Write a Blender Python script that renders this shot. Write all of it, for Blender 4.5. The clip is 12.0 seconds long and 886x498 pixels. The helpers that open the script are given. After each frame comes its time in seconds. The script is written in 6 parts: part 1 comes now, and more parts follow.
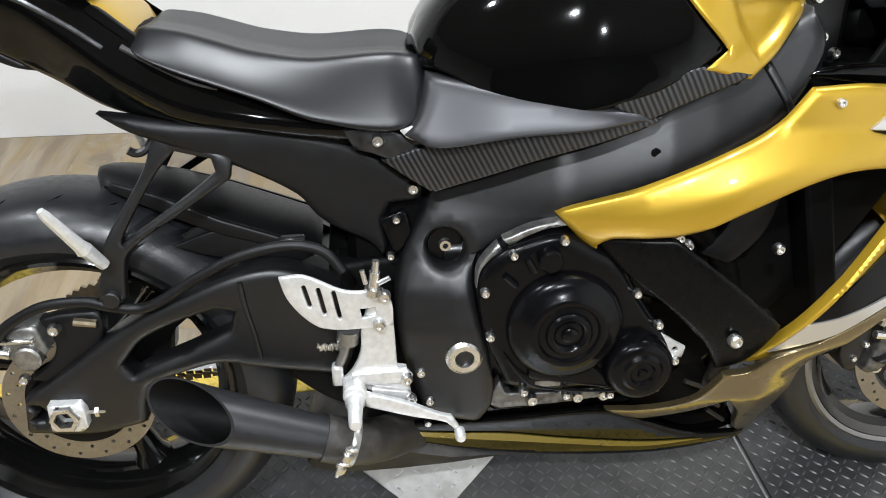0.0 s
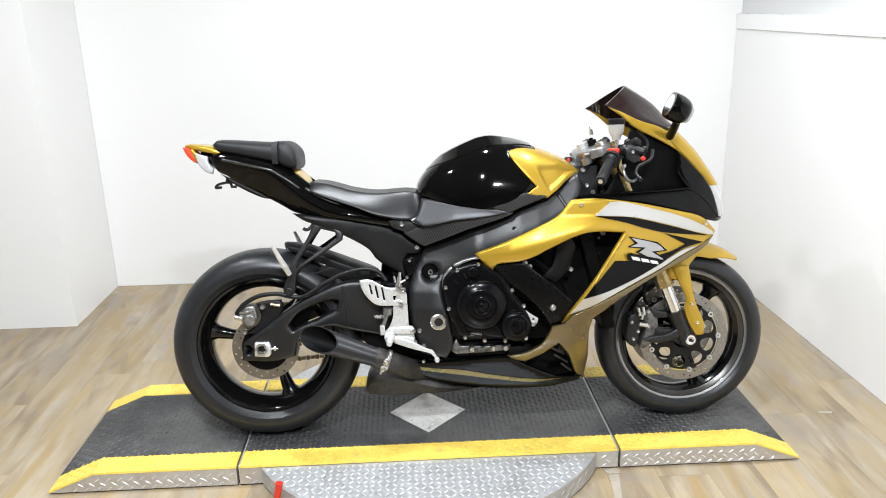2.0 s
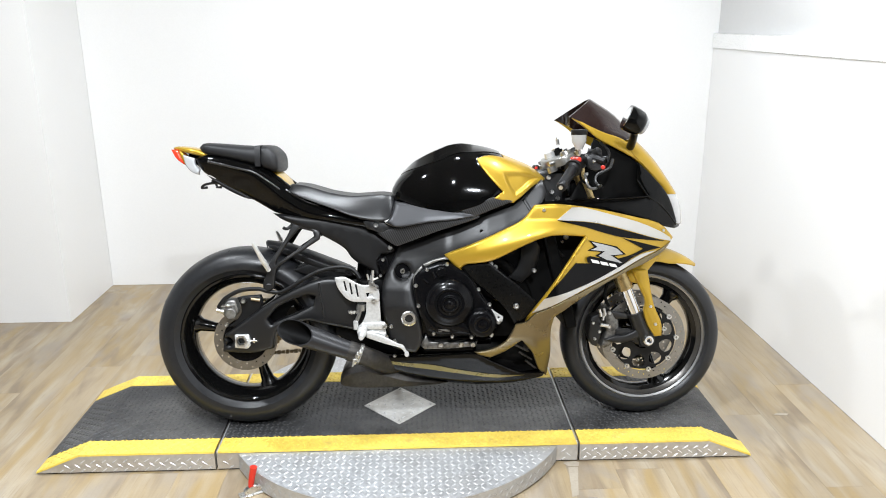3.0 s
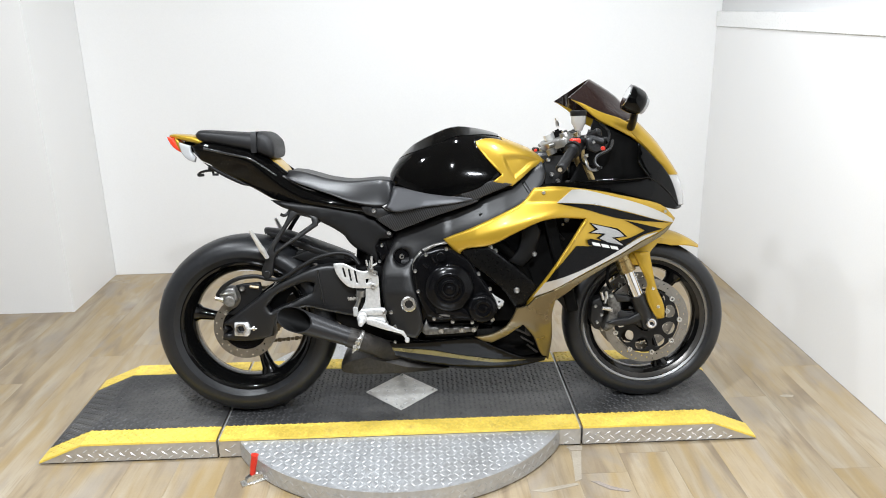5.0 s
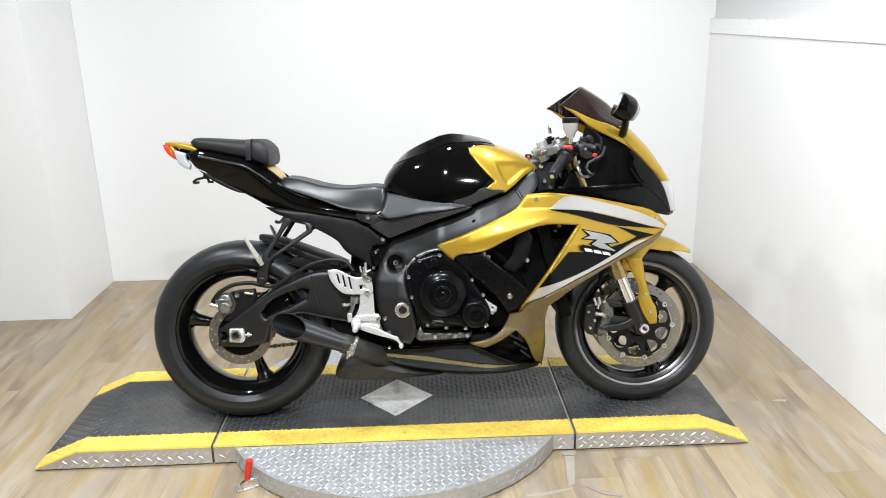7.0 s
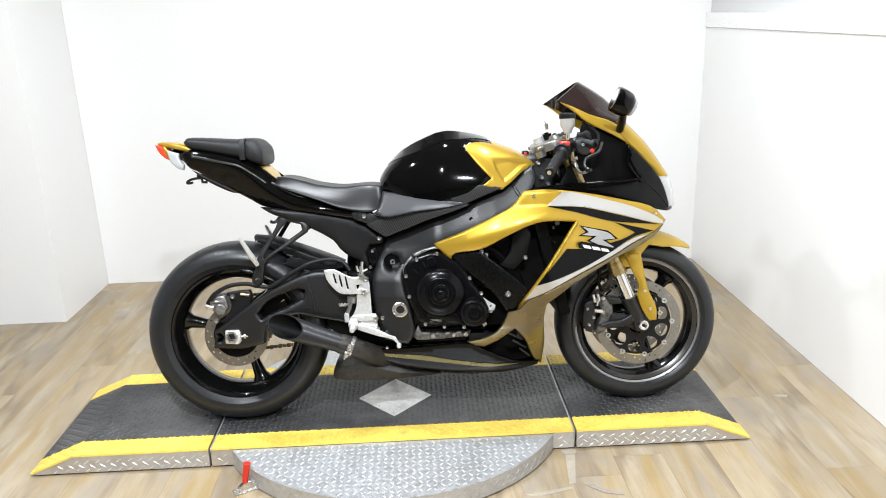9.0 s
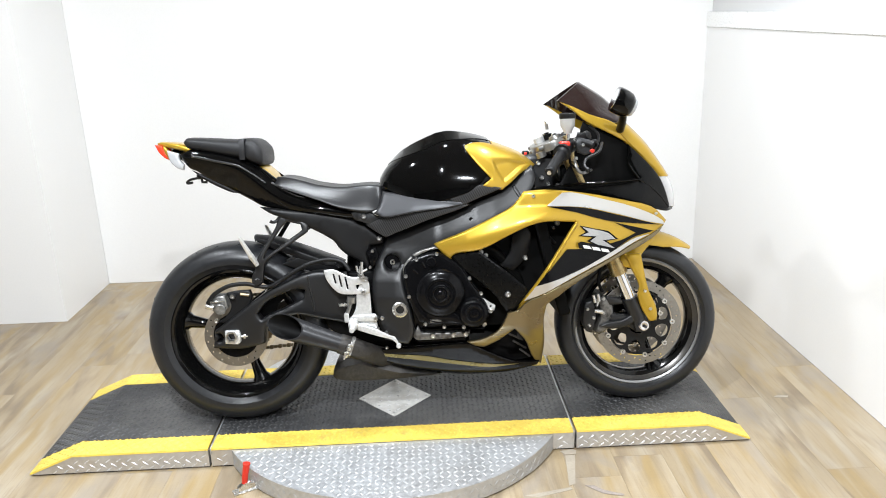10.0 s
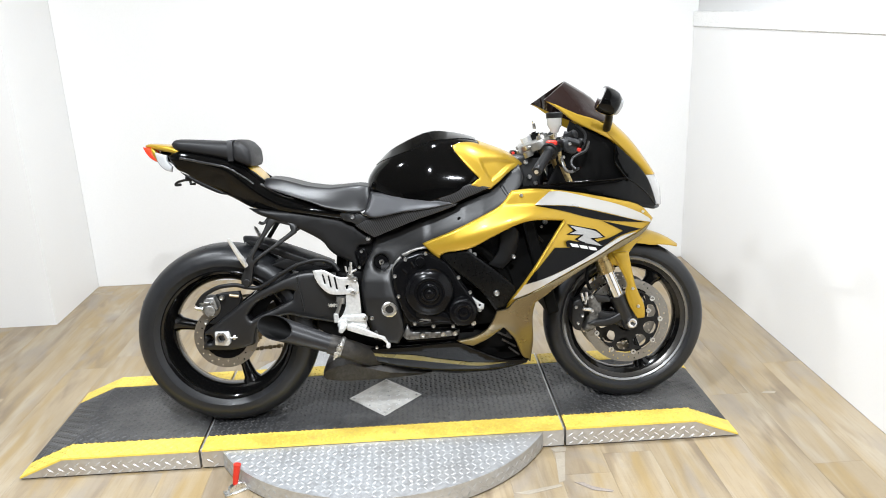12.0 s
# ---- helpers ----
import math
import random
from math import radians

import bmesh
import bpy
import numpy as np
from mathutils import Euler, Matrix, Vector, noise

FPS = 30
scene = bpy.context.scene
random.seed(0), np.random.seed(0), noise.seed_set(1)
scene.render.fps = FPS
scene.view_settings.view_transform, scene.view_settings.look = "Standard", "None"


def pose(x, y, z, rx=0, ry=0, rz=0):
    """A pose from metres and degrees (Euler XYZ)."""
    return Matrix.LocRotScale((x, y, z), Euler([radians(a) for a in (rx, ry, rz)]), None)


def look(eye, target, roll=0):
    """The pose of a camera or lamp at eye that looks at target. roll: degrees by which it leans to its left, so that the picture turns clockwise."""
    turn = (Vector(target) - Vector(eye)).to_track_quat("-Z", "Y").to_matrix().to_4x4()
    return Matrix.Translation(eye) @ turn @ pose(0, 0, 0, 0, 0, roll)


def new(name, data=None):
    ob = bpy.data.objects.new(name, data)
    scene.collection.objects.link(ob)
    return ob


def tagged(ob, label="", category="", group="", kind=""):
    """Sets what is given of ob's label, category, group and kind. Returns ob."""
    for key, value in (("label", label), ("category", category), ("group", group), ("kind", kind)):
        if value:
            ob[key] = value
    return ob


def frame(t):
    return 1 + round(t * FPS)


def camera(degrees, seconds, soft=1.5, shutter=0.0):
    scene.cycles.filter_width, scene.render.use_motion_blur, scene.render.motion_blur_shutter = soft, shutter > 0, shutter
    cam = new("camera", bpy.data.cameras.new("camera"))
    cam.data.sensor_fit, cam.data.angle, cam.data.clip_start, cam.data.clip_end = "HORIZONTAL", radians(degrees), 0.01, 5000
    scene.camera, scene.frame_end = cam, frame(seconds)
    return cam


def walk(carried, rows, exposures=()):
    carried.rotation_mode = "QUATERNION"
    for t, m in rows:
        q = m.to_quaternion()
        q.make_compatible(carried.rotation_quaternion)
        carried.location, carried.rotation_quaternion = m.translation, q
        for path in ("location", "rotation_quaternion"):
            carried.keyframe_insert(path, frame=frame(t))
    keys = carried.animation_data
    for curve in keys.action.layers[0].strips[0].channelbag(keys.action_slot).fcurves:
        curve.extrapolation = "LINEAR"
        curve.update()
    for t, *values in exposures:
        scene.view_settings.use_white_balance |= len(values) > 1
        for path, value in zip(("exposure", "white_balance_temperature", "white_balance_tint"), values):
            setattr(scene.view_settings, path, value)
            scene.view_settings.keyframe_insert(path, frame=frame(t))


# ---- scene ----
cam = camera(60.0, 12.0, soft=1.0)
PATH = [
    (0, (-0.253, -0.95, 1.245), (-0.065, 0.689, 0.114), 0.4),
    (0.5, (-0.272, -1.297, 1.305), (-0.117, 0.446, 0.337), 2.0),
    (1, (-0.216, -1.717, 1.368), (-0.113, 0.111, 0.563), 0.8),
    (1.5, (-0.193, -2.134, 1.413), (-0.182, -0.251, 0.74), 2.0),
    (2, (-0.211, -2.43, 1.463), (-0.126, -0.524, 0.862), -1.2),
    (2.5, (-0.14, -2.543, 1.464), (-0.058, -0.64, 0.856), 1.0),
    (3, (-0.108, -2.587, 1.462), (-0.032, -0.67, 0.896), -0.2),
    (3.5, (-0.1, -2.574, 1.449), (-0.021, -0.666, 0.855), -0.6),
    (5.3, (-0.078, -2.565, 1.451), (-0.04, -0.659, 0.846), -1.6),
    (5.5, (-0.082, -2.568, 1.451), (-0.073, -0.665, 0.836), -1.8),
    (6, (-0.066, -2.567, 1.447), (-0.018, -0.661, 0.841), -1.0),
    (6.5, (-0.06, -2.573, 1.452), (-0.011, -0.663, 0.86), -0.9),
    (7, (-0.059, -2.582, 1.457), (-0.002, -0.67, 0.87), -1.3),
    (9, (-0.058, -2.558, 1.451), (0.006, -0.649, 0.859), -1.9),
    (9.5, (-0.054, -2.557, 1.45), (0.007, -0.648, 0.856), -2.0),
    (10, (-0.051, -2.555, 1.452), (0.008, -0.646, 0.859), -1.9),
    (10.5, (-0.051, -2.552, 1.454), (0.013, -0.644, 0.859), -1.9),
    (11, (-0.052, -2.563, 1.451), (0.017, -0.651, 0.867), -2.0),
    (11.5, (-0.045, -2.569, 1.45), (0.023, -0.657, 0.867), -2.3),
    (12, (-0.042, -2.568, 1.45), (0.039, -0.659, 0.859), -2.2),
]
walk(cam, [(t, look(eye, target, roll)) for t, eye, target, roll in PATH], [(0, -0.3), (0.5, -0.26), (1, -0.16), (1.5, -0.13), (2.5, -0.12), (3.5, -0.14), (5.3, -0.29), (5.5, -0.29), (6, -0.27), (7, -0.22), (9, -0.08), (12, -0.06)])

# ---- world and lamps ----
world = bpy.data.worlds.new("world")
scene.world = world
world.use_nodes = True
world.node_tree.nodes["Background"].inputs[0].default_value = (0.9, 0.95, 1.0, 1)
world.node_tree.nodes["Background"].inputs[1].default_value = 0.05


def lamp(name, kind, m, energy, size=(0.3, 0.3), colour=(1.0, 0.97, 0.93)):
    data = bpy.data.lights.new(name, kind)
    data.energy, data.color = energy, colour
    if kind == "AREA":
        data.shape, data.size, data.size_y = "RECTANGLE", size[0], size[1]
    ob = new(name, data)
    ob.matrix_world = m
    return ob


# round downlights: two bright ones in front, a weaker row over the bike,
# its left one moved out to brighten the left wall
SPOTS = [(-0.70, -1.80), (0.15, -2.75), (-1.50, -0.35), (-0.15, 0.15), (0.9, 0.15)]
for sx, sy in SPOTS:
    bulb = lamp("downlight_lamp", "AREA", pose(sx, sy, 2.655), 105 if sy < -1 else 36, (0.14, 0.14), (0.895, 0.945, 1.0))
    bulb.data.shape = "DISK"


# ---- materials ----
def mat(name, base, rough=0.5, metal=0.0, coat=0.0, var=0.06, scale=9.0, fine=120.0, bump=0.0, bump_scale=300.0, stretch=(1, 1, 1), second=None, mix=(0.45, 0.65), rand=0.0, spec=0.5, rough_var=0.06):
    m = bpy.data.materials.new(name)
    m.use_nodes = True
    nt = m.node_tree
    n, link = nt.nodes, nt.links.new
    p = n["Principled BSDF"]
    p.inputs["Roughness"].default_value = rough
    p.inputs["Metallic"].default_value = metal
    p.inputs["Specular IOR Level"].default_value = spec
    p.inputs["Coat Weight"].default_value = coat
    p.inputs["Coat Roughness"].default_value = 0.04
    p.inputs["Coat IOR"].default_value = 1.38
    tc, mp = n.new("ShaderNodeTexCoord"), n.new("ShaderNodeMapping")
    mp.inputs["Scale"].default_value = stretch
    link(tc.outputs["Object"], mp.inputs["Vector"])

    def noisy(s, detail=4):
        t = n.new("ShaderNodeTexNoise")
        t.inputs["Scale"].default_value, t.inputs["Detail"].default_value = s, detail
        link(mp.outputs[0], t.inputs["Vector"])
        return t.outputs["Fac"]

    big, small = noisy(scale), noisy(fine, 3)
    add = n.new("ShaderNodeMath")
    add.operation = "ADD"
    link(big, add.inputs[0])
    link(small, add.inputs[1])
    ramp = n.new("ShaderNodeMapRange")
    ramp.inputs[1].default_value, ramp.inputs[2].default_value = 0.7, 1.3
    ramp.inputs[3].default_value, ramp.inputs[4].default_value = 1 - var, 1 + var
    link(add.outputs[0], ramp.inputs[0])
    colour = n.new("ShaderNodeMix")
    colour.data_type = "RGBA"
    colour.inputs[6].default_value = (*base, 1)
    colour.inputs[7].default_value = (*(second or base), 1)
    step = n.new("ShaderNodeMapRange")
    step.inputs[1].default_value, step.inputs[2].default_value = mix
    link(big, step.inputs[0])
    link(step.outputs[0], colour.inputs[0])
    hsv = n.new("ShaderNodeHueSaturation")
    link(colour.outputs[2], hsv.inputs["Color"])
    value = ramp.outputs[0]
    if rand:
        info = n.new("ShaderNodeObjectInfo")
        r2 = n.new("ShaderNodeMapRange")
        r2.inputs[3].default_value, r2.inputs[4].default_value = 1 - rand, 1 + rand
        link(info.outputs["Random"], r2.inputs[0])
        mul = n.new("ShaderNodeMath")
        mul.operation = "MULTIPLY"
        link(value, mul.inputs[0])
        link(r2.outputs[0], mul.inputs[1])
        value = mul.outputs[0]
    link(value, hsv.inputs["Value"])
    link(hsv.outputs[0], p.inputs["Base Color"])
    rr = n.new("ShaderNodeMapRange")
    rr.inputs[1].default_value, rr.inputs[2].default_value = 0.3, 0.7
    rr.inputs[3].default_value, rr.inputs[4].default_value = max(0.02, rough - rough_var), min(1, rough + rough_var)
    link(small if coat == 0 else big, rr.inputs[0])
    link(rr.outputs[0], p.inputs["Roughness"])
    if bump:
        b = n.new("ShaderNodeBump")
        b.inputs["Strength"].default_value, b.inputs["Distance"].default_value = bump, 0.002
        link(noisy(bump_scale, 2), b.inputs["Height"])
        link(b.outputs[0], p.inputs["Normal"])
    return m


def oak(name):
    """Printed oak laminate: pale and brown streaks along y, other on each plank, with grain, grey wear and soft stains."""
    m = mat(name, (0.5, 0.41, 0.29), 0.36, rand=0.08, bump=0.05, bump_scale=40)
    nt = m.node_tree
    n, link = nt.nodes, nt.links.new
    tc, info = n.new("ShaderNodeTexCoord"), n.new("ShaderNodeObjectInfo")
    seed = n.new("ShaderNodeMath")
    seed.operation, seed.inputs[1].default_value = "MULTIPLY", 37.0
    link(info.outputs["Random"], seed.inputs[0])

    def streak(sx, sy, scale, detail, spread):
        mp, t = n.new("ShaderNodeMapping"), n.new("ShaderNodeTexNoise")
        mp.inputs["Scale"].default_value = (sx, sy, 1)
        link(tc.outputs["Object"], mp.inputs["Vector"])
        link(seed.outputs[0], mp.inputs["Location"])
        t.inputs["Scale"].default_value, t.inputs["Detail"].default_value = scale, detail
        t.inputs["Distortion"].default_value = spread
        link(mp.outputs[0], t.inputs["Vector"])
        return t.outputs["Fac"]

    def blend(fac, lo, hi, a, colour, most=1.0):
        r, mx = n.new("ShaderNodeMapRange"), n.new("ShaderNodeMix")
        r.inputs[1].default_value, r.inputs[2].default_value, r.inputs[4].default_value = lo, hi, most
        link(fac, r.inputs[0])
        mx.data_type = "RGBA"
        link(r.outputs[0], mx.inputs[0])
        link(a, mx.inputs[6])
        mx.inputs[7].default_value = (*colour, 1)
        return mx.outputs[2]

    base = n.new("ShaderNodeRGB")
    base.outputs[0].default_value = (0.335, 0.265, 0.172, 1)
    c = blend(streak(8, 0.9, 1.6, 3, 0.4), 0.44, 0.62, base.outputs[0], (0.315, 0.225, 0.105), 0.9)
    c = blend(streak(6, 0.9, 2.1, 3, 0.3), 0.50, 0.68, c, (0.385, 0.33, 0.25), 0.8)
    c = blend(streak(7, 1.1, 1.7, 4, 0.6), 0.53, 0.68, c, (0.205, 0.156, 0.104), 0.85)
    c = blend(streak(60, 2.5, 3.0, 4, 0.2), 0.52, 0.80, c, (0.20, 0.14, 0.08), 0.45)
    c = blend(streak(3.5, 1.2, 2.6, 4, 0.6), 0.55, 0.70, c, (0.275, 0.24, 0.20), 0.65)
    hsv = next(k for k in n if k.bl_idname == "ShaderNodeHueSaturation")
    link(c, hsv.inputs["Color"])
    return m


WALL = mat("white_wall_paint", (0.80, 0.795, 0.785), 0.5, var=0.015, scale=1.3, bump=0.12, bump_scale=160)
TRIM = mat("white_gloss_trim", (0.82, 0.82, 0.81), 0.3, var=0.015, scale=2)
DARK_WALL = mat("unseen_dark_wall", (0.05, 0.05, 0.052), 0.7, var=0.05, scale=1.5)
GREY_WALL = mat("grey_wall_paint", (0.60, 0.60, 0.595), 0.6, var=0.03, scale=1.5)
CEILING = mat("ceiling_paint", (0.34, 0.34, 0.35), 0.8, var=0.02)
SUBFLOOR = mat("brown_joint", (0.28, 0.21, 0.13), 0.8)
WOOD = oak("oak_laminate")
ALU = mat("tread_plate_aluminium", (0.52, 0.53, 0.54), 0.38, 0.6, var=0.14, scale=5, fine=70, second=(0.42, 0.42, 0.42), bump=0.06, bump_scale=90, rough_var=0.1)
# smoother than the plate, and paler: the bars' glint is put into the colour
TREAD = mat("polished_glint_tread", (0.70, 0.70, 0.70), 0.30, 0.5, var=0.10, scale=8)
PLATE = mat("scuffed_bare_plate", (0.66, 0.65, 0.62), 0.45, 0.3, var=0.16, scale=16, fine=60, second=(0.48, 0.46, 0.43), rough_var=0.1)
ALU_DIRTY = mat("worn_tread_plate", (0.55, 0.53, 0.50), 0.40, 0.5, var=0.14, scale=7, fine=50, second=(0.45, 0.41, 0.36), rough_var=0.1)
RUBBER_MAT = mat("black_rubber_mat", (0.035, 0.035, 0.036), 0.5, var=0.3, scale=3, fine=30, second=(0.066, 0.064, 0.061), mix=(0.48, 0.62), bump=0.2, bump_scale=260)
# same rubber as the mat, lightened to carry the bars' highlights, and smoother
MAT_BAR = mat("glinting_rubber_bar", (0.062, 0.062, 0.064), 0.42, var=0.45, scale=3, fine=30)
SAFETY = mat("yellow_rubber_border", (0.70, 0.51, 0.085), 0.5, var=0.16, scale=14, fine=90, second=(0.46, 0.33, 0.08), mix=(0.58, 0.76), bump=0.15, bump_scale=220)
TYRE = mat("tyre_rubber", (0.012, 0.0127, 0.0144), 0.38, var=0.2, scale=12, fine=90, bump=0.10, bump_scale=350, spec=0.46)
GROOVE = mat("tyre_groove", (0.003, 0.003, 0.003), 0.9, spec=0.05)
BLACK = mat("black_gloss_paint", (0.0015, 0.0015, 0.0015), 0.08, coat=0.55, var=0.05, rough_var=0.02, spec=0.05)
# paler than the black paint: the tail's highlight put into the colour
GLINT_EDGE = mat("pale_glint_edge", (0.05, 0.05, 0.052), 0.22, metal=0.5, coat=0.5, var=0.3, scale=40)
RIM_BLACK = mat("black_gloss_rim", (0.003, 0.003, 0.003), 0.12, coat=0.6, var=0.08, rough_var=0.03, spec=0.2)
SATIN_BLACK = mat("satin_black_frame", (0.0045, 0.0045, 0.005), 0.42, var=0.05, bump=0.03, bump_scale=900, spec=0.55, rough_var=0.03)
MATT_BLACK = mat("matt_black_plastic", (0.0045, 0.0045, 0.005), 0.45, var=0.08, bump=0.06, bump_scale=900, spec=0.30, rough_var=0.04)
# dark plastic and hoses, and shade painted into gaps, bores and hollows
DEEP_BLACK = mat("dark_plastic_and_shade", (0.0025, 0.0025, 0.0025), 0.55, var=0.1, spec=0.08)
INNER_BLACK = mat("semi_gloss_inner_panel", (0.003, 0.003, 0.003), 0.3, var=0.08, spec=0.12)
ENGINE_BLACK = mat("engine_black_enamel", (0.003, 0.003, 0.0035), 0.20, var=0.1, scale=20, spec=0.15, rough_var=0.03)
SEAT_VINYL = mat("black_seat_vinyl", (0.005, 0.0052, 0.006), 0.35, var=0.08, bump=0.04, bump_scale=700, spec=0.42, rough_var=0.015)
PAD_VINYL = mat("black_pad_vinyl", (0.008, 0.008, 0.009), 0.52, var=0.08, bump=0.08, bump_scale=700, spec=0.4, rough_var=0.04)
YELLOW = mat("pearl_yellow_paint", (0.48, 0.302, 0.026), 0.34, metal=0.55, coat=0.6, var=0.03, scale=3, fine=900, rough_var=0.03)
BRONZE_M = mat("bronze_paint", (0.18, 0.140, 0.072), 0.29, metal=0.8, coat=0.8, var=0.05, fine=900)
SILVER = mat("silver_paint", (0.58, 0.57, 0.55), 0.32, metal=0.75, coat=0.8, var=0.03, fine=900)
SATIN_GREY = mat("satin_graphite_plastic", (0.044, 0.0445, 0.047), 0.40, metal=0.7, var=0.02, rough_var=0.01)
BILLET = mat("billet_aluminium", (0.66, 0.66, 0.65), 0.36, 0.55, var=0.12, scale=30)
STEEL = mat("zinc_steel", (0.70, 0.695, 0.68), 0.3, 1.0, var=0.1, scale=40)
CHROME = mat("polished_steel", (0.78, 0.78, 0.79), 0.1, 1.0, var=0.03)
CAST = mat("cast_alloy", (0.30, 0.295, 0.28), 0.42, 0.85, var=0.3, scale=40, second=(0.17, 0.165, 0.16), bump=0.2, bump_scale=300)
SUMP = mat("stained_cast_alloy", (0.20, 0.195, 0.185), 0.4, 0.8, var=0.35, scale=45, second=(0.05, 0.048, 0.045), bump=0.2, bump_scale=200)
RIM_GREY = mat("grey_brown_rim", (0.10, 0.095, 0.09), 0.3, 0.8, var=0.08, rough_var=0.02)
DISC = mat("brake_disc_steel", (0.31, 0.295, 0.27), 0.36, 1.0, var=0.14, scale=20, fine=200)
GREY_RIM = mat("grey_machined_lip", (0.27, 0.27, 0.27), 0.36, 0.9, var=0.03, rough_var=0.01)
BILLET_DULL = mat("dull_cast_alloy", (0.30, 0.295, 0.28), 0.34, 0.85, var=0.12, scale=40, bump=0.12, bump_scale=300)
LEVER = mat("dark_grey_alloy", (0.010, 0.010, 0.010), 0.4, 0.0, spec=0.25, var=0.1, scale=30)
CLUTTER = mat("worn_dark_alloy", (0.045, 0.046, 0.048), 0.38, 0.6, var=0.4, scale=60, second=(0.012, 0.012, 0.012))
GOLD = mat("gold_anodised", (0.38, 0.29, 0.14), 0.3, 0.9, var=0.06)
EXHAUST = mat("dark_ceramic_exhaust", (0.018, 0.018, 0.0195), 0.42, metal=0.25, var=0.14, scale=14)
PIPE = mat("burnt_steel_pipe", (0.045, 0.041, 0.037), 0.5, metal=0.4, var=0.4, scale=22, second=(0.018, 0.017, 0.016), bump=0.15, bump_scale=60)
RED = mat("red_plastic", (0.62, 0.03, 0.015), 0.35)
EMBLEM = mat("brushed_grey_vinyl", (0.40, 0.40, 0.40), 0.35, metal=0.6, coat=0.4, var=0.12, scale=60, stretch=(1, 1, 8))
WHITE_DECAL = mat("white_vinyl", (0.74, 0.74, 0.72), 0.3, coat=0.5, var=0.02)
SMOKE = mat("smoked_screen", (0.015, 0.008, 0.007), 0.07, coat=0.35, var=0.03, rough_var=0.02, spec=0.3)
CHAIN_M = mat("oiled_chain", (0.30, 0.25, 0.17), 0.45, 0.9, var=0.2)
MIRROR = mat("mirror_glass", (0.86, 0.87, 0.88), 0.02, 1.0, var=0.0, rough_var=0.0)
CLEAR = mat("clear_lens", (0.42, 0.43, 0.44), 0.08, coat=1.0, var=0.03)
LENS = mat("headlight_lens", (0.58, 0.585, 0.59), 0.08, coat=1.0, var=0.05)
CUP = mat("translucent_cup", (0.40, 0.40, 0.385), 0.25, coat=0.6, var=0.04)
TAIL_RED = mat("red_lens", (0.75, 0.05, 0.02), 0.12, coat=1.0, var=0.05)
DARK_GOLD = mat("dark_gold_paint", (0.13, 0.098, 0.014), 0.3, metal=0.5, coat=0.8, var=0.05, fine=900)
TORN = mat("torn_laminate", (0.26, 0.22, 0.19), 0.7, var=0.2, scale=30)
PLASTER = mat("pale_floor_tape", (0.36, 0.315, 0.25), 0.5, var=0.12, scale=14)

# carbon-look weave: fine slanted ribs
CARBON = mat("carbon_weave", (0.022, 0.022, 0.023), 0.34, coat=0.1, var=0.06)
nt = CARBON.node_tree
tcn, mpn, wave = nt.nodes.new("ShaderNodeTexCoord"), nt.nodes.new("ShaderNodeMapping"), nt.nodes.new("ShaderNodeTexWave")
mpn.inputs["Rotation"].default_value = (0, radians(28), 0)
wave.inputs["Scale"].default_value, wave.inputs["Distortion"].default_value = 46, 0.4
wave.wave_profile = "TRI"
nt.links.new(tcn.outputs["Object"], mpn.inputs["Vector"])
nt.links.new(mpn.outputs[0], wave.inputs["Vector"])
wr = nt.nodes.new("ShaderNodeValToRGB")
wr.color_ramp.elements[0].position, wr.color_ramp.elements[1].position = 0.35, 0.65
wr.color_ramp.elements[0].color, wr.color_ramp.elements[1].color = (0.003, 0.003, 0.003, 1), (0.036, 0.036, 0.038, 1)
nt.links.new(wave.outputs["Fac"], wr.inputs[0])
nt.links.new(wr.outputs[0], nt.nodes["Principled BSDF"].inputs["Base Color"])
wb = nt.nodes.new("ShaderNodeBump")
wb.inputs["Strength"].default_value, wb.inputs["Distance"].default_value = 0.5, 0.001
nt.links.new(wave.outputs["Fac"], wb.inputs["Height"])
nt.links.new(wb.outputs[0], nt.nodes["Principled BSDF"].inputs["Normal"])


# ---- shape helpers ----
def cat(*geos):
    V, F = [], []
    for v, f in geos:
        k = len(V)
        V += [tuple(p) for p in v]
        F += [tuple(i + k for i in q) for q in f]
    return V, F


def moved(geo, m):
    return [m @ Vector(p) for p in geo[0]], geo[1]


def mirrored(geo):
    return [(p[0], -p[1], p[2]) for p in geo[0]], [q[::-1] for q in geo[1]]


def make(name, geo, material, angle=38, fix=True):
    me = bpy.data.meshes.new(name)
    me.from_pydata([tuple(p) for p in geo[0]], [], geo[1])
    if fix:
        bm = bmesh.new()
        bm.from_mesh(me)
        bmesh.ops.remove_doubles(bm, verts=bm.verts, dist=1e-6)
        bmesh.ops.recalc_face_normals(bm, faces=bm.faces)
        bm.to_mesh(me)
        bm.free()
    me.materials.append(material)
    if angle:
        me.shade_smooth()
        me.set_sharp_from_angle(angle=radians(angle))
    return me


def part(name, geo, material, parent=None, label="", angle=38, fix=True):
    me = geo if isinstance(geo, bpy.types.Mesh) else make(name, geo, material, angle, fix)
    ob = new(name, me)
    ob.parent = parent
    return tagged(ob, label)


def thing(name, m, label, category, group=""):
    ob = new(name)
    ob.matrix_world = m
    ob.empty_display_size = 0.1
    return tagged(ob, label, category, group)


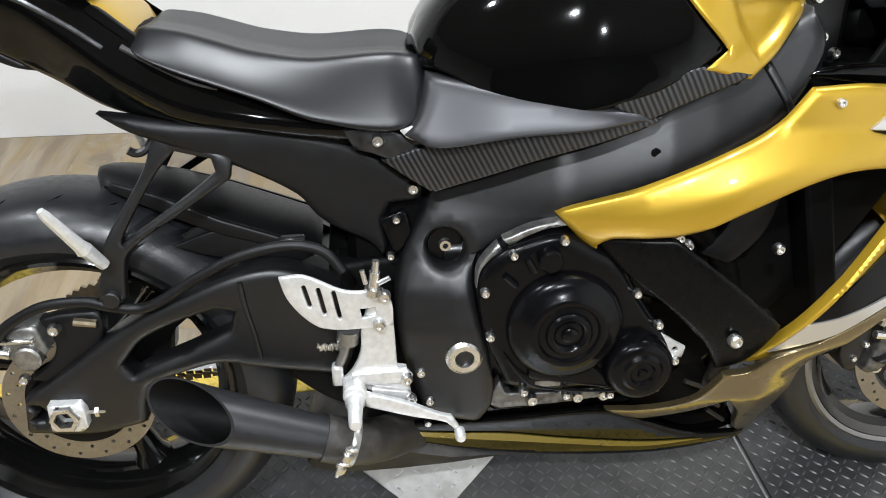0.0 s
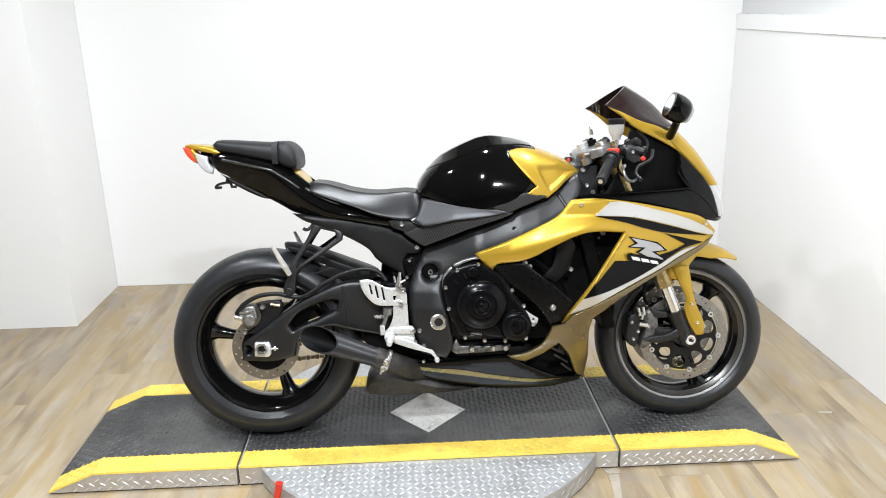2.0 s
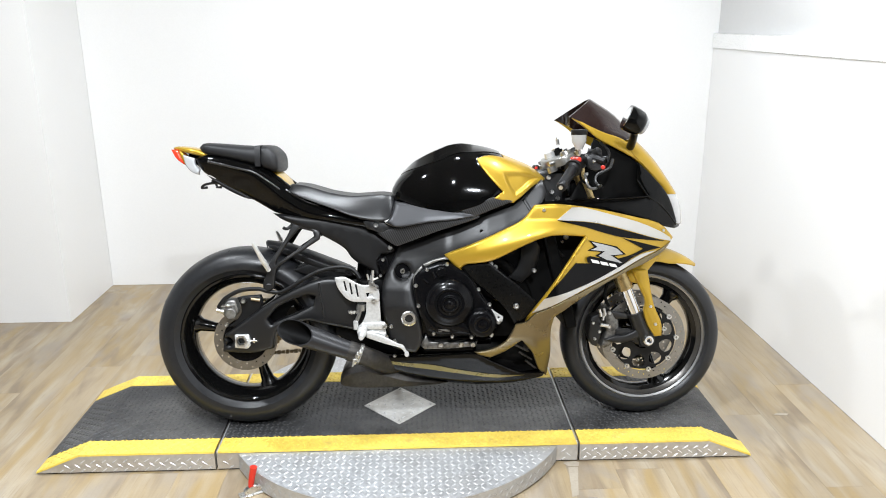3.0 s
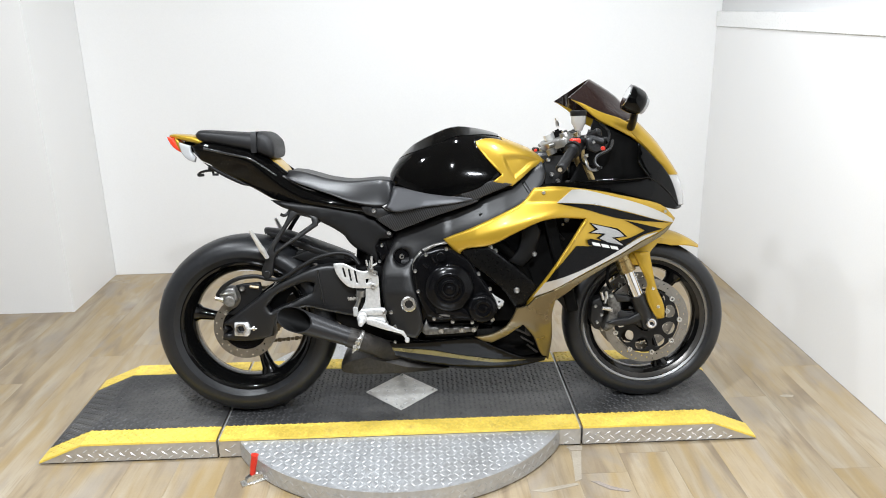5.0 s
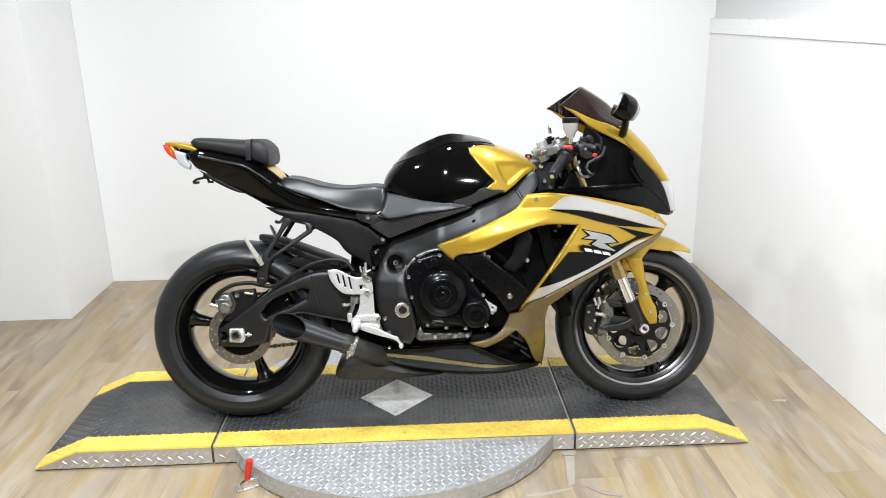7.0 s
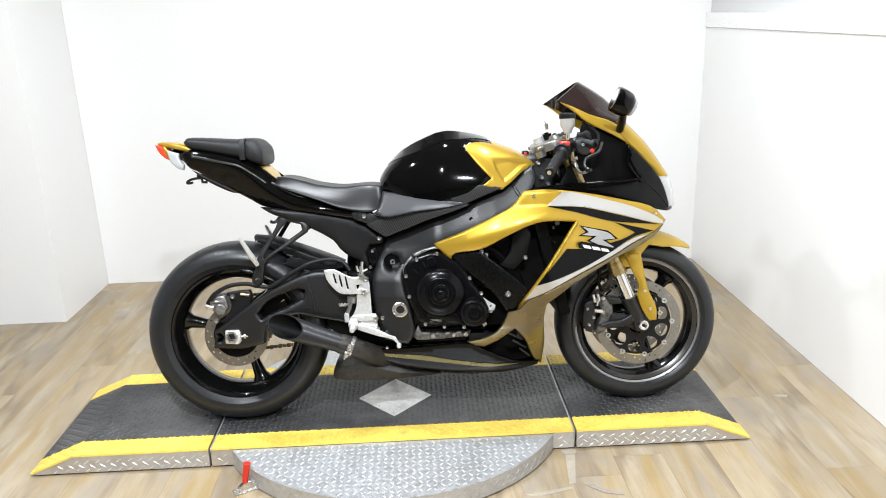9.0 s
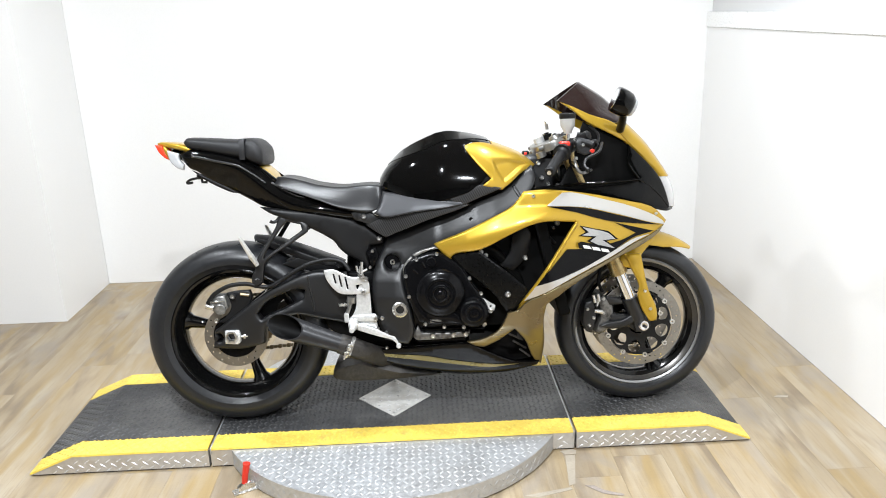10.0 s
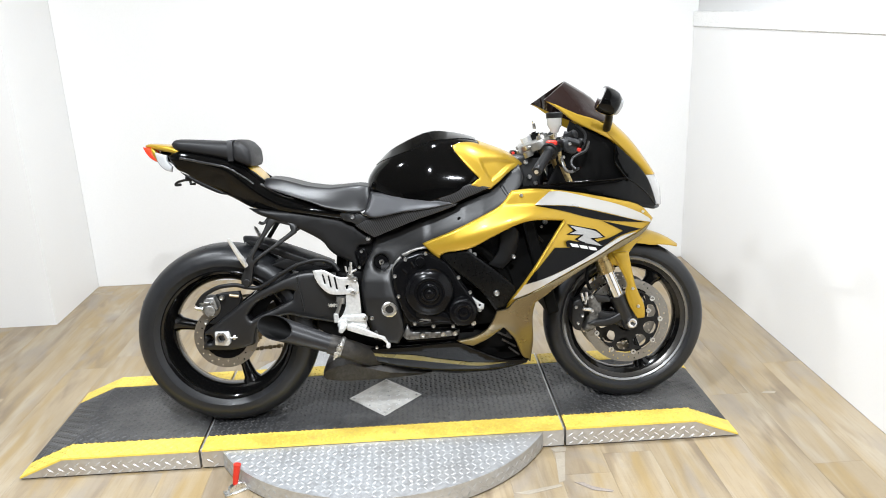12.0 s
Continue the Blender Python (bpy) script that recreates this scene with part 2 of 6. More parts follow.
def box(x0, x1, y0, y1, z0, z1, b=0.003):
    """A box with chamfered edges."""
    V, F = [], []
    for sx, x in ((1, x0), (-1, x1)):
        for sy, y in ((1, y0), (-1, y1)):
            for sz, z in ((1, z0), (-1, z1)):
                V += [(x, y + sy * b, z + sz * b), (x + sx * b, y, z + sz * b), (x + sx * b, y + sy * b, z)]
    k = lambda i, j, l, a: ((i * 2 + j) * 2 + l) * 3 + a
    for i in (0, 1):
        F += [(k(i, 0, 0, 0), k(i, 1, 0, 0), k(i, 1, 1, 0), k(i, 0, 1, 0)), (k(0, i, 0, 1), k(1, i, 0, 1), k(1, i, 1, 1), k(0, i, 1, 1)), (k(0, 0, i, 2), k(1, 0, i, 2), k(1, 1, i, 2), k(0, 1, i, 2))]
        for j in (0, 1):
            F += [(k(i, j, 0, 0), k(i, j, 1, 0), k(i, j, 1, 1), k(i, j, 0, 1)), (k(i, 0, j, 0), k(i, 1, j, 0), k(i, 1, j, 2), k(i, 0, j, 2)), (k(0, i, j, 1), k(1, i, j, 1), k(1, i, j, 2), k(0, i, j, 2))]
            F += [(k(i, j, l, 0), k(i, j, l, 1), k(i, j, l, 2)) for l in (0, 1)]
    return V, F


def rings(R, closed_ring=True, cap=True, loop=False):
    """Skin over rings of points, each with the same number."""
    n, V, F = len(R[0]), [], []
    for r in R:
        V += [tuple(p) for p in r]
    m = len(R)
    for a in range(m if loop else m - 1):
        b = (a + 1) % m
        for i in range(n if closed_ring else n - 1):
            j = (i + 1) % n
            F.append((a * n + i, a * n + j, b * n + j, b * n + i))
    if cap and not loop and closed_ring:
        F += [tuple(range(n)), tuple(range((m - 1) * n, m * n))[::-1]]
    return V, F


def lathe(profile, n=48, centre=(0, 0, 0), closed=True):
    """Turn (radius, y) about the y axis."""
    R = [[(centre[0] + r * math.cos(2 * math.pi * i / n), centre[1] + y, centre[2] + r * math.sin(2 * math.pi * i / n)) for r, y in profile] for i in range(n)]
    return rings(R, closed_ring=closed, cap=False, loop=True)


def disc(x, y, z, r, depth, n=24, b=0.15):
    """A turned boss whose face looks towards -y."""
    e = min(r, depth) * b
    return lathe([(0.0001, y), (r - e, y), (r, y + e), (r, y + depth), (0.0001, y + depth)], n, (x, 0, z))


def tube(points, r, n=12, cap=True):
    P = [Vector(p) for p in points]
    rad = r if callable(r) else (lambda t: r)
    out, up = [], None
    for i, p in enumerate(P):
        d = (P[min(i + 1, len(P) - 1)] - P[max(i - 1, 0)]).normalized()
        if up is None:
            up = d.orthogonal().normalized()
        up = (up - d * up.dot(d)).normalized()
        side = d.cross(up)
        k = rad(i / (len(P) - 1))
        out.append([p + k * (math.cos(2 * math.pi * a / n) * up + math.sin(2 * math.pi * a / n) * side) for a in range(n)])
    return rings(out, cap=cap)


def spline(points, n=6):
    """A smooth line through points of any dimension."""
    P = [np.array(p, float) for p in points]
    out = []
    for i in range(len(P) - 1):
        a, b, c, d = P[max(i - 1, 0)], P[i], P[i + 1], P[min(i + 2, len(P) - 1)]
        for k in range(n):
            t = k / n
            out.append(0.5 * (2 * b + (c - a) * t + (2 * a - 5 * b + 4 * c - d) * t * t + (3 * b - a - 3 * c + d) * t**3))
    out.append(P[-1])
    return [tuple(p) for p in out]


def smooth(xs, ys):
    """A soft interpolation without corners."""
    xs, ys = np.array(xs, float), np.array(ys, float)
    h, dl = np.diff(xs), np.diff(ys) / np.diff(xs)
    m = np.r_[dl[0], [0 if a * b <= 0 else 2 * a * b / (a + b) for a, b in zip(dl[:-1], dl[1:])], dl[-1]]

    def f(x):
        x = np.clip(x, xs[0], xs[-1])
        i = np.clip(np.searchsorted(xs, x) - 1, 0, len(h) - 1)
        t = (x - xs[i]) / h[i]
        return (2 * t**3 - 3 * t**2 + 1) * ys[i] + (t**3 - 2 * t**2 + t) * h[i] * m[i] + (3 * t**2 - 2 * t**3) * ys[i + 1] + (t**3 - t**2) * h[i] * m[i + 1]

    return f


def outline(ctrl, step=0.008, corner=42):
    """A closed line through the points, soft but for its sharp corners."""
    P = np.array(ctrl, float)
    n, out = len(P), []
    sharp = []
    for i in range(n):
        u, v = P[i] - P[i - 1], P[(i + 1) % n] - P[i]
        ang = abs(math.degrees(math.atan2(u[0] * v[1] - u[1] * v[0], u @ v)))
        sharp.append(ang > corner)
    for i in range(n):
        a, b, c, d = P[i - 1], P[i], P[(i + 1) % n], P[(i + 2) % n]
        L = np.linalg.norm(c - b)
        tb = (c - b) if sharp[i] else (c - a) / (np.linalg.norm(c - b) + np.linalg.norm(b - a)) * L
        tc = (c - b) if sharp[(i + 1) % n] else (d - b) / (np.linalg.norm(d - c) + L) * L
        k = max(1, int(L / step))
        for t in np.arange(k) / k:
            out.append((2 * t**3 - 3 * t**2 + 1) * b + (t**3 - 2 * t**2 + t) * tb + (3 * t**2 - 2 * t**3) * c + (t**3 - t**2) * tc)
    out = np.array(out)
    area = np.sum(out[:, 0] * np.roll(out[:, 1], -1) - np.roll(out[:, 0], -1) * out[:, 1])
    return out if area > 0 else out[::-1]


def within(P, poly):
    x, y = P[:, :1], P[:, 1:]
    a, b = poly, np.roll(poly, -1, 0)
    cross = (a[:, 1] > y) != (b[:, 1] > y)
    with np.errstate(divide="ignore", invalid="ignore"):
        xi = (b[:, 0] - a[:, 0]) * (y - a[:, 1]) / (b[:, 1] - a[:, 1]) + a[:, 0]
    return (cross & (x < xi)).sum(1) % 2 == 1


def gap(P, polys):
    best = np.full(len(P), 9.0)
    for poly in polys:
        a, d = poly, np.roll(poly, -1, 0) - poly
        for s in range(0, len(P), 400):
            q = P[s : s + 400, None] - a[None]
            t = np.clip((q * d).sum(2) / ((d * d).sum(1) + 1e-12), 0, 1)
            best[s : s + 400] = np.minimum(best[s : s + 400], np.linalg.norm(q - t[..., None] * d, axis=2).min(1))
    return best


from mathutils.geometry import delaunay_2d_cdt


def sheet(loops, step, r):
    """Triangles that fill loops[0] less the other loops, finer along the rim where it is rounded."""
    B = np.concatenate(loops)
    lo, hi = B.min(0), B.max(0)
    gx, gy = np.meshgrid(np.arange(lo[0], hi[0], step), np.arange(lo[1], hi[1], step))
    gx[1::2] += step / 2
    extra = [np.c_[gx.ravel(), gy.ravel()]]
    need = [0.5 * step + r]
    if r > 0.001:
        for o in (0.12 * r, 0.4 * r, r):
            for lp in loops:
                t = np.roll(lp, -1, 0) - np.roll(lp, 1, 0)
                nrm = np.c_[-t[:, 1], t[:, 0]] / (np.linalg.norm(t, axis=1)[:, None] + 1e-12)
                extra.append(lp + nrm * o)
                need.append(0.9 * o)
    I = []
    for e, k in zip(extra, need):
        ok = within(e, loops[0])
        for h in loops[1:]:
            ok &= ~within(e, h)
        e = e[ok]
        I.append(e[gap(e, loops) > k] if len(e) else e)
    pts = np.concatenate([B, *I])
    edges, k = [], 0
    for lp in loops:
        edges += [(k + i, k + (i + 1) % len(lp)) for i in range(len(lp))]
        k += len(lp)
    v, _, f, *_ = delaunay_2d_cdt([Vector(p) for p in pts], edges, [], 0, 1e-6)
    v = np.array([tuple(p) for p in v])
    f = np.array(f)
    c = v[f].mean(1)
    ok = within(c, loops[0])
    for h in loops[1:]:
        ok &= ~within(c, h)
    f = f[ok]
    return v, f, gap(v, loops)


def shell(ctrl, width, th=0.012, r=0.006, side=-1, step=0.016, holes=(), lift=0.0, corner=42, bow=0.0, fine=0.008):
    """A panel with rounded rims whose outer face lies width(x, z) from the middle plane."""
    loops = [outline(ctrl, fine, corner)] + [outline(h, min(fine, 0.005), corner)[::-1] for h in holes]
    v, f, d = sheet(loops, step, r)
    w = width(v[:, 0], v[:, 1]) if callable(width) else np.full(len(v), float(width))
    drop = np.zeros(len(v))
    if r > 0:
        near = d < r
        drop[near] = r * (1 - np.sqrt(np.clip(1 - (1 - d[near] / r) ** 2, 0, 1)))
    if bow:
        drop -= bow * np.clip(d / 0.05, 0, 1) * (2 - np.clip(d / 0.05, 0, 1))
    yo, yi = side * (w + lift - drop), side * (w + lift - th)
    n = len(v)
    V = [(a, y, b) for (a, b), y in zip(v, yo)] + [(a, y, b) for (a, b), y in zip(v, yi)]
    tri = [tuple(int(i) for i in q) for q in f]
    count = {}
    for q in tri:
        for a, b in ((q[0], q[1]), (q[1], q[2]), (q[2], q[0])):
            count[(a, b)] = count.get((a, b), 0) + 1
    rim = [(a, b) for a, b in count if (b, a) not in count]
    return V, tri + [tuple(i + n for i in q[::-1]) for q in tri] + [(b, a, a + n, b + n) for a, b in rim]


def oval(x, z, w, zu, zd, n=36, e=2.4, x2=None):
    """A rounded section across the bike at x."""
    out = []
    for i in range(n):
        a = 2 * math.pi * i / n
        c, s = math.cos(a), math.sin(a)
        out.append((x, w * math.copysign(abs(c) ** (2 / e), c), z + (zu if s > 0 else zd) * math.copysign(abs(s) ** (2 / e), s)))
    return out


def bolt(x, y, z, r=0.007, h=0.005):
    """A button-head screw with a socket, facing -y."""
    return lathe([(0.0001, y - h + 0.003), (r * 0.45, y - h + 0.003), (r * 0.5, y - h), (r * 0.75, y - h), (r, y - h * 0.4), (r, y + 0.004), (0.0001, y + 0.004)], 14, (x, 0, z))


def lozenges(centres, turns, long=0.026, wide=0.0075, high=0.0016, lay=None):
    """Raised tread bars; lay maps (u, v, height) to a place."""
    V, F = [], []
    base = [(-long / 2, 0), (-long / 4, -wide / 2), (long / 4, -wide / 2), (long / 2, 0), (long / 4, wide / 2), (-long / 4, wide / 2)]
    for (u, v), a in zip(centres, turns):
        k, c, s = len(V), math.cos(a), math.sin(a)
        V += [lay(u + c * p - s * q, v + s * p + c * q, 0) for p, q in base]
        V += [lay(u + c * p, v + s * p, high) for p in (-long / 4, long / 4)]
        F += [(k, k + 1, k + 6), (k + 1, k + 2, k + 7, k + 6), (k + 2, k + 3, k + 7), (k + 3, k + 4, k + 7), (k + 4, k + 5, k + 6, k + 7), (k + 5, k, k + 6)]
    return V, F


def tread(u0, u1, v0, v1, pitch, keep=lambda u, v: True):
    """Centres and turns of an alternating tread pattern."""
    C, A = [], []
    for i in range(int((u1 - u0) / pitch) + 1):
        for j in range(int((v1 - v0) / pitch) + 1):
            u, v = u0 + (i + 0.5) * pitch, v0 + (j + 0.5) * pitch
            if u < u1 - pitch * 0.3 and v < v1 - pitch * 0.3 and keep(u, v):
                C.append((u, v))
                A.append(radians(45) if (i + j) % 2 else radians(-45))
    return C, A


# ---- the booth ----
def slab(name, geo, material, label, category):
    return tagged(part(name, geo, material, None, label), label, category, kind="structure")


X_L, X_R, Y_B, Y_P = -1.864, 1.558, 1.72, 1.15
slab("wall_back", box(X_L + 0.001, X_R + 0.17, Y_B, Y_B + 0.12, 0, 2.7, 0.001), WALL, "white painted back wall of the photo booth", "wall")
foot = [(-4.2, Y_P), (X_L, Y_P), (X_L, Y_B + 0.12), (X_L - 0.12, Y_B + 0.12), (X_L - 0.12, Y_P + 0.12), (-4.2, Y_P + 0.12)]
slab("wall_left", rings([[(x, y, z) for x, y in foot] for z in (0, 2.7)]), WALL, "white painted wall with an outside corner", "wall")
slab("wall_right", box(X_R, X_R + 0.12, -4.6, Y_B - 0.001, 0, 1.322, 0.001), WALL, "white painted right-hand partition", "wall")
slab("wall_right_upper", box(X_R + 0.02, X_R + 0.17, -4.6, Y_B - 0.001, 1.322, 2.7, 0.001), GREY_WALL, "grey painted wall above the partition ledge", "wall")
slab("trim_right", box(X_R - 0.007, X_R + 0.02, -4.6, Y_B - 0.001, 1.322, 1.402, 0.004), TRIM, "white gloss ledge board along the partition", "trim")
# out of view: kept dark or grey to dim reflections and bounced light
slab("wall_front", box(-4.2, X_R + 0.17, -4.72, -4.6, 0, 2.7, 0.001), DARK_WALL, "unseen dark wall behind the camera, added to keep reflections dark", "wall")
slab("wall_far_left", box(-4.32, -4.2, -4.6, Y_P + 0.12, 0, 2.7, 0.001), GREY_WALL, "plain grey wall of the room", "wall")
slab("ceiling", box(-4.32, X_R + 0.17, -4.72, Y_B + 0.12, 2.7, 2.8, 0.001), CEILING, "unseen ceiling, kept grey to lower the bounced light", "ceiling")
floor = slab("floor", box(-4.2, X_R, -4.6, Y_B, -0.06, -0.009, 0.001), SUBFLOOR, "light oak laminate plank floor, worn and stained", "floor")

# ---- the lamps' housings ----
for sx, sy in SPOTS:
    fix = thing("downlight", pose(sx, sy, 2.7), "round white downlight fixed to the ceiling", "downlight", "downlights")
    part("housing", moved(lathe([(0.06, 0.0), (0.11, 0.0), (0.11, 0.035), (0.10, 0.035), (0.06, 0.03)], 32), pose(0, 0, 0, -90, 0, 0)), TRIM, fix)

# ---- the platform ----
PX, PY, H = -0.169, 0.037, 0.073
HALF, DEEP, MID, CREST = 1.223, 0.299, 0.617, 1.075
GAPW = 0.007
lift = thing("display_platform", pose(PX, PY, 0), "low turntable platform with black mats and yellow borders", "platform")


def wedge(sgn):
    """Body of an end section: flat, then a ramp down to the floor."""
    x0, x1, x2 = sgn * (MID + GAPW), sgn * CREST, sgn * HALF
    prof = [(x0, 0.006), (x2 - sgn * 0.012, 0.006), (x2, 0.0062), (x1, H - 0.006), (x0, H - 0.006)]
    R = [[(x, y, z) for x, z in prof] for y in (-DEEP, DEEP)]
    return rings(R)


def mat_top(x):
    """Height of the plate's top at x."""
    a = abs(x)
    return H - 0.006 if a < CREST else max(0.0062, (H - 0.006) + (0.0062 - H + 0.006) * (a - CREST) / (HALF - CREST))


def strip(x0, x1, y0, y1, th, over=0.0):
    """A mat that follows the platform's top."""
    xs = sorted({x0, x1, *[s * CREST for s in (-1, 1) if x0 < s * CREST < x1]})
    R = []
    for x in xs:
        z = mat_top(x) + over
        R.append([(x, y0, z), (x, y1, z), (x, y1 - 0.002, z + th), (x, y0 + 0.002, z + th)])
    return rings(R)


BORDER = 0.088
for s in (-1, 1):
    part("end_section", wedge(s), ALU_DIRTY, lift, "aluminium tread-plate end section with a ramp", 20)
    a, b = sorted((s * (MID + GAPW), s * HALF))
    part("mat", strip(a, b, -DEEP + BORDER, DEEP - BORDER, 0.006), RUBBER_MAT, lift, "black rubber tread mat", 20)
    for e in (-1, 1):
        u, v = sorted((e * (DEEP + 0.002), e * (DEEP - BORDER)))
        part("border", strip(a, b + (0.004 if s > 0 else 0), u, v, 0.0062), SAFETY, lift, "yellow rubber border strip", 20)
for s in (-1, 1):
    part("joint_edge", box(min(s * (MID - 0.001), s * (MID - 0.005)), max(s * (MID - 0.001), s * (MID - 0.005)), -DEEP - 0.003, DEEP + 0.003, H - 0.02, H + 0.002, 0.0006), ALU, lift, "bare aluminium edge strip at the joint")
part("middle_section", box(-MID, MID, -DEEP, DEEP, 0.006, H - 0.006, 0.001), ALU_DIRTY, lift, "aluminium tread-plate middle section")
# near-black boxes stand in for the shadow line between plate and floor
for x0, x1 in ((-HALF + 0.03, -MID - GAPW), (-MID, MID), (MID + GAPW, HALF - 0.03)):
    part("base_strip", box(x0, x1, -DEEP + 0.006, DEEP - 0.006, 0, 0.007, 0.0005), DEEP_BLACK, lift, "near-black strip painted in for the shadow under the plate")
part("mat", strip(-MID, MID, -DEEP + BORDER, DEEP - BORDER, 0.006), RUBBER_MAT, lift, "black rubber tread mat", 20)
for e in (-1, 1):
    u, v = sorted((e * (DEEP + 0.002), e * (DEEP - BORDER)))
    part("border", strip(-MID, MID, u, v, 0.0062), SAFETY, lift, "yellow rubber border strip", 20)
# the round turntable plate, of which a segment shows in front and behind
RT = 0.621
for e in (-1, 1):
    a0 = math.asin((DEEP + 0.003) / RT)
    arc = [(RT * math.cos(t), RT * math.sin(t)) for t in np.linspace(a0, math.pi - a0, 64)]
    R = [[(x, e * y, z) for x, y in arc] for z in (0.006, H - 0.008)]
    V, F = rings(R)
    part("turntable_plate", (V, F), ALU, lift, "round aluminium tread-plate turntable", 25)
    C, A = tread(-RT, RT, DEEP + 0.004, RT, 0.0225, lambda u, v: math.hypot(u, v) < RT - 0.013)
    tagged(part("tread_relief", lozenges(C, A, 0.0190, 0.0036, 0.0011, lambda u, v, h, e=e: (u, e * v, H - 0.008 + h)), TREAD, lift, "", 60, False), kind="stuff")
# tread on the mats, on the front faces and round the turntable's rim
C, A = [], []
for a, b in ((-HALF + 0.01, -MID - 0.01), (-MID + 0.005, MID - 0.005), (MID + 0.01, HALF - 0.01)):
    c, t = tread(a, b, -DEEP + BORDER + 0.003, DEEP - BORDER - 0.003, 0.0185, lambda u, v: abs(u) / 0.136 + abs(v) / 0.145 > 1.04)
    C += c
    A += t
tagged(part("mat_tread", lozenges(C, A, 0.0175, 0.0044, 0.0022, lambda u, v, h: (u, v, mat_top(u) + 0.006 + h)), MAT_BAR, lift, "", 60, False), kind="stuff")
C, A = [], []
for k, v in enumerate((0.013, 0.029, 0.045)):
    for u in np.arange(-HALF + 0.05, HALF - 0.05, 0.0355) + 0.0178 * (k % 2):
        if abs(u) > 0.56 and v < mat_top(u + math.copysign(0.016, u)) - 0.009 and abs(abs(u) - MID) > 0.018:
            C.append((u, v))
            A.append(radians(-36 if k % 2 else 36))
for e in (-1, 1):
    tagged(part("face_tread", lozenges(C, A, 0.024, 0.0042, 0.0018, lambda u, v, h, e=e: (u, e * (DEEP + h), v)), TREAD, lift, "", 60, False), kind="stuff")
# the same bars moulded into the yellow borders
C, A = [], []
for a, b in ((-HALF + 0.012, -MID - 0.01), (-MID + 0.005, MID - 0.005), (MID + 0.01, HALF - 0.012)):
    for e in (-1, 1):
        v0, v1 = sorted((e * (DEEP - 0.002), e * (DEEP - BORDER - 0.004)))
        c, t = tread(a, b, v0, v1, 0.0185)
        C += c
        A += t
tagged(part("border_tread", lozenges(C, A, 0.0175, 0.0044, 0.0018, lambda u, v, h: (u, v, mat_top(u) + 0.0062 + h)), SAFETY, lift, "", 60, False), kind="stuff")
C, A = tread(-0.66, 0.66, 0.008, H - 0.006, 0.0225)
tagged(part("rim_tread", lozenges(C, A, 0.020, 0.0046, 0.0016, lambda u, v, h: ((RT + h) * math.sin(u / RT), -(RT + h) * math.cos(u / RT), v)), ALU, lift, "", 60, False), kind="stuff")
# diamond of bare plate let into the middle mat
dia = [(-0.136, 0), (0, -0.145), (0.136, 0), (0, 0.145)]
V = [(x, y, H + 0.0005) for x, y in dia] + [(x * 0.985, y * 0.985, H + 0.003) for x, y in dia]
plate = part("diamond_plate", (V, [(4, 5, 6, 7), (0, 1, 5, 4), (1, 2, 6, 5), (2, 3, 7, 6), (3, 0, 4, 7)]), PLATE, lift, "bare aluminium diamond plate let into the mat", 20)
C, A = tread(-0.14, 0.14, -0.15, 0.15, 0.034, lambda u, v: abs(u) / 0.136 + abs(v) / 0.145 < 0.86)
tagged(part("tread_relief", lozenges(C, A, 0.026, 0.005, 0.0009, lambda u, v, h: (u, v, H + 0.003 + h)), TREAD, plate, "", 60, False), kind="stuff")
for x, y in dia:
    part("rivet", moved(bolt(0, 0, 0, 0.006, 0.004), pose(x * 0.86, y * 0.86, H + 0.0035, -90, 0, 0)), STEEL, plate)

# ---- toggle clamp on the floor by the turntable ----
clamp = thing("toggle_clamp", pose(-0.640, -0.400, 0, 0, 0, 28), "steel toggle clamp with a red grip standing on the floor", "clamp")
part("base", box(-0.045, 0.05, -0.016, 0.016, 0, 0.005, 0.001), STEEL, clamp)
for s in (-1, 1):
    part("side_plate", moved(shell([(-0.03, 0.004), (0.035, 0.004), (0.03, 0.022), (-0.005, 0.03), (-0.028, 0.02)], 0.003, 0.003, 0.0005, -1, 0.01), pose(0, s * 0.008, 0)), STEEL, clamp)
part("arm", tube([(0.0, 0, 0.02), (0.05, 0, 0.026), (0.075, 0, 0.012)], 0.006, 8), STEEL, clamp)
part("grip", tube(spline([(-0.006, 0, 0.026), (-0.002, 0, 0.05), (0.006, 0, 0.085), (0.008, 0, 0.096)], 4), lambda t: 0.0085 + 0.004 * t - (0.006 if t > 0.98 else 0), 12), RED, clamp, "red plastic grip")

# ---- the motorcycle: x forward, y to its left, z up, leaning on its side stand ----
bike = thing("motorcycle", pose(0, -0.032, H - 0.003, -9, 0, 0), "yellow and black sport motorcycle parked on the platform", "motorcycle")
XR, ZR, XF, ZF = -0.702, 0.318, 0.716, 0.299


def both(name, f, material, label="", parent=None, **kw):
    """The same panel on the right and on the left."""
    right = part(name, f(-1), material, parent or bike, label, **kw)
    part(name, f(1), material, parent or bike, label, **kw)
    return right


def tyre_profile(R, w, bead):
    k = w / 2
    out = []
    for t in np.linspace(-1, 1, 25):
        out.append((R - (R - bead) * 0.60 * abs(t) ** 2.3, k * math.sin(t * 1.35) / math.sin(1.35)))
    return out + [(bead + (R - bead) * 0.22, k * 0.97), (bead + 0.006, k * 0.80), (bead - 0.004, k * 0.72), (bead - 0.004, -k * 0.72), (bead + 0.006, -k * 0.80), (bead + (R - bead) * 0.22, -k * 0.97)]


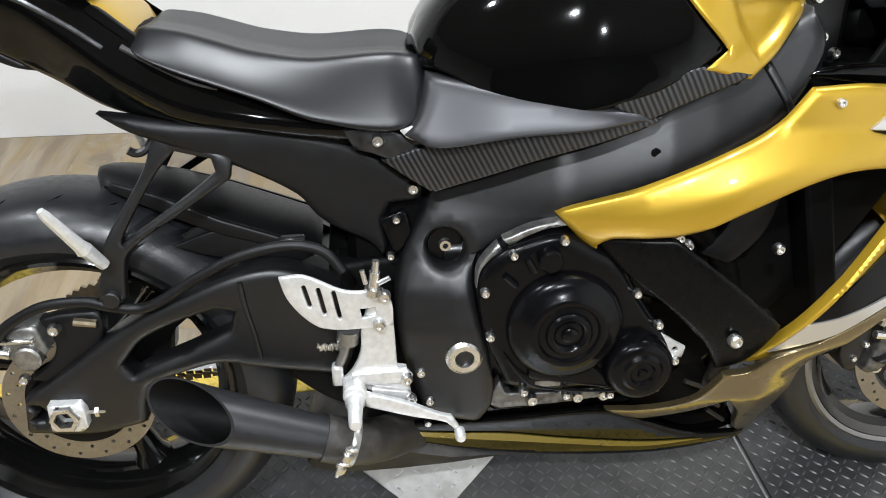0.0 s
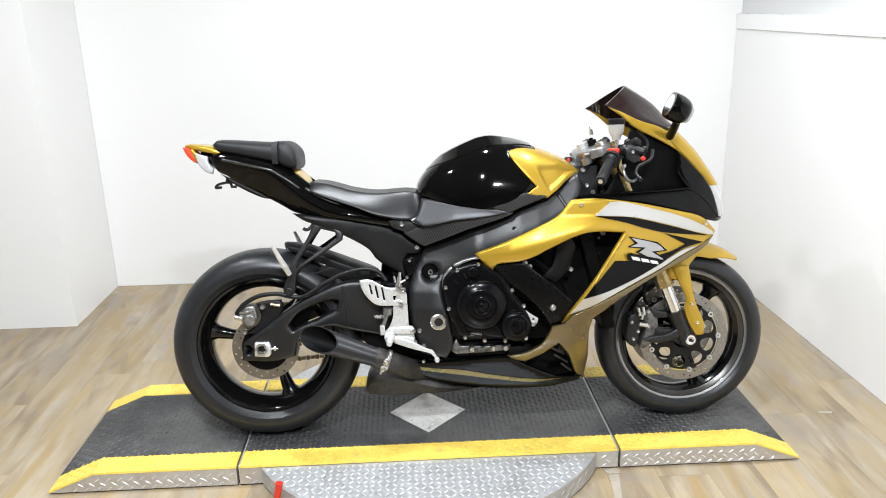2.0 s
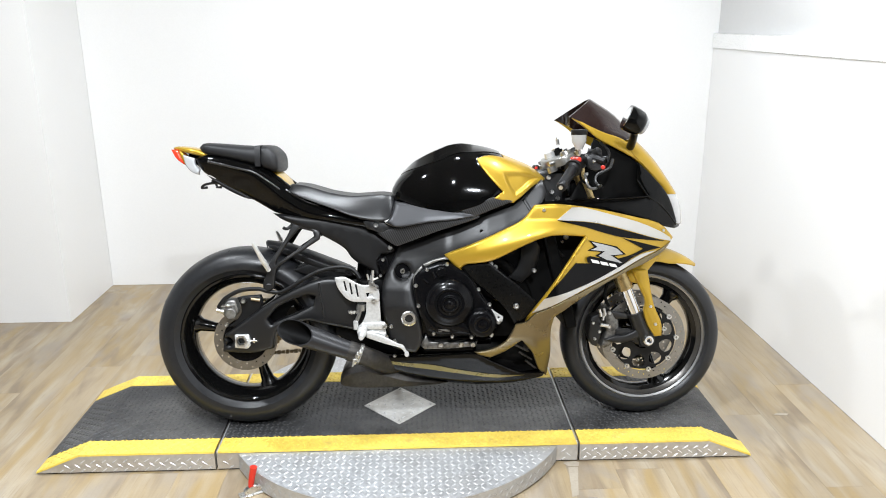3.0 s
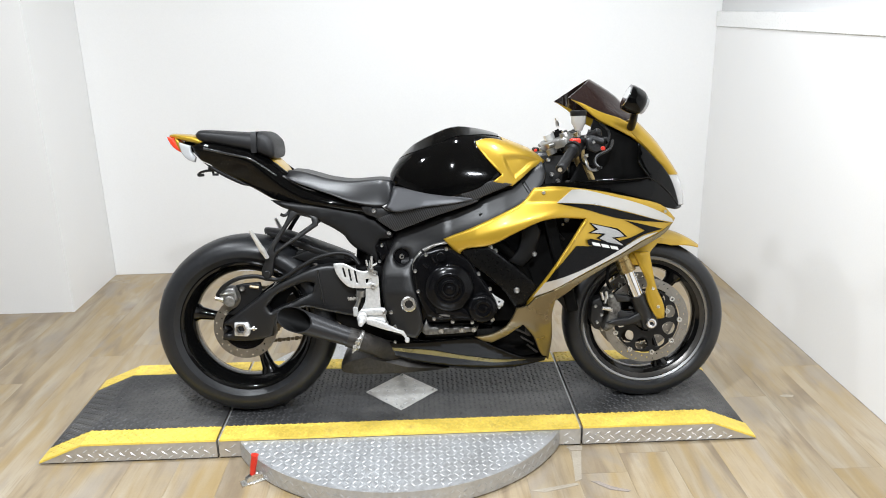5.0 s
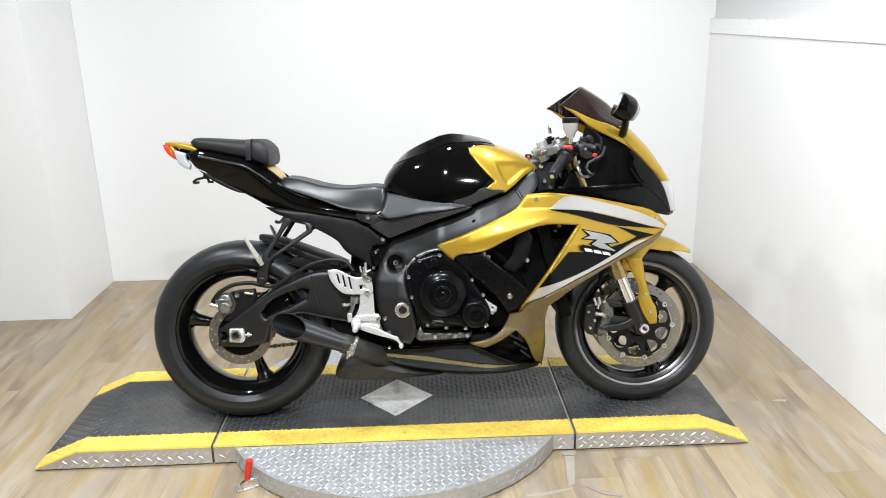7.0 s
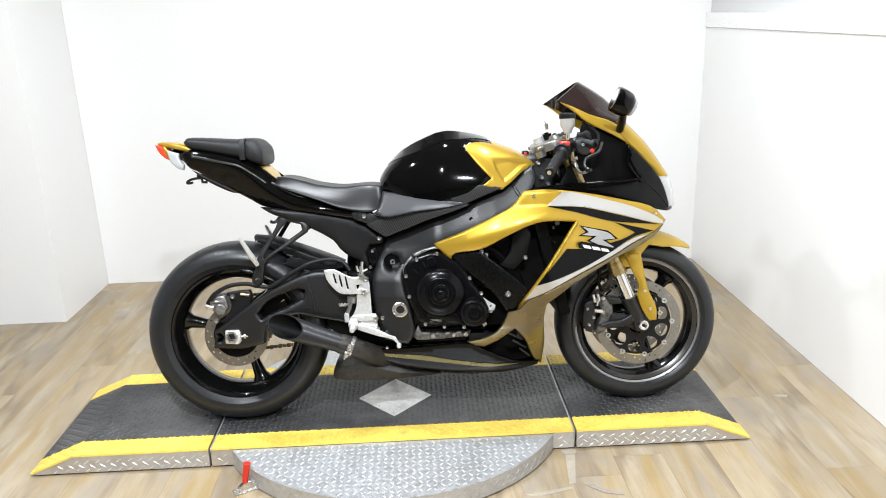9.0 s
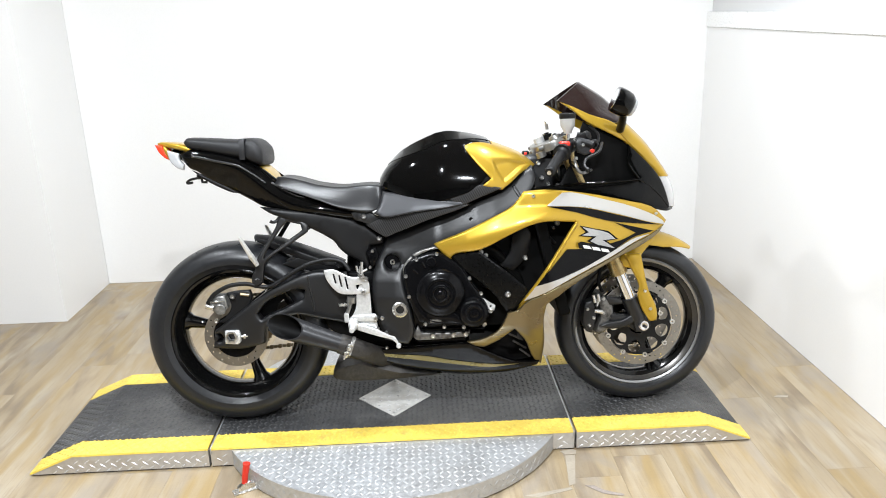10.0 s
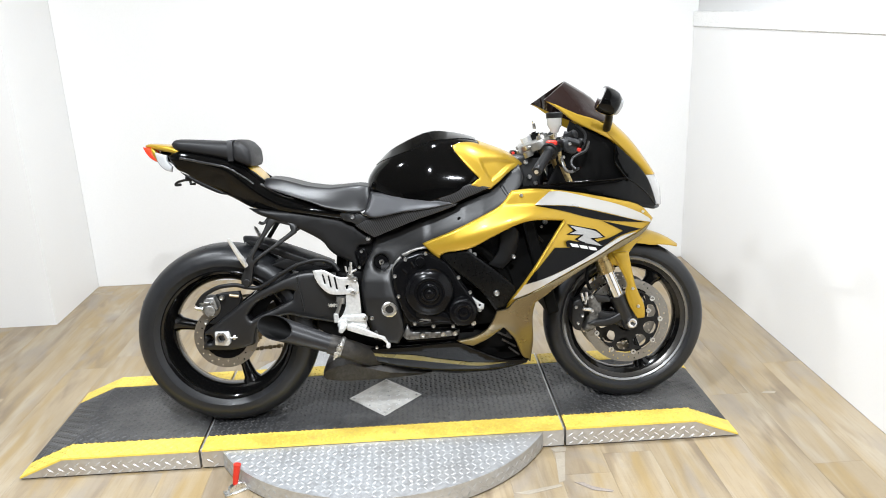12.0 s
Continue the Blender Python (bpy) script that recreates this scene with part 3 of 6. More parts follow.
def wheel(name, x, z, R, w, spoke_turns, lip_mat, label, more=0.0):
    """Wheel lying in the bike's middle plane: tyre, rim with three spokes, hub."""
    wh = part(name, lathe([(0.036, -0.055), (0.047, -0.05), (0.042, 0), (0.047, 0.05), (0.036, 0.055), (0.014, 0.055), (0.014, -0.055)], 32, (x, 0, z)), RIM_BLACK, bike, label)
    bead, k = 0.228 + more, w / 2
    ty = part("tyre", lathe(tyre_profile(R, w, bead), 120, (x, 0, z)), TYRE, wh, "worn black sport tyre")
    lipy = k * 0.76
    part("rim", lathe([(0.231 + more, -lipy), (0.226 + more, -lipy - 0.003), (0.220 + more, -lipy), (0.213 + more, -lipy * 0.80), (0.196, -lipy * 0.55), (0.190, 0), (0.196, lipy * 0.55), (0.213 + more, lipy * 0.80), (0.220 + more, lipy), (0.226 + more, lipy + 0.003), (0.231 + more, lipy), (0.226 + more, lipy * 0.8), (0.205, 0), (0.226 + more, -lipy * 0.8)], 96, (x, 0, z)), RIM_BLACK, wh)
    for s in (-1, 1):
        part("rim_lip", lathe([(0.2325 + more, s * (lipy + 0.0005)), (0.2265 + more, s * (lipy + 0.0045)), (0.2190 + more, s * (lipy + 0.001)), (0.2210 + more, s * (lipy - 0.004))], 96, (x, 0, z)), lip_mat, wh)
        if lip_mat is GREY_RIM:
            part("rim_band", lathe([(0.2175 + more, s * (lipy * 0.93 + 0.003)), (0.2105 + more, s * (lipy * 0.76 + 0.003)), (0.2040 + more, s * (lipy * 0.66 + 0.003)), (0.2040 + more, s * (lipy * 0.60)), (0.2175 + more, s * (lipy * 0.86))], 96, (x, 0, z)), RIM_GREY, wh)
    for a in spoke_turns:
        R_ = []
        for r, hw, ht in ((0.038, 0.030, 0.032), (0.075, 0.021, 0.022), (0.13, 0.018, 0.018), (0.175, 0.024, 0.022), (0.199, 0.042, 0.034)):
            R_.append([(r, ht * c * (0.8 if abs(s_) > 0.8 else 1), hw * s_) for c, s_ in [(math.cos(q), math.sin(q)) for q in np.linspace(0, 2 * math.pi, 16, endpoint=False)]])
        part("spoke", moved(rings(R_), Matrix.Translation((x, 0, z)) @ Matrix.Rotation(radians(-a), 4, "Y")), RIM_BLACK, wh)
    # tread cuts: slim near-black beads, groove shade in the colour, that run back from the middle
    cuts = []
    for i in range(26):
        for s in (-1, 1):
            P = []
            for u in np.linspace(0, 1, 7):
                y = s * k * (0.16 + 0.66 * u)
                rr = R - (R - bead) * 0.60 * (abs(math.asin(min(1, abs(y) / k * math.sin(1.35))) / 1.35)) ** 2.3
                t = 2 * math.pi * (i + (0.5 if s > 0 else 0)) / 26 + 0.20 * u * u
                P.append((x + (rr - 0.0036) * math.cos(t), y, z + (rr - 0.0036) * math.sin(t)))
            cuts.append(tube(P, lambda q: 0.0044 * (1 - 0.75 * abs(2 * q - 1)), 5))
    tagged(part("tread_groove", cat(*cuts), GROOVE, ty, "", 60, False), kind="stuff")
    return wh


rear = wheel("rear_wheel", XR, ZR, 0.319, 0.186, (168, 288, 48), RIM_BLACK, "gloss black three-spoke rear wheel")
front = wheel("front_wheel", XF, ZF, 0.299, 0.120, (52, 172, 292), GREY_RIM, "black front wheel with a bare grey rim lip", 0.006)
front.matrix_basis = Matrix.Translation((XF, 0, 0)) @ Matrix.Scale(0.974, 4) @ Matrix.Translation((-XF, 0, 0))


def ring_plate(x, z, r0, r1, y, th, holes, hole_r, rows=2, n=72):
    """A flat drilled ring whose face lies at y."""
    circ = lambda r, m: [(x + r * math.cos(2 * math.pi * i / m), z + r * math.sin(2 * math.pi * i / m)) for i in range(m)]
    cut = [circ(r0, 60)]
    for i in range(holes):
        a = 2 * math.pi * i / holes
        rr = r0 + (r1 - r0) * (0.28 + 0.44 * (i % rows) / max(1, rows - 1))
        cut.append([(x + rr * math.cos(a) + hole_r * math.cos(b), z + rr * math.sin(a) + hole_r * math.sin(b)) for b in np.linspace(0, 2 * math.pi, 8, endpoint=False)])
    return shell(circ(r1, n), -y, th, 0.0006, -1, 0.02, cut, fine=0.02)


for s in (-1, 1):
    d = part("brake_disc", ring_plate(XF, ZF, 0.124, 0.156, -0.066 if s < 0 else 0.071, 0.005, 45, 0.0032, 3), DISC, front, "drilled steel front brake disc")
    circ = lambda r, m: [(XF + r * math.cos(2 * math.pi * i / m), ZF + r * math.sin(2 * math.pi * i / m)) for i in range(m)]
    cut = [circ(0.040, 30)]
    for i in range(9):
        a = 2 * math.pi * (i + 0.5) / 9
        cut.append([(XF + q * math.cos(a + da), ZF + q * math.sin(a + da)) for q, da in ((0.070, 0.16), (0.084, 0.26), (0.100, 0.25), (0.110, 0.13), (0.112, 0.0), (0.110, -0.13), (0.100, -0.25), (0.084, -0.26), (0.070, -0.16), (0.064, 0))])
    part("disc_carrier", shell(circ(0.119, 54), 0.066 if s < 0 else -0.071, 0.005, 0.001, -1, 0.02, cut, fine=0.012), MATT_BLACK, front)
    for i in range(9):
        a = 2 * math.pi * i / 9
        part("disc_button", lathe([(0.0045, -0.004), (0.009, -0.004), (0.009, 0.008), (0.0045, 0.008)], 14, (XF + 0.1215 * math.cos(a), s * 0.0685, ZF + 0.1215 * math.sin(a))), STEEL, front)
part("brake_disc", ring_plate(XR, ZR, 0.078, 0.110, -0.088, 0.005, 32, 0.0033, 2), DISC, rear, "drilled steel rear brake disc")
part("disc_carrier", lathe([(0.03, -0.086), (0.079, -0.087), (0.079, -0.083), (0.03, -0.07)], 40, (XR, 0, ZR)), ENGINE_BLACK, rear)
# chain run and sprocket on the far side
teeth = [(XR + (0.098 + (0.006 if i % 2 else 0)) * math.cos(2 * math.pi * i / 88), ZR + (0.098 + (0.006 if i % 2 else 0)) * math.sin(2 * math.pi * i / 88)) for i in range(88)]
part("sprocket", shell(teeth, -0.100, 0.006, 0, -1, 0.03, [[(XR + 0.06 * math.cos(a), ZR + 0.06 * math.sin(a)) for a in np.linspace(0, 6.283, 24, endpoint=False)]], corner=10), CHAIN_M, rear, "oily steel rear sprocket")
links = []
for i in range(40):
    x = XR + 0.016 * i
    if x > -0.10:
        break
    t = (x - XR) / 0.6
    for zz in (ZR - 0.105 + 0.045 * t, ZR + 0.105 - 0.03 * t):
        for yy in (0.098, 0.108):
            links.append(box(x - 0.0066, x + 0.0066, yy, yy + 0.002, zz - (0.0068 if i % 2 else 0.0050), zz + (0.0068 if i % 2 else 0.0050), 0.0006))
tagged(part("chain", cat(*links), CHAIN_M, bike, "oily drive chain", 30, False), kind="stuff")

# rear axle block
HEX = [(-0.705 + 0.0155 * math.cos(a), 0.3255 + 0.0155 * math.sin(a)) for a in np.linspace(0, 2 * math.pi, 6, endpoint=False)]
part("axle_adjuster", shell([(-0.727, 0.346), (-0.683, 0.346), (-0.677, 0.334), (-0.677, 0.306), (-0.685, 0.298), (-0.729, 0.302)], 0.140, 0.03, 0.003, -1, 0.012, [HEX]), BILLET, bike, "alloy axle adjuster block with a hollow axle")
part("axle_nut", lathe([(0.0145, -0.147), (0.0205, -0.147), (0.022, -0.144), (0.022, -0.132), (0.0145, -0.132)], 6, (-0.705, 0, 0.3255)), STEEL, bike)
part("axle", lathe([(0.0001, -0.122), (0.014, -0.122), (0.014, 0.14), (0.0001, 0.14)], 20, (XR, 0, ZR)), DEEP_BLACK, bike)
part("adjuster_screw", tube([(-0.682, -0.122, 0.322), (-0.654, -0.122, 0.322)], 0.004, 8), STEEL, bike)
part("adjuster_nut", tube([(-0.668, -0.122, 0.322), (-0.662, -0.122, 0.322)], 0.009, 6), STEEL, bike)

# ---- swingarm ----
SWING = [(-0.778, 0.281), (-0.768, 0.342), (-0.681, 0.404), (-0.589, 0.468), (-0.515, 0.504), (-0.441, 0.531), (-0.376, 0.535), (-0.300, 0.500), (-0.270, 0.43), (-0.30, 0.345), (-0.426, 0.376), (-0.476, 0.389), (-0.530, 0.379), (-0.584, 0.360), (-0.594, 0.330), (-0.600, 0.292), (-0.676, 0.276)]
AXLE_SLOT = [(-0.762, 0.332), (-0.748, 0.331), (-0.739, 0.318), (-0.748, 0.303), (-0.762, 0.306), (-0.752, 0.318)]
HOLE = [(-0.616, 0.398), (-0.576, 0.441), (-0.480, 0.478), (-0.451, 0.473), (-0.459, 0.443), (-0.520, 0.414), (-0.580, 0.390), (-0.603, 0.378)]
arm_w = lambda x, z: 0.118 + 0.012 * np.sin(np.clip((x + 0.78) / 0.5, 0, 1) * math.pi) - 0.10 * np.abs(z - (0.42 + 0.28 * (x + 0.55))) ** 1.6
both("swingarm", lambda s: shell(SWING, arm_w, 0.042, 0.012, s, 0.014, [HOLE, AXLE_SLOT]), SATIN_BLACK, "satin black braced swingarm")
part("weld_seam", tube([(x, -float(arm_w(np.array(x), np.array(z))) - 0.0005, z) for x, z in ((-0.436, 0.522), (-0.432, 0.48), (-0.425, 0.44), (-0.420, 0.398))], 0.004, 8), SATIN_BLACK, bike)
part("swingarm_bridge", box(-0.40, -0.29, -0.085, 0.085, 0.37, 0.50, 0.012), SATIN_BLACK, bike)
# near-black plug and blocks added for the shade in and behind the swingarm
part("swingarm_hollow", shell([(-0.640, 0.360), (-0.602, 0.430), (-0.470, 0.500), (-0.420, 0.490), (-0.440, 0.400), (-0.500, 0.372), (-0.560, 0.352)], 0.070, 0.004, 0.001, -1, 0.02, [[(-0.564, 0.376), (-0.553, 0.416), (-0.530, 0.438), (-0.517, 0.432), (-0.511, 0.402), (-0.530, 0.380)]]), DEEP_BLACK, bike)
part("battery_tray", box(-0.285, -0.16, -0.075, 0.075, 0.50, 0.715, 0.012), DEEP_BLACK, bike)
part("inner_fender", shell([(-0.395, 0.405), (-0.30, 0.52), (-0.20, 0.53), (-0.15, 0.40), (-0.16, 0.25), (-0.26, 0.255), (-0.33, 0.285), (-0.385, 0.33)], 0.088, 0.15, 0.01, -1, 0.02), DEEP_BLACK, bike, "near-black block added for the shade behind the swingarm")
part("linkage", box(-0.30, -0.16, -0.06, 0.06, 0.27, 0.36, 0.012), DEEP_BLACK, bike)
part("shock_absorber", tube([(-0.30, 0, 0.33), (-0.27, 0, 0.62)], 0.035, 16), DEEP_BLACK, bike)

# ---- hugger ----
HUG = [(-0.622, 0.636), (-0.609, 0.645), (-0.548, 0.632), (-0.477, 0.605), (-0.353, 0.556), (-0.323, 0.542), (-0.361, 0.544), (-0.478, 0.580), (-0.549, 0.608)]
hug_w = lambda x, z=0: 0.024 + 0.058 * np.clip((x + 0.632) / 0.17, 0, 1) ** 0.6
both("hugger_side", lambda s: shell(HUG, hug_w, 0.008, 0.004, s, 0.02), MATT_BLACK, "matt black plastic rear hugger")
top = spline([(-0.625, 0.645), (-0.612, 0.652), (-0.548, 0.640), (-0.477, 0.613), (-0.353, 0.563), (-0.323, 0.548)], 5)
rows = []
for x, z in top:
    w = float(hug_w(x)) - 0.001
    rows.append([(x, -w, z - 0.012), (x - 0.006, -0.6 * w, z + 0.002), (x - 0.010, 0, z + 0.006), (x - 0.006, 0.6 * w, z + 0.002), (x, w, z - 0.012), (x, 0.6 * w, z - 0.006), (x, 0, z - 0.002), (x, -0.6 * w, z - 0.006)])
part("hugger_top", rings(rows), MATT_BLACK, bike)
part("chain_guard", shell([(-0.520, 0.572), (-0.470, 0.590), (-0.405, 0.566), (-0.360, 0.545), (-0.420, 0.536), (-0.490, 0.548)], 0.072, 0.006, 0.002, -1, 0.02), LEVER, bike, "dark grey plastic chain guard")
part("hugger_clip", box(-0.385, -0.345, -0.084, -0.070, 0.548, 0.566, 0.003), CLUTTER, bike)
part("hugger_side_lower", shell([(-0.46, 0.580), (-0.353, 0.548), (-0.323, 0.540), (-0.36, 0.525), (-0.47, 0.540), (-0.53, 0.560)], 0.080, 0.006, 0.002, -1, 0.02), MATT_BLACK, bike)

# ---- rear brake ----
part("rear_caliper", shell([(-0.785, 0.440), (-0.757, 0.466), (-0.724, 0.466), (-0.716, 0.423), (-0.742, 0.394), (-0.766, 0.407)], 0.116, 0.045, 0.008, -1, 0.012), CAST, bike, "cast alloy rear brake caliper")
part("caliper_piston", disc(-0.742, -0.126, 0.418, 0.019, 0.02), CAST, bike)
part("caliper_ridge", box(-0.775, -0.728, -0.124, -0.11, 0.443, 0.450, 0.002), STEEL, bike)
part("caliper_bolt", bolt(-0.697, -0.119, 0.462, 0.009, 0.008), STEEL, bike)
part("caliper_bolt", bolt(-0.760, -0.110, 0.377, 0.008, 0.006), STEEL, bike)
part("caliper_bracket", shell([(-0.722, 0.470), (-0.690, 0.476), (-0.640, 0.478), (-0.636, 0.450), (-0.665, 0.395), (-0.715, 0.365), (-0.755, 0.370), (-0.720, 0.40), (-0.708, 0.43)], 0.106, 0.02, 0.005, -1, 0.014), MATT_BLACK, bike, "black caliper bracket")
part("pad_pin", tube([(-0.672, -0.112, 0.468), (-0.642, -0.112, 0.463)], 0.006, 8), CHAIN_M, bike)
part("banjo_fitting", tube([(-0.79, -0.118, 0.432), (-0.765, -0.118, 0.425)], 0.008, 10), STEEL, bike)
part("brake_hose", tube(spline([(-0.783, -0.118, 0.440), (-0.770, -0.12, 0.459), (-0.751, -0.12, 0.477), (-0.705, -0.12, 0.499), (-0.647, -0.122, 0.504), (-0.605, -0.128, 0.495), (-0.560, -0.130, 0.495), (-0.492, -0.132, 0.534), (-0.432, -0.134, 0.564), (-0.366, -0.136, 0.578), (-0.318, -0.138, 0.568), (-0.292, -0.145, 0.538)], 8), 0.0075, 10), MATT_BLACK, bike, "black rubber brake hose")

# ---- passenger peg hanger ----
HANG = [(-0.520, 0.735), (-0.480, 0.728), (-0.450, 0.712), (-0.424, 0.700), (-0.430, 0.671), (-0.478, 0.640), (-0.572, 0.578), (-0.584, 0.542), (-0.588, 0.506), (-0.606, 0.494), (-0.624, 0.500), (-0.626, 0.522), (-0.608, 0.565), (-0.603, 0.591), (-0.540, 0.686)]
both("peg_hanger", lambda s: shell(HANG, lambda x, z: 0.132 - 0.12 * np.clip(z - 0.60, 0, 1), 0.016, 0.006, s, 0.014, [[(-0.497, 0.710), (-0.452, 0.698), (-0.448, 0.680), (-0.488, 0.650), (-0.580, 0.590), (-0.574, 0.606), (-0.524, 0.681)]]), SATIN_BLACK, "satin black passenger footpeg hanger")
part("passenger_peg", tube([(-0.639, -0.205, 0.673), (-0.636, -0.202, 0.665), (-0.615, -0.176, 0.612), (-0.612, -0.172, 0.604)], lambda t: 0.0045 + 0.0065 * t, 8), BILLET, bike, "bare alloy passenger footpeg")
part("passenger_peg", tube([(-0.624, 0.16, 0.672), (-0.619, 0.158, 0.664), (-0.597, 0.150, 0.618), (-0.594, 0.150, 0.610)], lambda t: 0.0045 + 0.0065 * t, 8), BILLET, bike, "bare alloy passenger footpeg")
part("peg_knuckle", tube([(-0.612, -0.170, 0.604), (-0.600, -0.150, 0.572)], lambda t: 0.010 - 0.002 * t, 8), BILLET, bike)
part("hanger_pivot", disc(-0.606, -0.142, 0.512, 0.012, 0.02), SATIN_BLACK, bike)
part("helmet_hook", tube(spline([(-0.520, -0.10, 0.728), (-0.534, -0.11, 0.712), (-0.545, -0.112, 0.709), (-0.553, -0.114, 0.714)], 4), 0.0055, 8), SATIN_BLACK, bike)

# ---- frame, side covers ----
FRAME = [(-0.167, 0.647), (-0.024, 0.702), (0.117, 0.750), (0.221, 0.795), (0.264, 0.822), (0.335, 0.868), (0.348, 0.828), (0.326, 0.777), (0.286, 0.723), (0.205, 0.683), (0.097, 0.637), (0.010, 0.605), (-0.039, 0.578), (-0.105, 0.551), (-0.111, 0.513), (-0.104, 0.460), (-0.091, 0.404), (-0.083, 0.318), (-0.104, 0.275), (-0.185, 0.292), (-0.217, 0.406), (-0.221, 0.488), (-0.205, 0.551), (-0.178, 0.604)]
frame_mid = smooth([-0.25, -0.14, -0.02, 0.10, 0.22, 0.36], [0.582, 0.600, 0.632, 0.672, 0.718, 0.806])
frame_w = lambda x, z: -0.42 * 0.5 * (np.clip(z - frame_mid(x), -0.1, 0.08) + np.sqrt(np.clip(z - frame_mid(x), -0.1, 0.08) ** 2 + 0.0003)) - 0.25 * np.clip(-0.14 - x, 0, 1) + 0.152 + 0.018 * np.exp(-(((x - 0.05) / 0.16) ** 2)) - 0.10 * np.clip(x - 0.20, 0, 1) - 0.06 * np.clip(0.55 - z, 0, 1) - 0.036 * np.clip(-x / 0.14, 0, 1) * np.clip((z - 0.50) / 0.12, 0, 1) + 0.024 * np.clip((0.54 - z) / 0.1, 0, 1) + 0.026 * np.clip((x - 0.02) / 0.12, 0, 1)
UPHOLE = [(-0.148 + 0.026 * math.cos(a), 0.557 + 0.026 * math.sin(a)) for a in np.linspace(0, 2 * math.pi, 16, endpoint=False)]
both("frame_spar", lambda s: shell(FRAME, frame_w, 0.045, 0.014, s, 0.009, [UPHOLE]), SATIN_BLACK, "satin black alloy beam frame")
part("steering_head", box(0.30, 0.43, -0.06, 0.06, 0.74, 0.90, 0.015), SATIN_BLACK, bike)
# near-black disc drawn for the shade of a small bolt hole
part("frame_plug", disc(0.121, -float(frame_w(np.array(0.121), np.array(0.699))) - 0.001, 0.699, 0.0065, 0.01, 12), DEEP_BLACK, bike)
part("frame_rib", shell([(0.262, 0.800), (0.272, 0.806), (0.305, 0.748), (0.296, 0.742)], frame_w, 0.01, 0.003, -1, 0.01, lift=0.006), SATIN_BLACK, bike)
part("pivot_nut", lathe([(0.014, -0.177), (0.022, -0.177), (0.027, -0.173), (0.027, -0.150), (0.014, -0.150)], 28, (-0.128, 0, 0.402)), STEEL, bike, "bare alloy swingarm pivot nut")
part("pivot_bore", disc(-0.128, -0.166, 0.402, 0.0145, 0.01, 6), DEEP_BLACK, bike)
part("engine_mount_bolt", lathe([(0.004, -0.122), (0.008, -0.122), (0.009, -0.119), (0.009, -0.10), (0.004, -0.10)], 18, (-0.148, 0, 0.557)), STEEL, bike)
part("mount_recess", disc(-0.148, -0.112, 0.557, 0.027, 0.02), ENGINE_BLACK, bike)
# outline shifted along the sight lines to fit the camera's view
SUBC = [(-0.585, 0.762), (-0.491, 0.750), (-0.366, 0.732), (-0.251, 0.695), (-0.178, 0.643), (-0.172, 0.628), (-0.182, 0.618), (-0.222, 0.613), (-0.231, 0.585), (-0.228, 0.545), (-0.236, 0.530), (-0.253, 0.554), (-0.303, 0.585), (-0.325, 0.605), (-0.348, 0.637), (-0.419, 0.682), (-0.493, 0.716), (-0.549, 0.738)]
sub_w = lambda x, z: 0.122 + 0.02 * np.clip((x + 0.58) / 0.4, 0, 1) - 0.042 * np.clip((x + 0.50) / 0.25, 0, 1)
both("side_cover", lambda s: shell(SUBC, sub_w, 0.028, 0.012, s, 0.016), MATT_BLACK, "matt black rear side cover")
part("cover_bolt", bolt(-0.190, -0.102, 0.638, 0.0088, 0.006), STEEL, bike)
part("frame_gusset", shell([(-0.238, 0.594), (-0.202, 0.609), (-0.192, 0.564), (-0.218, 0.538)], 0.106, 0.01, 0.003, -1, 0.02), ENGINE_BLACK, bike)
part("gusset_bolt", bolt(-0.215, -0.110, 0.596, 0.006, 0.005), STEEL, bike)
part("gusset_bolt", bolt(-0.225, -0.110, 0.541, 0.006, 0.006), STEEL, bike)

# ---- tank ----
tank_top = smooth([-0.186, -0.178, -0.136, -0.075, -0.014, 0.022, 0.059, 0.108, 0.170, 0.224, 0.298, 0.372], [0.815, 0.846, 0.898, 0.940, 0.968, 0.981, 0.986, 0.980, 0.966, 0.945, 0.914, 0.862])
tank_half = smooth([-0.19, -0.15, -0.05, 0.05, 0.15, 0.25, 0.34, 0.38], [0.085, 0.130, 0.180, 0.204, 0.206, 0.182, 0.115, 0.06])
tank_low = smooth([-0.19, 0.0, 0.2, 0.38], [0.745, 0.730, 0.760, 0.80])


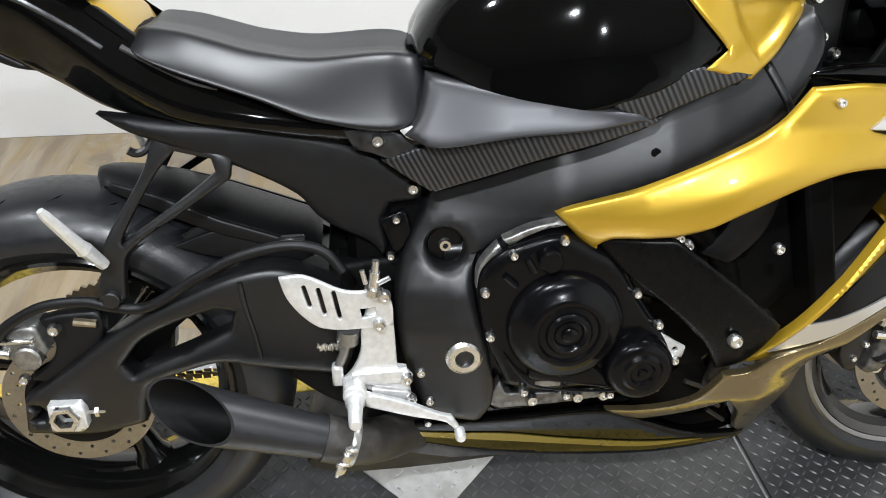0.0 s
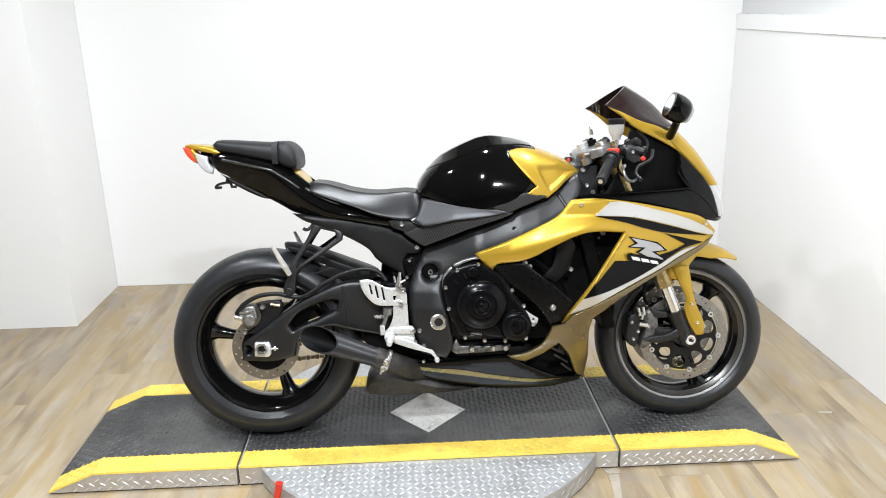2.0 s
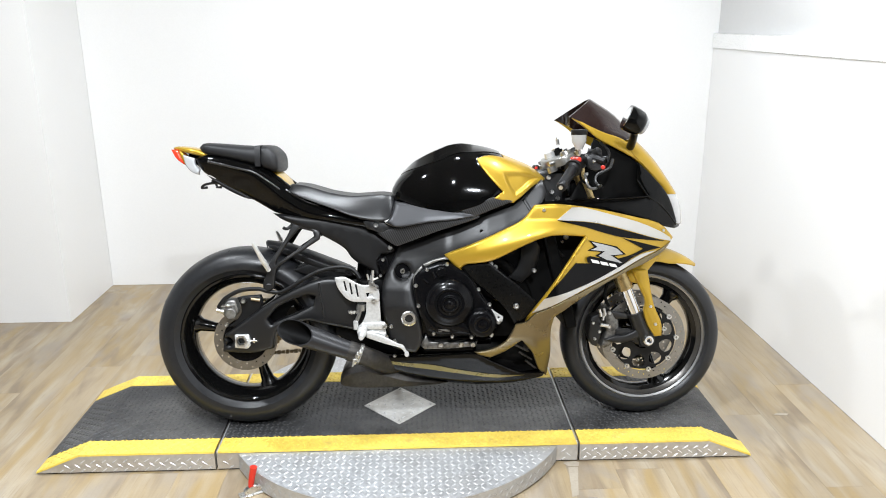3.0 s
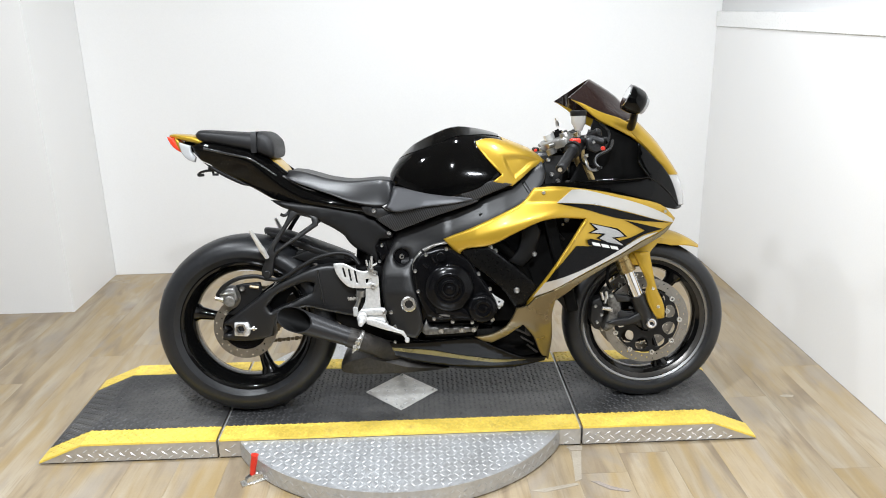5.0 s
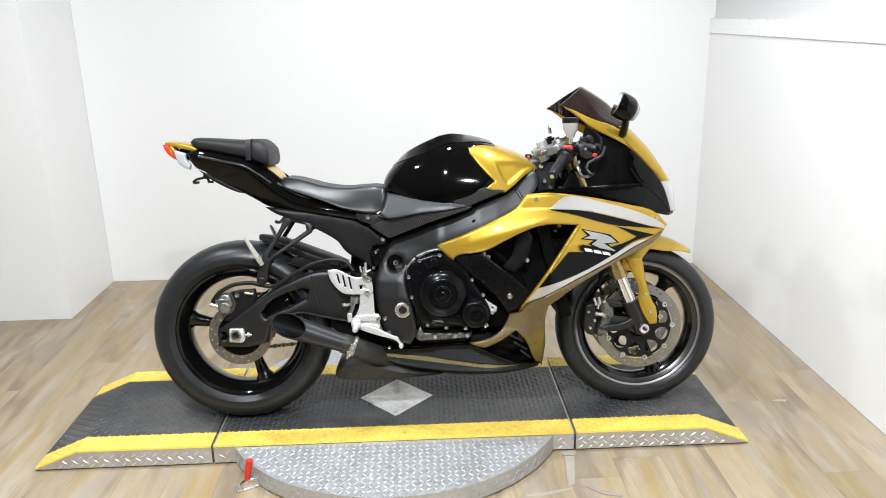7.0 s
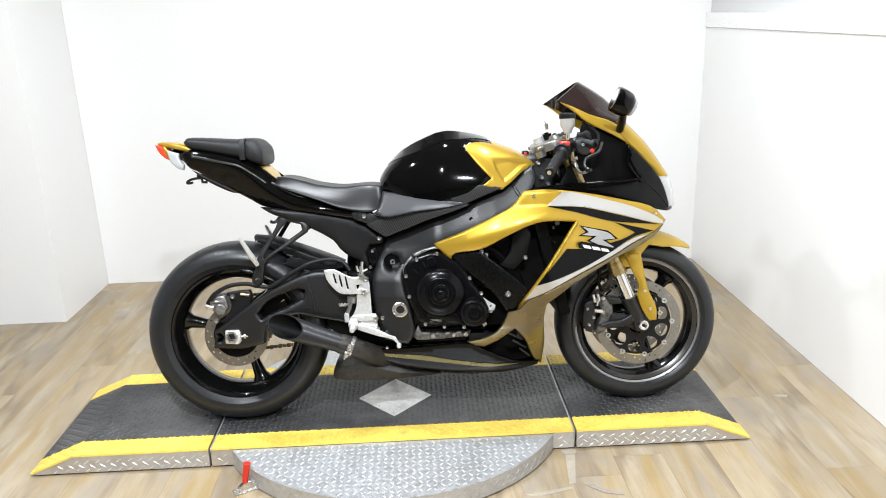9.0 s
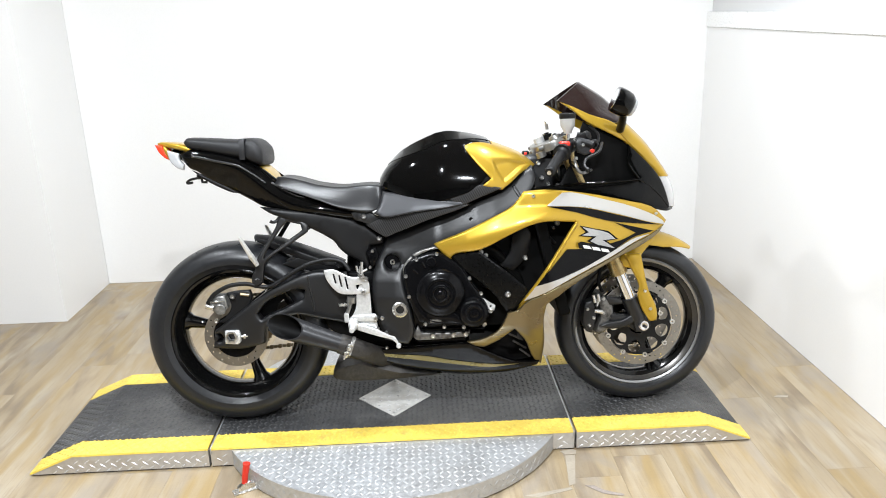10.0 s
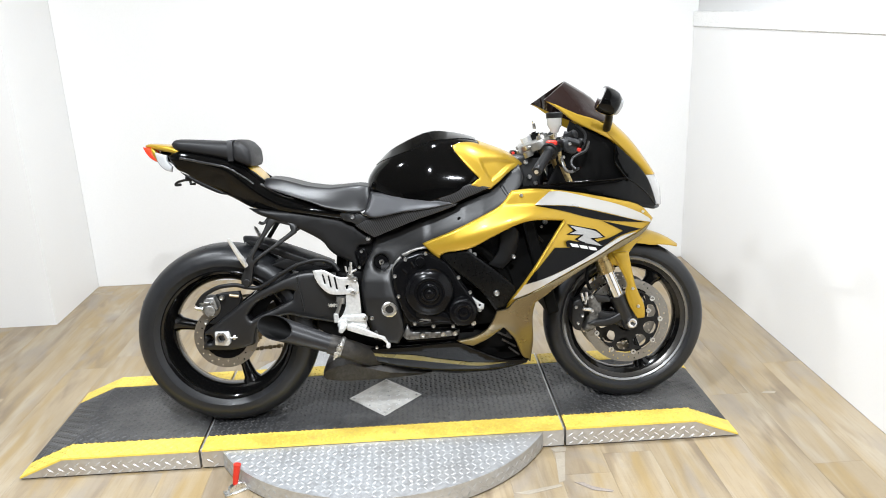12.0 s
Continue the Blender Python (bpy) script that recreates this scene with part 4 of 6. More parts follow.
def tank_piece(ctrl, lift=0.0, th=0.01, r=0.004, half=False, dent=None, step=0.012):
    """A piece of the tank's skin; ctrl in (x, z), with z None on the ridge."""
    def flat(pts):
        E = []
        for x, z in pts:
            zt, zl = float(tank_top(x)), float(tank_low(x))
            E.append((x, 0.25 if z is None else 0.25 * math.asin(min(1, max(0, (z - zl) / (zt - zl)))) / (math.pi / 2)))
        return E

    lp = outline(flat(ctrl), 0.008, 35)
    lp[:, 1] = np.minimum(lp[:, 1], 0.25)
    v, f, d = sheet([lp], step, r)
    ridge = v[:, 1] > 0.2499
    th_ = v[:, 1] / 0.25 * math.pi / 2
    zt, zl, w = tank_top(v[:, 0]), tank_low(v[:, 0]), tank_half(v[:, 0])
    lip = np.clip(1 - d / r, 0, 1) * (1 - np.clip((v[:, 1] - 0.235) / 0.01, 0, 1))
    k = 1 + (lift - r * (1 - np.sqrt(1 - lip**2))) / w
    if dent:
        poly = outline(flat(dent), 0.006, 35)
        sunk = np.where(within(v, poly), np.clip(gap(v, [poly]) / 0.016, 0, 1), 0)
        k = k - 0.012 * sunk * sunk * (3 - 2 * sunk) / w
    y = -w * np.cos(th_) ** 0.62 * k
    z = zl + (zt - zl) * np.sin(th_) ** 1.0 * (1 + (k - 1) * 0.5)
    y[ridge] = 0
    V = list(zip(v[:, 0], y, z))
    tri = [tuple(int(i) for i in q) for q in f]
    return (V, tri) if half else cat((V, tri), mirrored((V, tri)))


TANK_BLACK = [(-0.176, 0.800), (-0.083, 0.766), (-0.006, 0.757), (0.069, 0.773), (0.122, 0.792), (0.191, 0.831), (0.148, 0.879), (0.115, 0.924), (0.111, 0.941), (0.148, 0.950), (0.204, 0.942), (0.200, None), (0.15, None), (0.05, None), (-0.05, None), (-0.12, None), (-0.17, None), (-0.186, None)]
TANK_YELLOW = [(0.111, 0.941), (0.115, 0.924), (0.148, 0.879), (0.191, 0.831), (0.162, 0.810), (0.227, 0.793), (0.270, 0.824), (0.342, 0.861), (0.368, None), (0.298, None), (0.224, None), (0.200, None), (0.204, 0.942), (0.148, 0.950)]
part("fuel_tank", tank_piece(TANK_BLACK), BLACK, bike, "gloss black fuel tank")
SCOOP = [(0.192, 0.894), (0.258, 0.893), (0.337, 0.867), (0.275, 0.840), (0.235, 0.811), (0.208, 0.847)]
part("tank_cover", tank_piece(TANK_YELLOW, 0.005, dent=SCOOP, step=0.005), YELLOW, bike, "pearl yellow tank front cover")
# raised spine along the tank's top, with a flat top and sloped flanks
spine_half = smooth([-0.150, -0.125, -0.08, 0.0, 0.08, 0.15, 0.195], [0.030, 0.070, 0.104, 0.126, 0.120, 0.096, 0.070])


def tank_skin(x, y):
    zt, zl, w = float(tank_top(x)), float(tank_low(x)), float(tank_half(x))
    return zl + (zt - zl) * math.sqrt(1 - min(1, abs(y) / w) ** (2 / 0.62))


rows = []
for x in np.linspace(-0.150, 0.195, 28):
    h, up = float(spine_half(x)), 0.007 * min(1, (x + 0.150) / 0.05)
    zt = float(tank_top(x))
    rows.append([(x, y, z) for y, z in ((-h, tank_skin(x, h) - 0.006), (-h, tank_skin(x, h) + 0.0025), (-h * 0.50, zt + up), (0, zt + up + 0.002), (h * 0.50, zt + up), (h, tank_skin(x, h) + 0.0025), (h, tank_skin(x, h) - 0.006))])
part("tank_spine", rings(rows), BLACK, bike, "gloss black raised tank spine", 20)
part("filler_cap", moved(lathe([(0.0001, 0.0), (0.062, 0.0), (0.060, -0.010), (0.050, -0.016), (0.0001, -0.018)], 40), pose(0.085, 0, 0.978, 90, 0, 0)), BLACK, bike, "low black fuel filler cap")
part("tank_core", rings([oval(x, 0.5 * (float(tank_top(x)) + 0.70), float(tank_half(x)) - 0.034, 0.5 * (float(tank_top(x)) - 0.70) - 0.015, 0.5 * (float(tank_top(x)) - 0.70) - 0.01, 24) for x in np.linspace(-0.17, 0.36, 12)]), DEEP_BLACK, bike)

side_line = smooth([-0.25, -0.16, -0.06, 0.06, 0.20, 0.26], [0.128, 0.150, 0.182, 0.204, 0.203, 0.190])
side_w = lambda x, z: side_line(x)
CARB_UP = [(0.046, 0.771), (0.076, 0.785), (0.120, 0.803), (0.160, 0.813), (0.227, 0.800), (0.150, 0.771), (0.093, 0.747), (0.078, 0.755)]
SATIN_P = [(-0.170, 0.799), (-0.084, 0.786), (-0.007, 0.778), (0.086, 0.760), (0.100, 0.751), (0.034, 0.741), (-0.065, 0.731), (-0.166, 0.715), (-0.203, 0.729), (-0.186, 0.748), (-0.176, 0.775)]
CARB_LOW = [(-0.232, 0.689), (-0.166, 0.713), (-0.065, 0.733), (0.034, 0.743), (0.093, 0.751), (0.116, 0.752), (0.110, 0.745), (-0.024, 0.702), (-0.112, 0.668), (-0.166, 0.646), (-0.202, 0.668)]
both("carbon_panel_upper", lambda s: shell(CARB_UP, side_w, 0.02, 0.003, s, 0.016, lift=-0.002), CARBON, "carbon-weave strip under the tank")
both("carbon_panel_lower", lambda s: shell(CARB_LOW, side_w, 0.02, 0.003, s, 0.016, lift=-0.004), CARBON, "carbon-weave strip along the frame")
both("tank_side_panel", lambda s: shell(SATIN_P, lambda x, z: side_w(x, z) - 0.55 * (z - 0.745), 0.03, 0.010, s, 0.010, lift=0.010), SATIN_GREY, "satin graphite knee panel")
part("tank_underside", box(-0.16, 0.24, -0.12, 0.12, 0.66, 0.78, 0.01), DEEP_BLACK, bike)

# ---- seats ----
def seat_rings(rows, e=2.6, n=40):
    return rings([oval(x, (a + b) / 2, w, (a - b) / 2, (a - b) / 2, n, e) for x, a, b, w in rows])


def seat_loft(X, top, low, half, count, e):
    ft, fl, fw = smooth(X, top), smooth(X, low), smooth(X, half)
    rows = [(x, float(ft(x)), float(fl(x)), float(fw(x))) for x in np.linspace(X[0], X[-1], count)]
    return seat_rings(rows, e)


def saddle(X, top, low, half, count):
    """Flanks slant up to a ridge on each side; the top between them is dished."""
    ft, fl, fw = smooth(X, top), smooth(X, low), smooth(X, half)
    R = []
    for x in np.linspace(X[0], X[-1], count):
        t, b, w = float(ft(x)), float(fl(x)), float(fw(x))
        h = t - b
        flank = spline([(0.84 * w, b), (0.98 * w, b + 0.05 * h), (w, b + 0.14 * h), (0.92 * w, b + 0.40 * h), (0.80 * w, b + 0.70 * h), (0.69 * w, b + 0.93 * h), (0.61 * w, t), (0.47 * w, t - 0.03 * h), (0, t - 0.13 * h)], 4)
        row = [(x, -y, z) for y, z in flank] + [(x, y, z) for y, z in flank[-2::-1]]
        R.append(row)
    return rings(R)


part("rider_seat", saddle([-0.535, -0.522, -0.480, -0.440, -0.385, -0.309, -0.220, -0.185, -0.166, -0.155], [0.850, 0.860, 0.855, 0.844, 0.828, 0.818, 0.822, 0.818, 0.800, 0.775], [0.842, 0.832, 0.811, 0.796, 0.776, 0.745, 0.728, 0.735, 0.747, 0.760], [0.096, 0.120, 0.128, 0.132, 0.138, 0.146, 0.146, 0.138, 0.122, 0.096], 48), SEAT_VINYL, bike, "black vinyl rider seat with a dished top", angle=60)
pill = part("passenger_seat", seat_loft([-0.832, -0.818, -0.765, -0.705, -0.612], [0.992, 1.003, 1.000, 0.995, 0.989], [0.980, 0.964, 0.950, 0.936, 0.914], [0.070, 0.090, 0.100, 0.108, 0.115], 22, 3.4), PAD_VINYL, bike, "black vinyl passenger seat pad")
part("bolster", seat_loft([-0.622, -0.616, -0.602, -0.588, -0.576, -0.567, -0.563], [0.984, 0.994, 0.993, 0.987, 0.976, 0.964, 0.946], [0.920, 0.914, 0.908, 0.903, 0.900, 0.901, 0.908], [0.112, 0.119, 0.121, 0.121, 0.119, 0.115, 0.103], 20, 4.2), PAD_VINYL, pill)
part("strap", rings([[(x, w * p, z) for p, z in ((-0.985, 0.922), (-1.006, 0.948), (-0.975, 0.979), (-0.89, 0.9915), (0, 0.9940), (0.89, 0.9915), (0.975, 0.979), (1.006, 0.948), (0.985, 0.922), (0, 0.92))] for x, w in ((-0.640, 0.1135), (-0.630, 0.1150), (-0.621, 0.1165))]), PAD_VINYL, pill, "black seat strap")

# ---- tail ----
# front of this outline also moved to fit the camera's view
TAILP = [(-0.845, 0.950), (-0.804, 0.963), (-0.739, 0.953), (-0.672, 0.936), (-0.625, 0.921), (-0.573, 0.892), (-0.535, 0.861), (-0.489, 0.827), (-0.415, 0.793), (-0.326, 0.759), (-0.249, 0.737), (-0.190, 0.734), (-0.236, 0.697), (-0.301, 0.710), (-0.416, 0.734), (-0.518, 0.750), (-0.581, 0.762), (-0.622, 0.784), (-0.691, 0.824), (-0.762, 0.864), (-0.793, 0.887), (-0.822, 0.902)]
tail_mid = smooth([-0.85, -0.77, -0.655, -0.60, -0.54, -0.46, -0.30, -0.18], [0.946, 0.932, 0.899, 0.858, 0.808, 0.765, 0.732, 0.716])
tail_edge = smooth([-0.87, -0.80, -0.73, -0.645, -0.606, -0.561, -0.533, -0.50], [0.952, 0.958, 0.945, 0.926, 0.910, 0.876, 0.852, 0.826])
tail_wide = smooth([-0.93, -0.82, -0.65, -0.45, -0.18], [0.045, 0.092, 0.118, 0.128, 0.098])
soft = lambda d: 0.5 * (d + np.sqrt(d * d + 0.00004))
tail_w = lambda x, z: tail_wide(x) - 0.62 * soft(tail_mid(x) - 0.006 - z) - 0.72 * soft(z - tail_mid(x) - 0.006) + 0.006
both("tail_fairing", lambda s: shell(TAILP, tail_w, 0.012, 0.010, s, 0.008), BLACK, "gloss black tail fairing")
part("tail_deck", rings([[(x, y * (float(tail_wide(x)) - 0.022), float(tail_edge(x)) - 0.004 + dz) for y, dz in ((-1, -0.02), (-1, 0), (0, 0.004), (1, 0), (1, -0.02))] for x in np.linspace(-0.86, -0.50, 20)]), BLACK, bike)
# beads added along the tail to draw its highlight line in paler colour
for line, r in (([(-0.800, 0.940), (-0.755, 0.930), (-0.715, 0.920), (-0.675, 0.911), (-0.644, 0.902), (-0.597, 0.872), (-0.559, 0.843)], 0.0055), ([(-0.540, 0.842), (-0.519, 0.829), (-0.494, 0.814), (-0.461, 0.797), (-0.431, 0.788)], 0.0050)):
    part("tail_crease", tube(spline([(x, -float(tail_w(np.array(x), np.array(z))) + 0.0015, z) for x, z in line], 5), lambda t: r - 0.002 * t, 10), GLINT_EDGE, bike)
part("tail_core", rings([oval(x, zc, w, h, h, 24, 3) for x, zc, w, h in ((-0.88, 0.955, 0.04, 0.015), (-0.80, 0.925, 0.072, 0.033), (-0.62, 0.855, 0.092, 0.055), (-0.45, 0.770, 0.105, 0.035), (-0.25, 0.715, 0.11, 0.025))]), DEEP_BLACK, bike)
part("tail_cowl", seat_loft([-0.932, -0.92, -0.84, -0.74, -0.625, -0.58, -0.545, -0.530], [0.990, 0.993, 0.985, 0.940, 0.914, 0.904, 0.874, 0.850], [0.980, 0.976, 0.955, 0.915, 0.885, 0.868, 0.842, 0.832], [0.030, 0.045, 0.076, 0.072, 0.080, 0.090, 0.082, 0.068], 30, 3.0), YELLOW, bike, "pearl yellow tail cowl")
both("tail_light", lambda s: shell([(-0.934, 0.982), (-0.912, 0.978), (-0.896, 0.951), (-0.884, 0.926), (-0.905, 0.938), (-0.922, 0.956)], 0.060, 0.05, 0.006, s, 0.008), TAIL_RED, "red tail light lens")
both("indicator_lens", lambda s: shell([(-0.890, 0.963), (-0.850, 0.951), (-0.848, 0.932), (-0.832, 0.912), (-0.836, 0.895), (-0.860, 0.904), (-0.880, 0.926)], lambda x, z: 0.080 + 0.25 * (x + 0.886), 0.02, 0.006, s, 0.008), CLEAR, "clear rear indicator lens")
both("cowl_side", lambda s: shell([(-0.905, 0.978), (-0.888, 0.962), (-0.872, 0.926), (-0.884, 0.928), (-0.900, 0.955)], 0.066, 0.02, 0.003, s, 0.01), YELLOW)
both("undertail", lambda s: shell([(-0.815, 0.893), (-0.762, 0.866), (-0.691, 0.828), (-0.650, 0.806), (-0.690, 0.814), (-0.770, 0.856)], 0.066, 0.012, 0.004, s, 0.014), MATT_BLACK)
part("plate_bracket", cat(tube(spline([(-0.785, -0.03, 0.880), (-0.800, -0.04, 0.866), (-0.826, -0.05, 0.860), (-0.838, -0.05, 0.849), (-0.818, -0.05, 0.850)], 4), 0.0045, 6), tube([(-0.795, -0.03, 0.872), (-0.788, -0.04, 0.850), (-0.772, -0.04, 0.850)], 0.005, 6), box(-0.806, -0.772, -0.045, 0.045, 0.860, 0.878, 0.003)), SATIN_BLACK, bike, "black number plate bracket")
part("seat_bracket", shell([(-0.280, 0.733), (-0.236, 0.738), (-0.196, 0.723), (-0.160, 0.727), (-0.155, 0.709), (-0.219, 0.691), (-0.243, 0.700), (-0.266, 0.706)], 0.132, 0.01, 0.004, -1, 0.02), CLUTTER, bike, "scuffed dark seat bracket")
part("bracket_bolt", bolt(-0.236, -0.135, 0.719, 0.0090, 0.006), STEEL, bike)
part("seat_tab", shell([(-0.207, 0.734), (-0.160, 0.752), (-0.155, 0.738), (-0.178, 0.716), (-0.199, 0.725)], 0.150, 0.006, 0.002, -1, 0.02), BILLET, bike, "bare alloy seat tab")

# ---- engine ----
part("crankcase", rings([oval(x, 0.43, 0.125, 0.15, 0.15, 24, 5) for x in (-0.15, -0.12, 0.12, 0.16)]), ENGINE_BLACK, bike, "black engine crankcase")
part("cylinder_block", moved(box(-0.09, 0.09, -0.13, 0.13, 0, 0.24, 0.01), pose(0.13, 0, 0.46, 0, 22, 0)), ENGINE_BLACK, bike)
ENG = [(-0.120, 0.525), (-0.093, 0.556), (-0.057, 0.571), (-0.008, 0.580), (0.041, 0.554), (0.079, 0.529), (0.105, 0.484), (0.131, 0.444), (0.157, 0.411), (0.172, 0.371), (0.161, 0.331), (0.136, 0.319), (0.085, 0.316), (0.034, 0.327), (-0.029, 0.325), (-0.079, 0.340), (-0.104, 0.403), (-0.120, 0.468)]
clutch = part("clutch_cover", shell(ENG, 0.148, 0.08, 0.012, -1, 0.014), ENGINE_BLACK, bike, "black clutch cover with alloy screws")
clutch.matrix_basis = Matrix.Translation((0.0090, -0.0480, 0.0270)) @ Matrix.Scale(0.9823, 4)
part("cover_dome", lathe([(0.0001, -0.181), (0.008, -0.181), (0.011, -0.179), (0.012, -0.175), (0.019, -0.174), (0.021, -0.178), (0.025, -0.1805), (0.030, -0.1795), (0.033, -0.176), (0.034, -0.173), (0.042, -0.172), (0.045, -0.1755), (0.050, -0.1765), (0.056, -0.1745), (0.060, -0.170), (0.070, -0.168), (0.078, -0.164), (0.083, -0.157), (0.086, -0.14), (0.0001, -0.14)], 64, (0.001, 0, 0.440)), ENGINE_BLACK, clutch)
part("starter_cover", lathe([(0.0001, -0.182), (0.006, -0.182), (0.008, -0.178), (0.016, -0.177), (0.019, -0.181), (0.026, -0.182), (0.031, -0.178), (0.040, -0.178), (0.046, -0.174), (0.050, -0.166), (0.051, -0.140), (0.0001, -0.140)], 48, (0.112, 0, 0.368)), ENGINE_BLACK, clutch)
part("cover_web", shell([(-0.05, 0.355), (0.00, 0.345), (0.075, 0.328), (0.06, 0.36), (0.0, 0.39), (-0.05, 0.40)], 0.157, 0.02, 0.005, -1, 0.014), ENGINE_BLACK, clutch)
part("web_edge", tube(spline([(-0.085, -0.156, 0.395), (-0.05, -0.160, 0.352), (0.0, -0.162, 0.338), (0.05, -0.162, 0.332), (0.085, -0.160, 0.328)], 5), 0.0022, 6), ENGINE_BLACK, clutch)
for a in (100, 118, 136):
    part("cover_rib", tube([(0.001 + 0.100 * math.cos(radians(a)), -0.152, 0.440 + 0.100 * math.sin(radians(a))), (0.001 + 0.122 * math.cos(radians(a)), -0.150, 0.440 + 0.122 * math.sin(radians(a)))], 0.005, 8), ENGINE_BLACK, clutch)
part("oil_filler", disc(-0.026, -0.166, 0.548, 0.017, 0.02, 10), ENGINE_BLACK, clutch)
part("cover_plate", shell([(-0.038, 0.337), (0.000, 0.337), (0.000, 0.347), (-0.038, 0.347)], 0.151, 0.004, 0.001, -1, 0.02), CAST, clutch)
for x, z in ((-0.076, 0.556), (-0.007, 0.573), (0.102, 0.485), (0.139, 0.431), (0.170, 0.368), (0.145, 0.322), (0.076, 0.316), (0.009, 0.320), (-0.055, 0.332), (-0.106, 0.430), (-0.114, 0.501)):
    part("cover_screw", bolt(x, -0.150, z, 0.0068, 0.007), STEEL, clutch)
for face in ([(-0.124, 0.500), (-0.122, 0.530), (-0.108, 0.552), (-0.094, 0.566), (-0.088, 0.556), (-0.102, 0.540), (-0.110, 0.520), (-0.111, 0.505)], [(-0.088, 0.572), (-0.050, 0.588), (-0.010, 0.596), (0.000, 0.588), (-0.030, 0.584), (-0.060, 0.573), (-0.078, 0.562)]):
    part("gasket_face", shell(face, 0.137, 0.02, 0.003, -1, 0.008), CAST, clutch, "stained bare alloy gasket face")
part("sump", box(-0.085, 0.105, -0.125, 0.125, 0.262, 0.330, 0.012), ENGINE_BLACK, bike, "black cast alloy oil sump")
part("sump_flange", shell([(-0.092, 0.300), (-0.07, 0.335), (-0.06, 0.312), (0.03, 0.308), (0.110, 0.312), (0.105, 0.292), (0.03, 0.286), (-0.075, 0.284)], 0.143, 0.02, 0.004, -1, 0.02), SUMP, bike)
for x in (0.051, 0.092, -0.020):
    part("sump_bolt", bolt(x, -0.146, 0.300, 0.010, 0.007), STEEL, bike)
for x, z in ((-0.190, 0.371), (-0.178, 0.320)):
    part("lower_mount_bolt", bolt(x, -float(frame_w(np.array(x), np.array(z))) - 0.001, z, 0.0075, 0.006), STEEL, bike)
part("sensor_plug", tube([(-0.094, -0.13, 0.375), (-0.090, -0.13, 0.325)], 0.009, 8), DEEP_BLACK, bike)
part("fairing_stay", shell([(0.116, 0.462), (0.128, 0.463), (0.162, 0.427), (0.193, 0.406), (0.189, 0.388), (0.165, 0.396), (0.147, 0.417)], 0.192, 0.006, 0.002, -1, 0.012, [[(0.177 + 0.004 * math.cos(a), 0.404 + 0.004 * math.sin(a)) for a in np.linspace(0, 6.28, 8, endpoint=False)]]), BILLET, bike, "bare alloy fairing stay")
part("water_hose", tube(spline([(0.12, -0.135, 0.62), (0.20, -0.14, 0.58), (0.27, -0.12, 0.50), (0.30, -0.10, 0.42)], 5), 0.017, 12), DEEP_BLACK, bike)
part("bay_hose", tube(spline([(0.36, -0.125, 0.672), (0.375, -0.13, 0.640), (0.395, -0.128, 0.615), (0.41, -0.12, 0.60)], 5), 0.005, 8), MATT_BLACK, bike)
part("hose_clip", tube([(0.355, -0.128, 0.676), (0.362, -0.128, 0.664)], 0.007, 8), STEEL, bike)
part("bay_bolt", bolt(0.418, -0.125, 0.668, 0.009, 0.008), STEEL, bike)
part("bay_bolt", bolt(0.405, -0.125, 0.652, 0.005, 0.006), STEEL, bike)
part("bay_lead", tube(spline([(0.285, -0.135, 0.620), (0.300, -0.140, 0.612), (0.310, -0.140, 0.625), (0.312, -0.136, 0.640)], 5), 0.003, 6), GREY_RIM, bike)
part("exhaust_header", cat(*[tube(spline([(0.20, y, 0.55), (0.30, y, 0.45), (0.30, y, 0.30), (0.20, y * 0.6, 0.22), (0.0, y * 0.4, 0.20), (-0.2, y * 0.3, 0.20)], 5), 0.02, 10) for y in (-0.09, -0.03, 0.03, 0.09)]), PIPE, bike, "burnt steel exhaust headers")
part("radiator", moved(box(-0.02, 0.02, -0.17, 0.17, -0.20, 0.17, 0.006), pose(0.385, 0, 0.55, 0, -14, 0)), DEEP_BLACK, bike)
part("air_intake", box(0.18, 0.44, -0.11, 0.11, 0.62, 0.76, 0.02), DEEP_BLACK, bike)
# near-black sheets added to stand for the shade inside the engine bay
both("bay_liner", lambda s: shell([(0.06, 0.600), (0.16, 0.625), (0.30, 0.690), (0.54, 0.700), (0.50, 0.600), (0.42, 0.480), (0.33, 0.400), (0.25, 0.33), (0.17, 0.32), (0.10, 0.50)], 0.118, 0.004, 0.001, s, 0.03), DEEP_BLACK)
part("radiator_shroud", shell([(0.262, 0.650), (0.305, 0.668), (0.328, 0.635), (0.305, 0.560), (0.262, 0.515), (0.215, 0.535), (0.250, 0.580)], 0.150, 0.008, 0.003, -1, 0.014, bow=0.006), MATT_BLACK, bike)
for x, z, y in ((0.149, 0.594, -0.217), (0.164, 0.581, -0.214), (0.294, 0.567, -0.212)):
    part("stay_bolt", bolt(x, y, z, 0.008, 0.006), STEEL, bike)

# ---- exhaust ----
def slash_tube(r, a, b, k):
    """A tube from a to b; at a it is cut on the slant towards the outside."""
    a, b = Vector(a), Vector(b)
    d = (b - a).normalized()
    side = Vector((0, -1, 0))
    up = d.cross(side)
    first, last = [], []
    for i in range(40):
        t = 2 * math.pi * i / 40
        o = math.cos(t) * side + math.sin(t) * up
        first.append(a + r * o + d * r * (k * math.cos(t) - 0.35 * math.sin(t)))
        last.append(b + (r - 0.013) * o)
    return first, last


fo, lo_ = slash_tube(0.0415, (-0.512, -0.205, 0.369), (-0.300, -0.199, 0.289), 1.5)
fi, li = slash_tube(0.0385, (-0.512, -0.205, 0.369), (-0.300, -0.199, 0.289), 1.5)
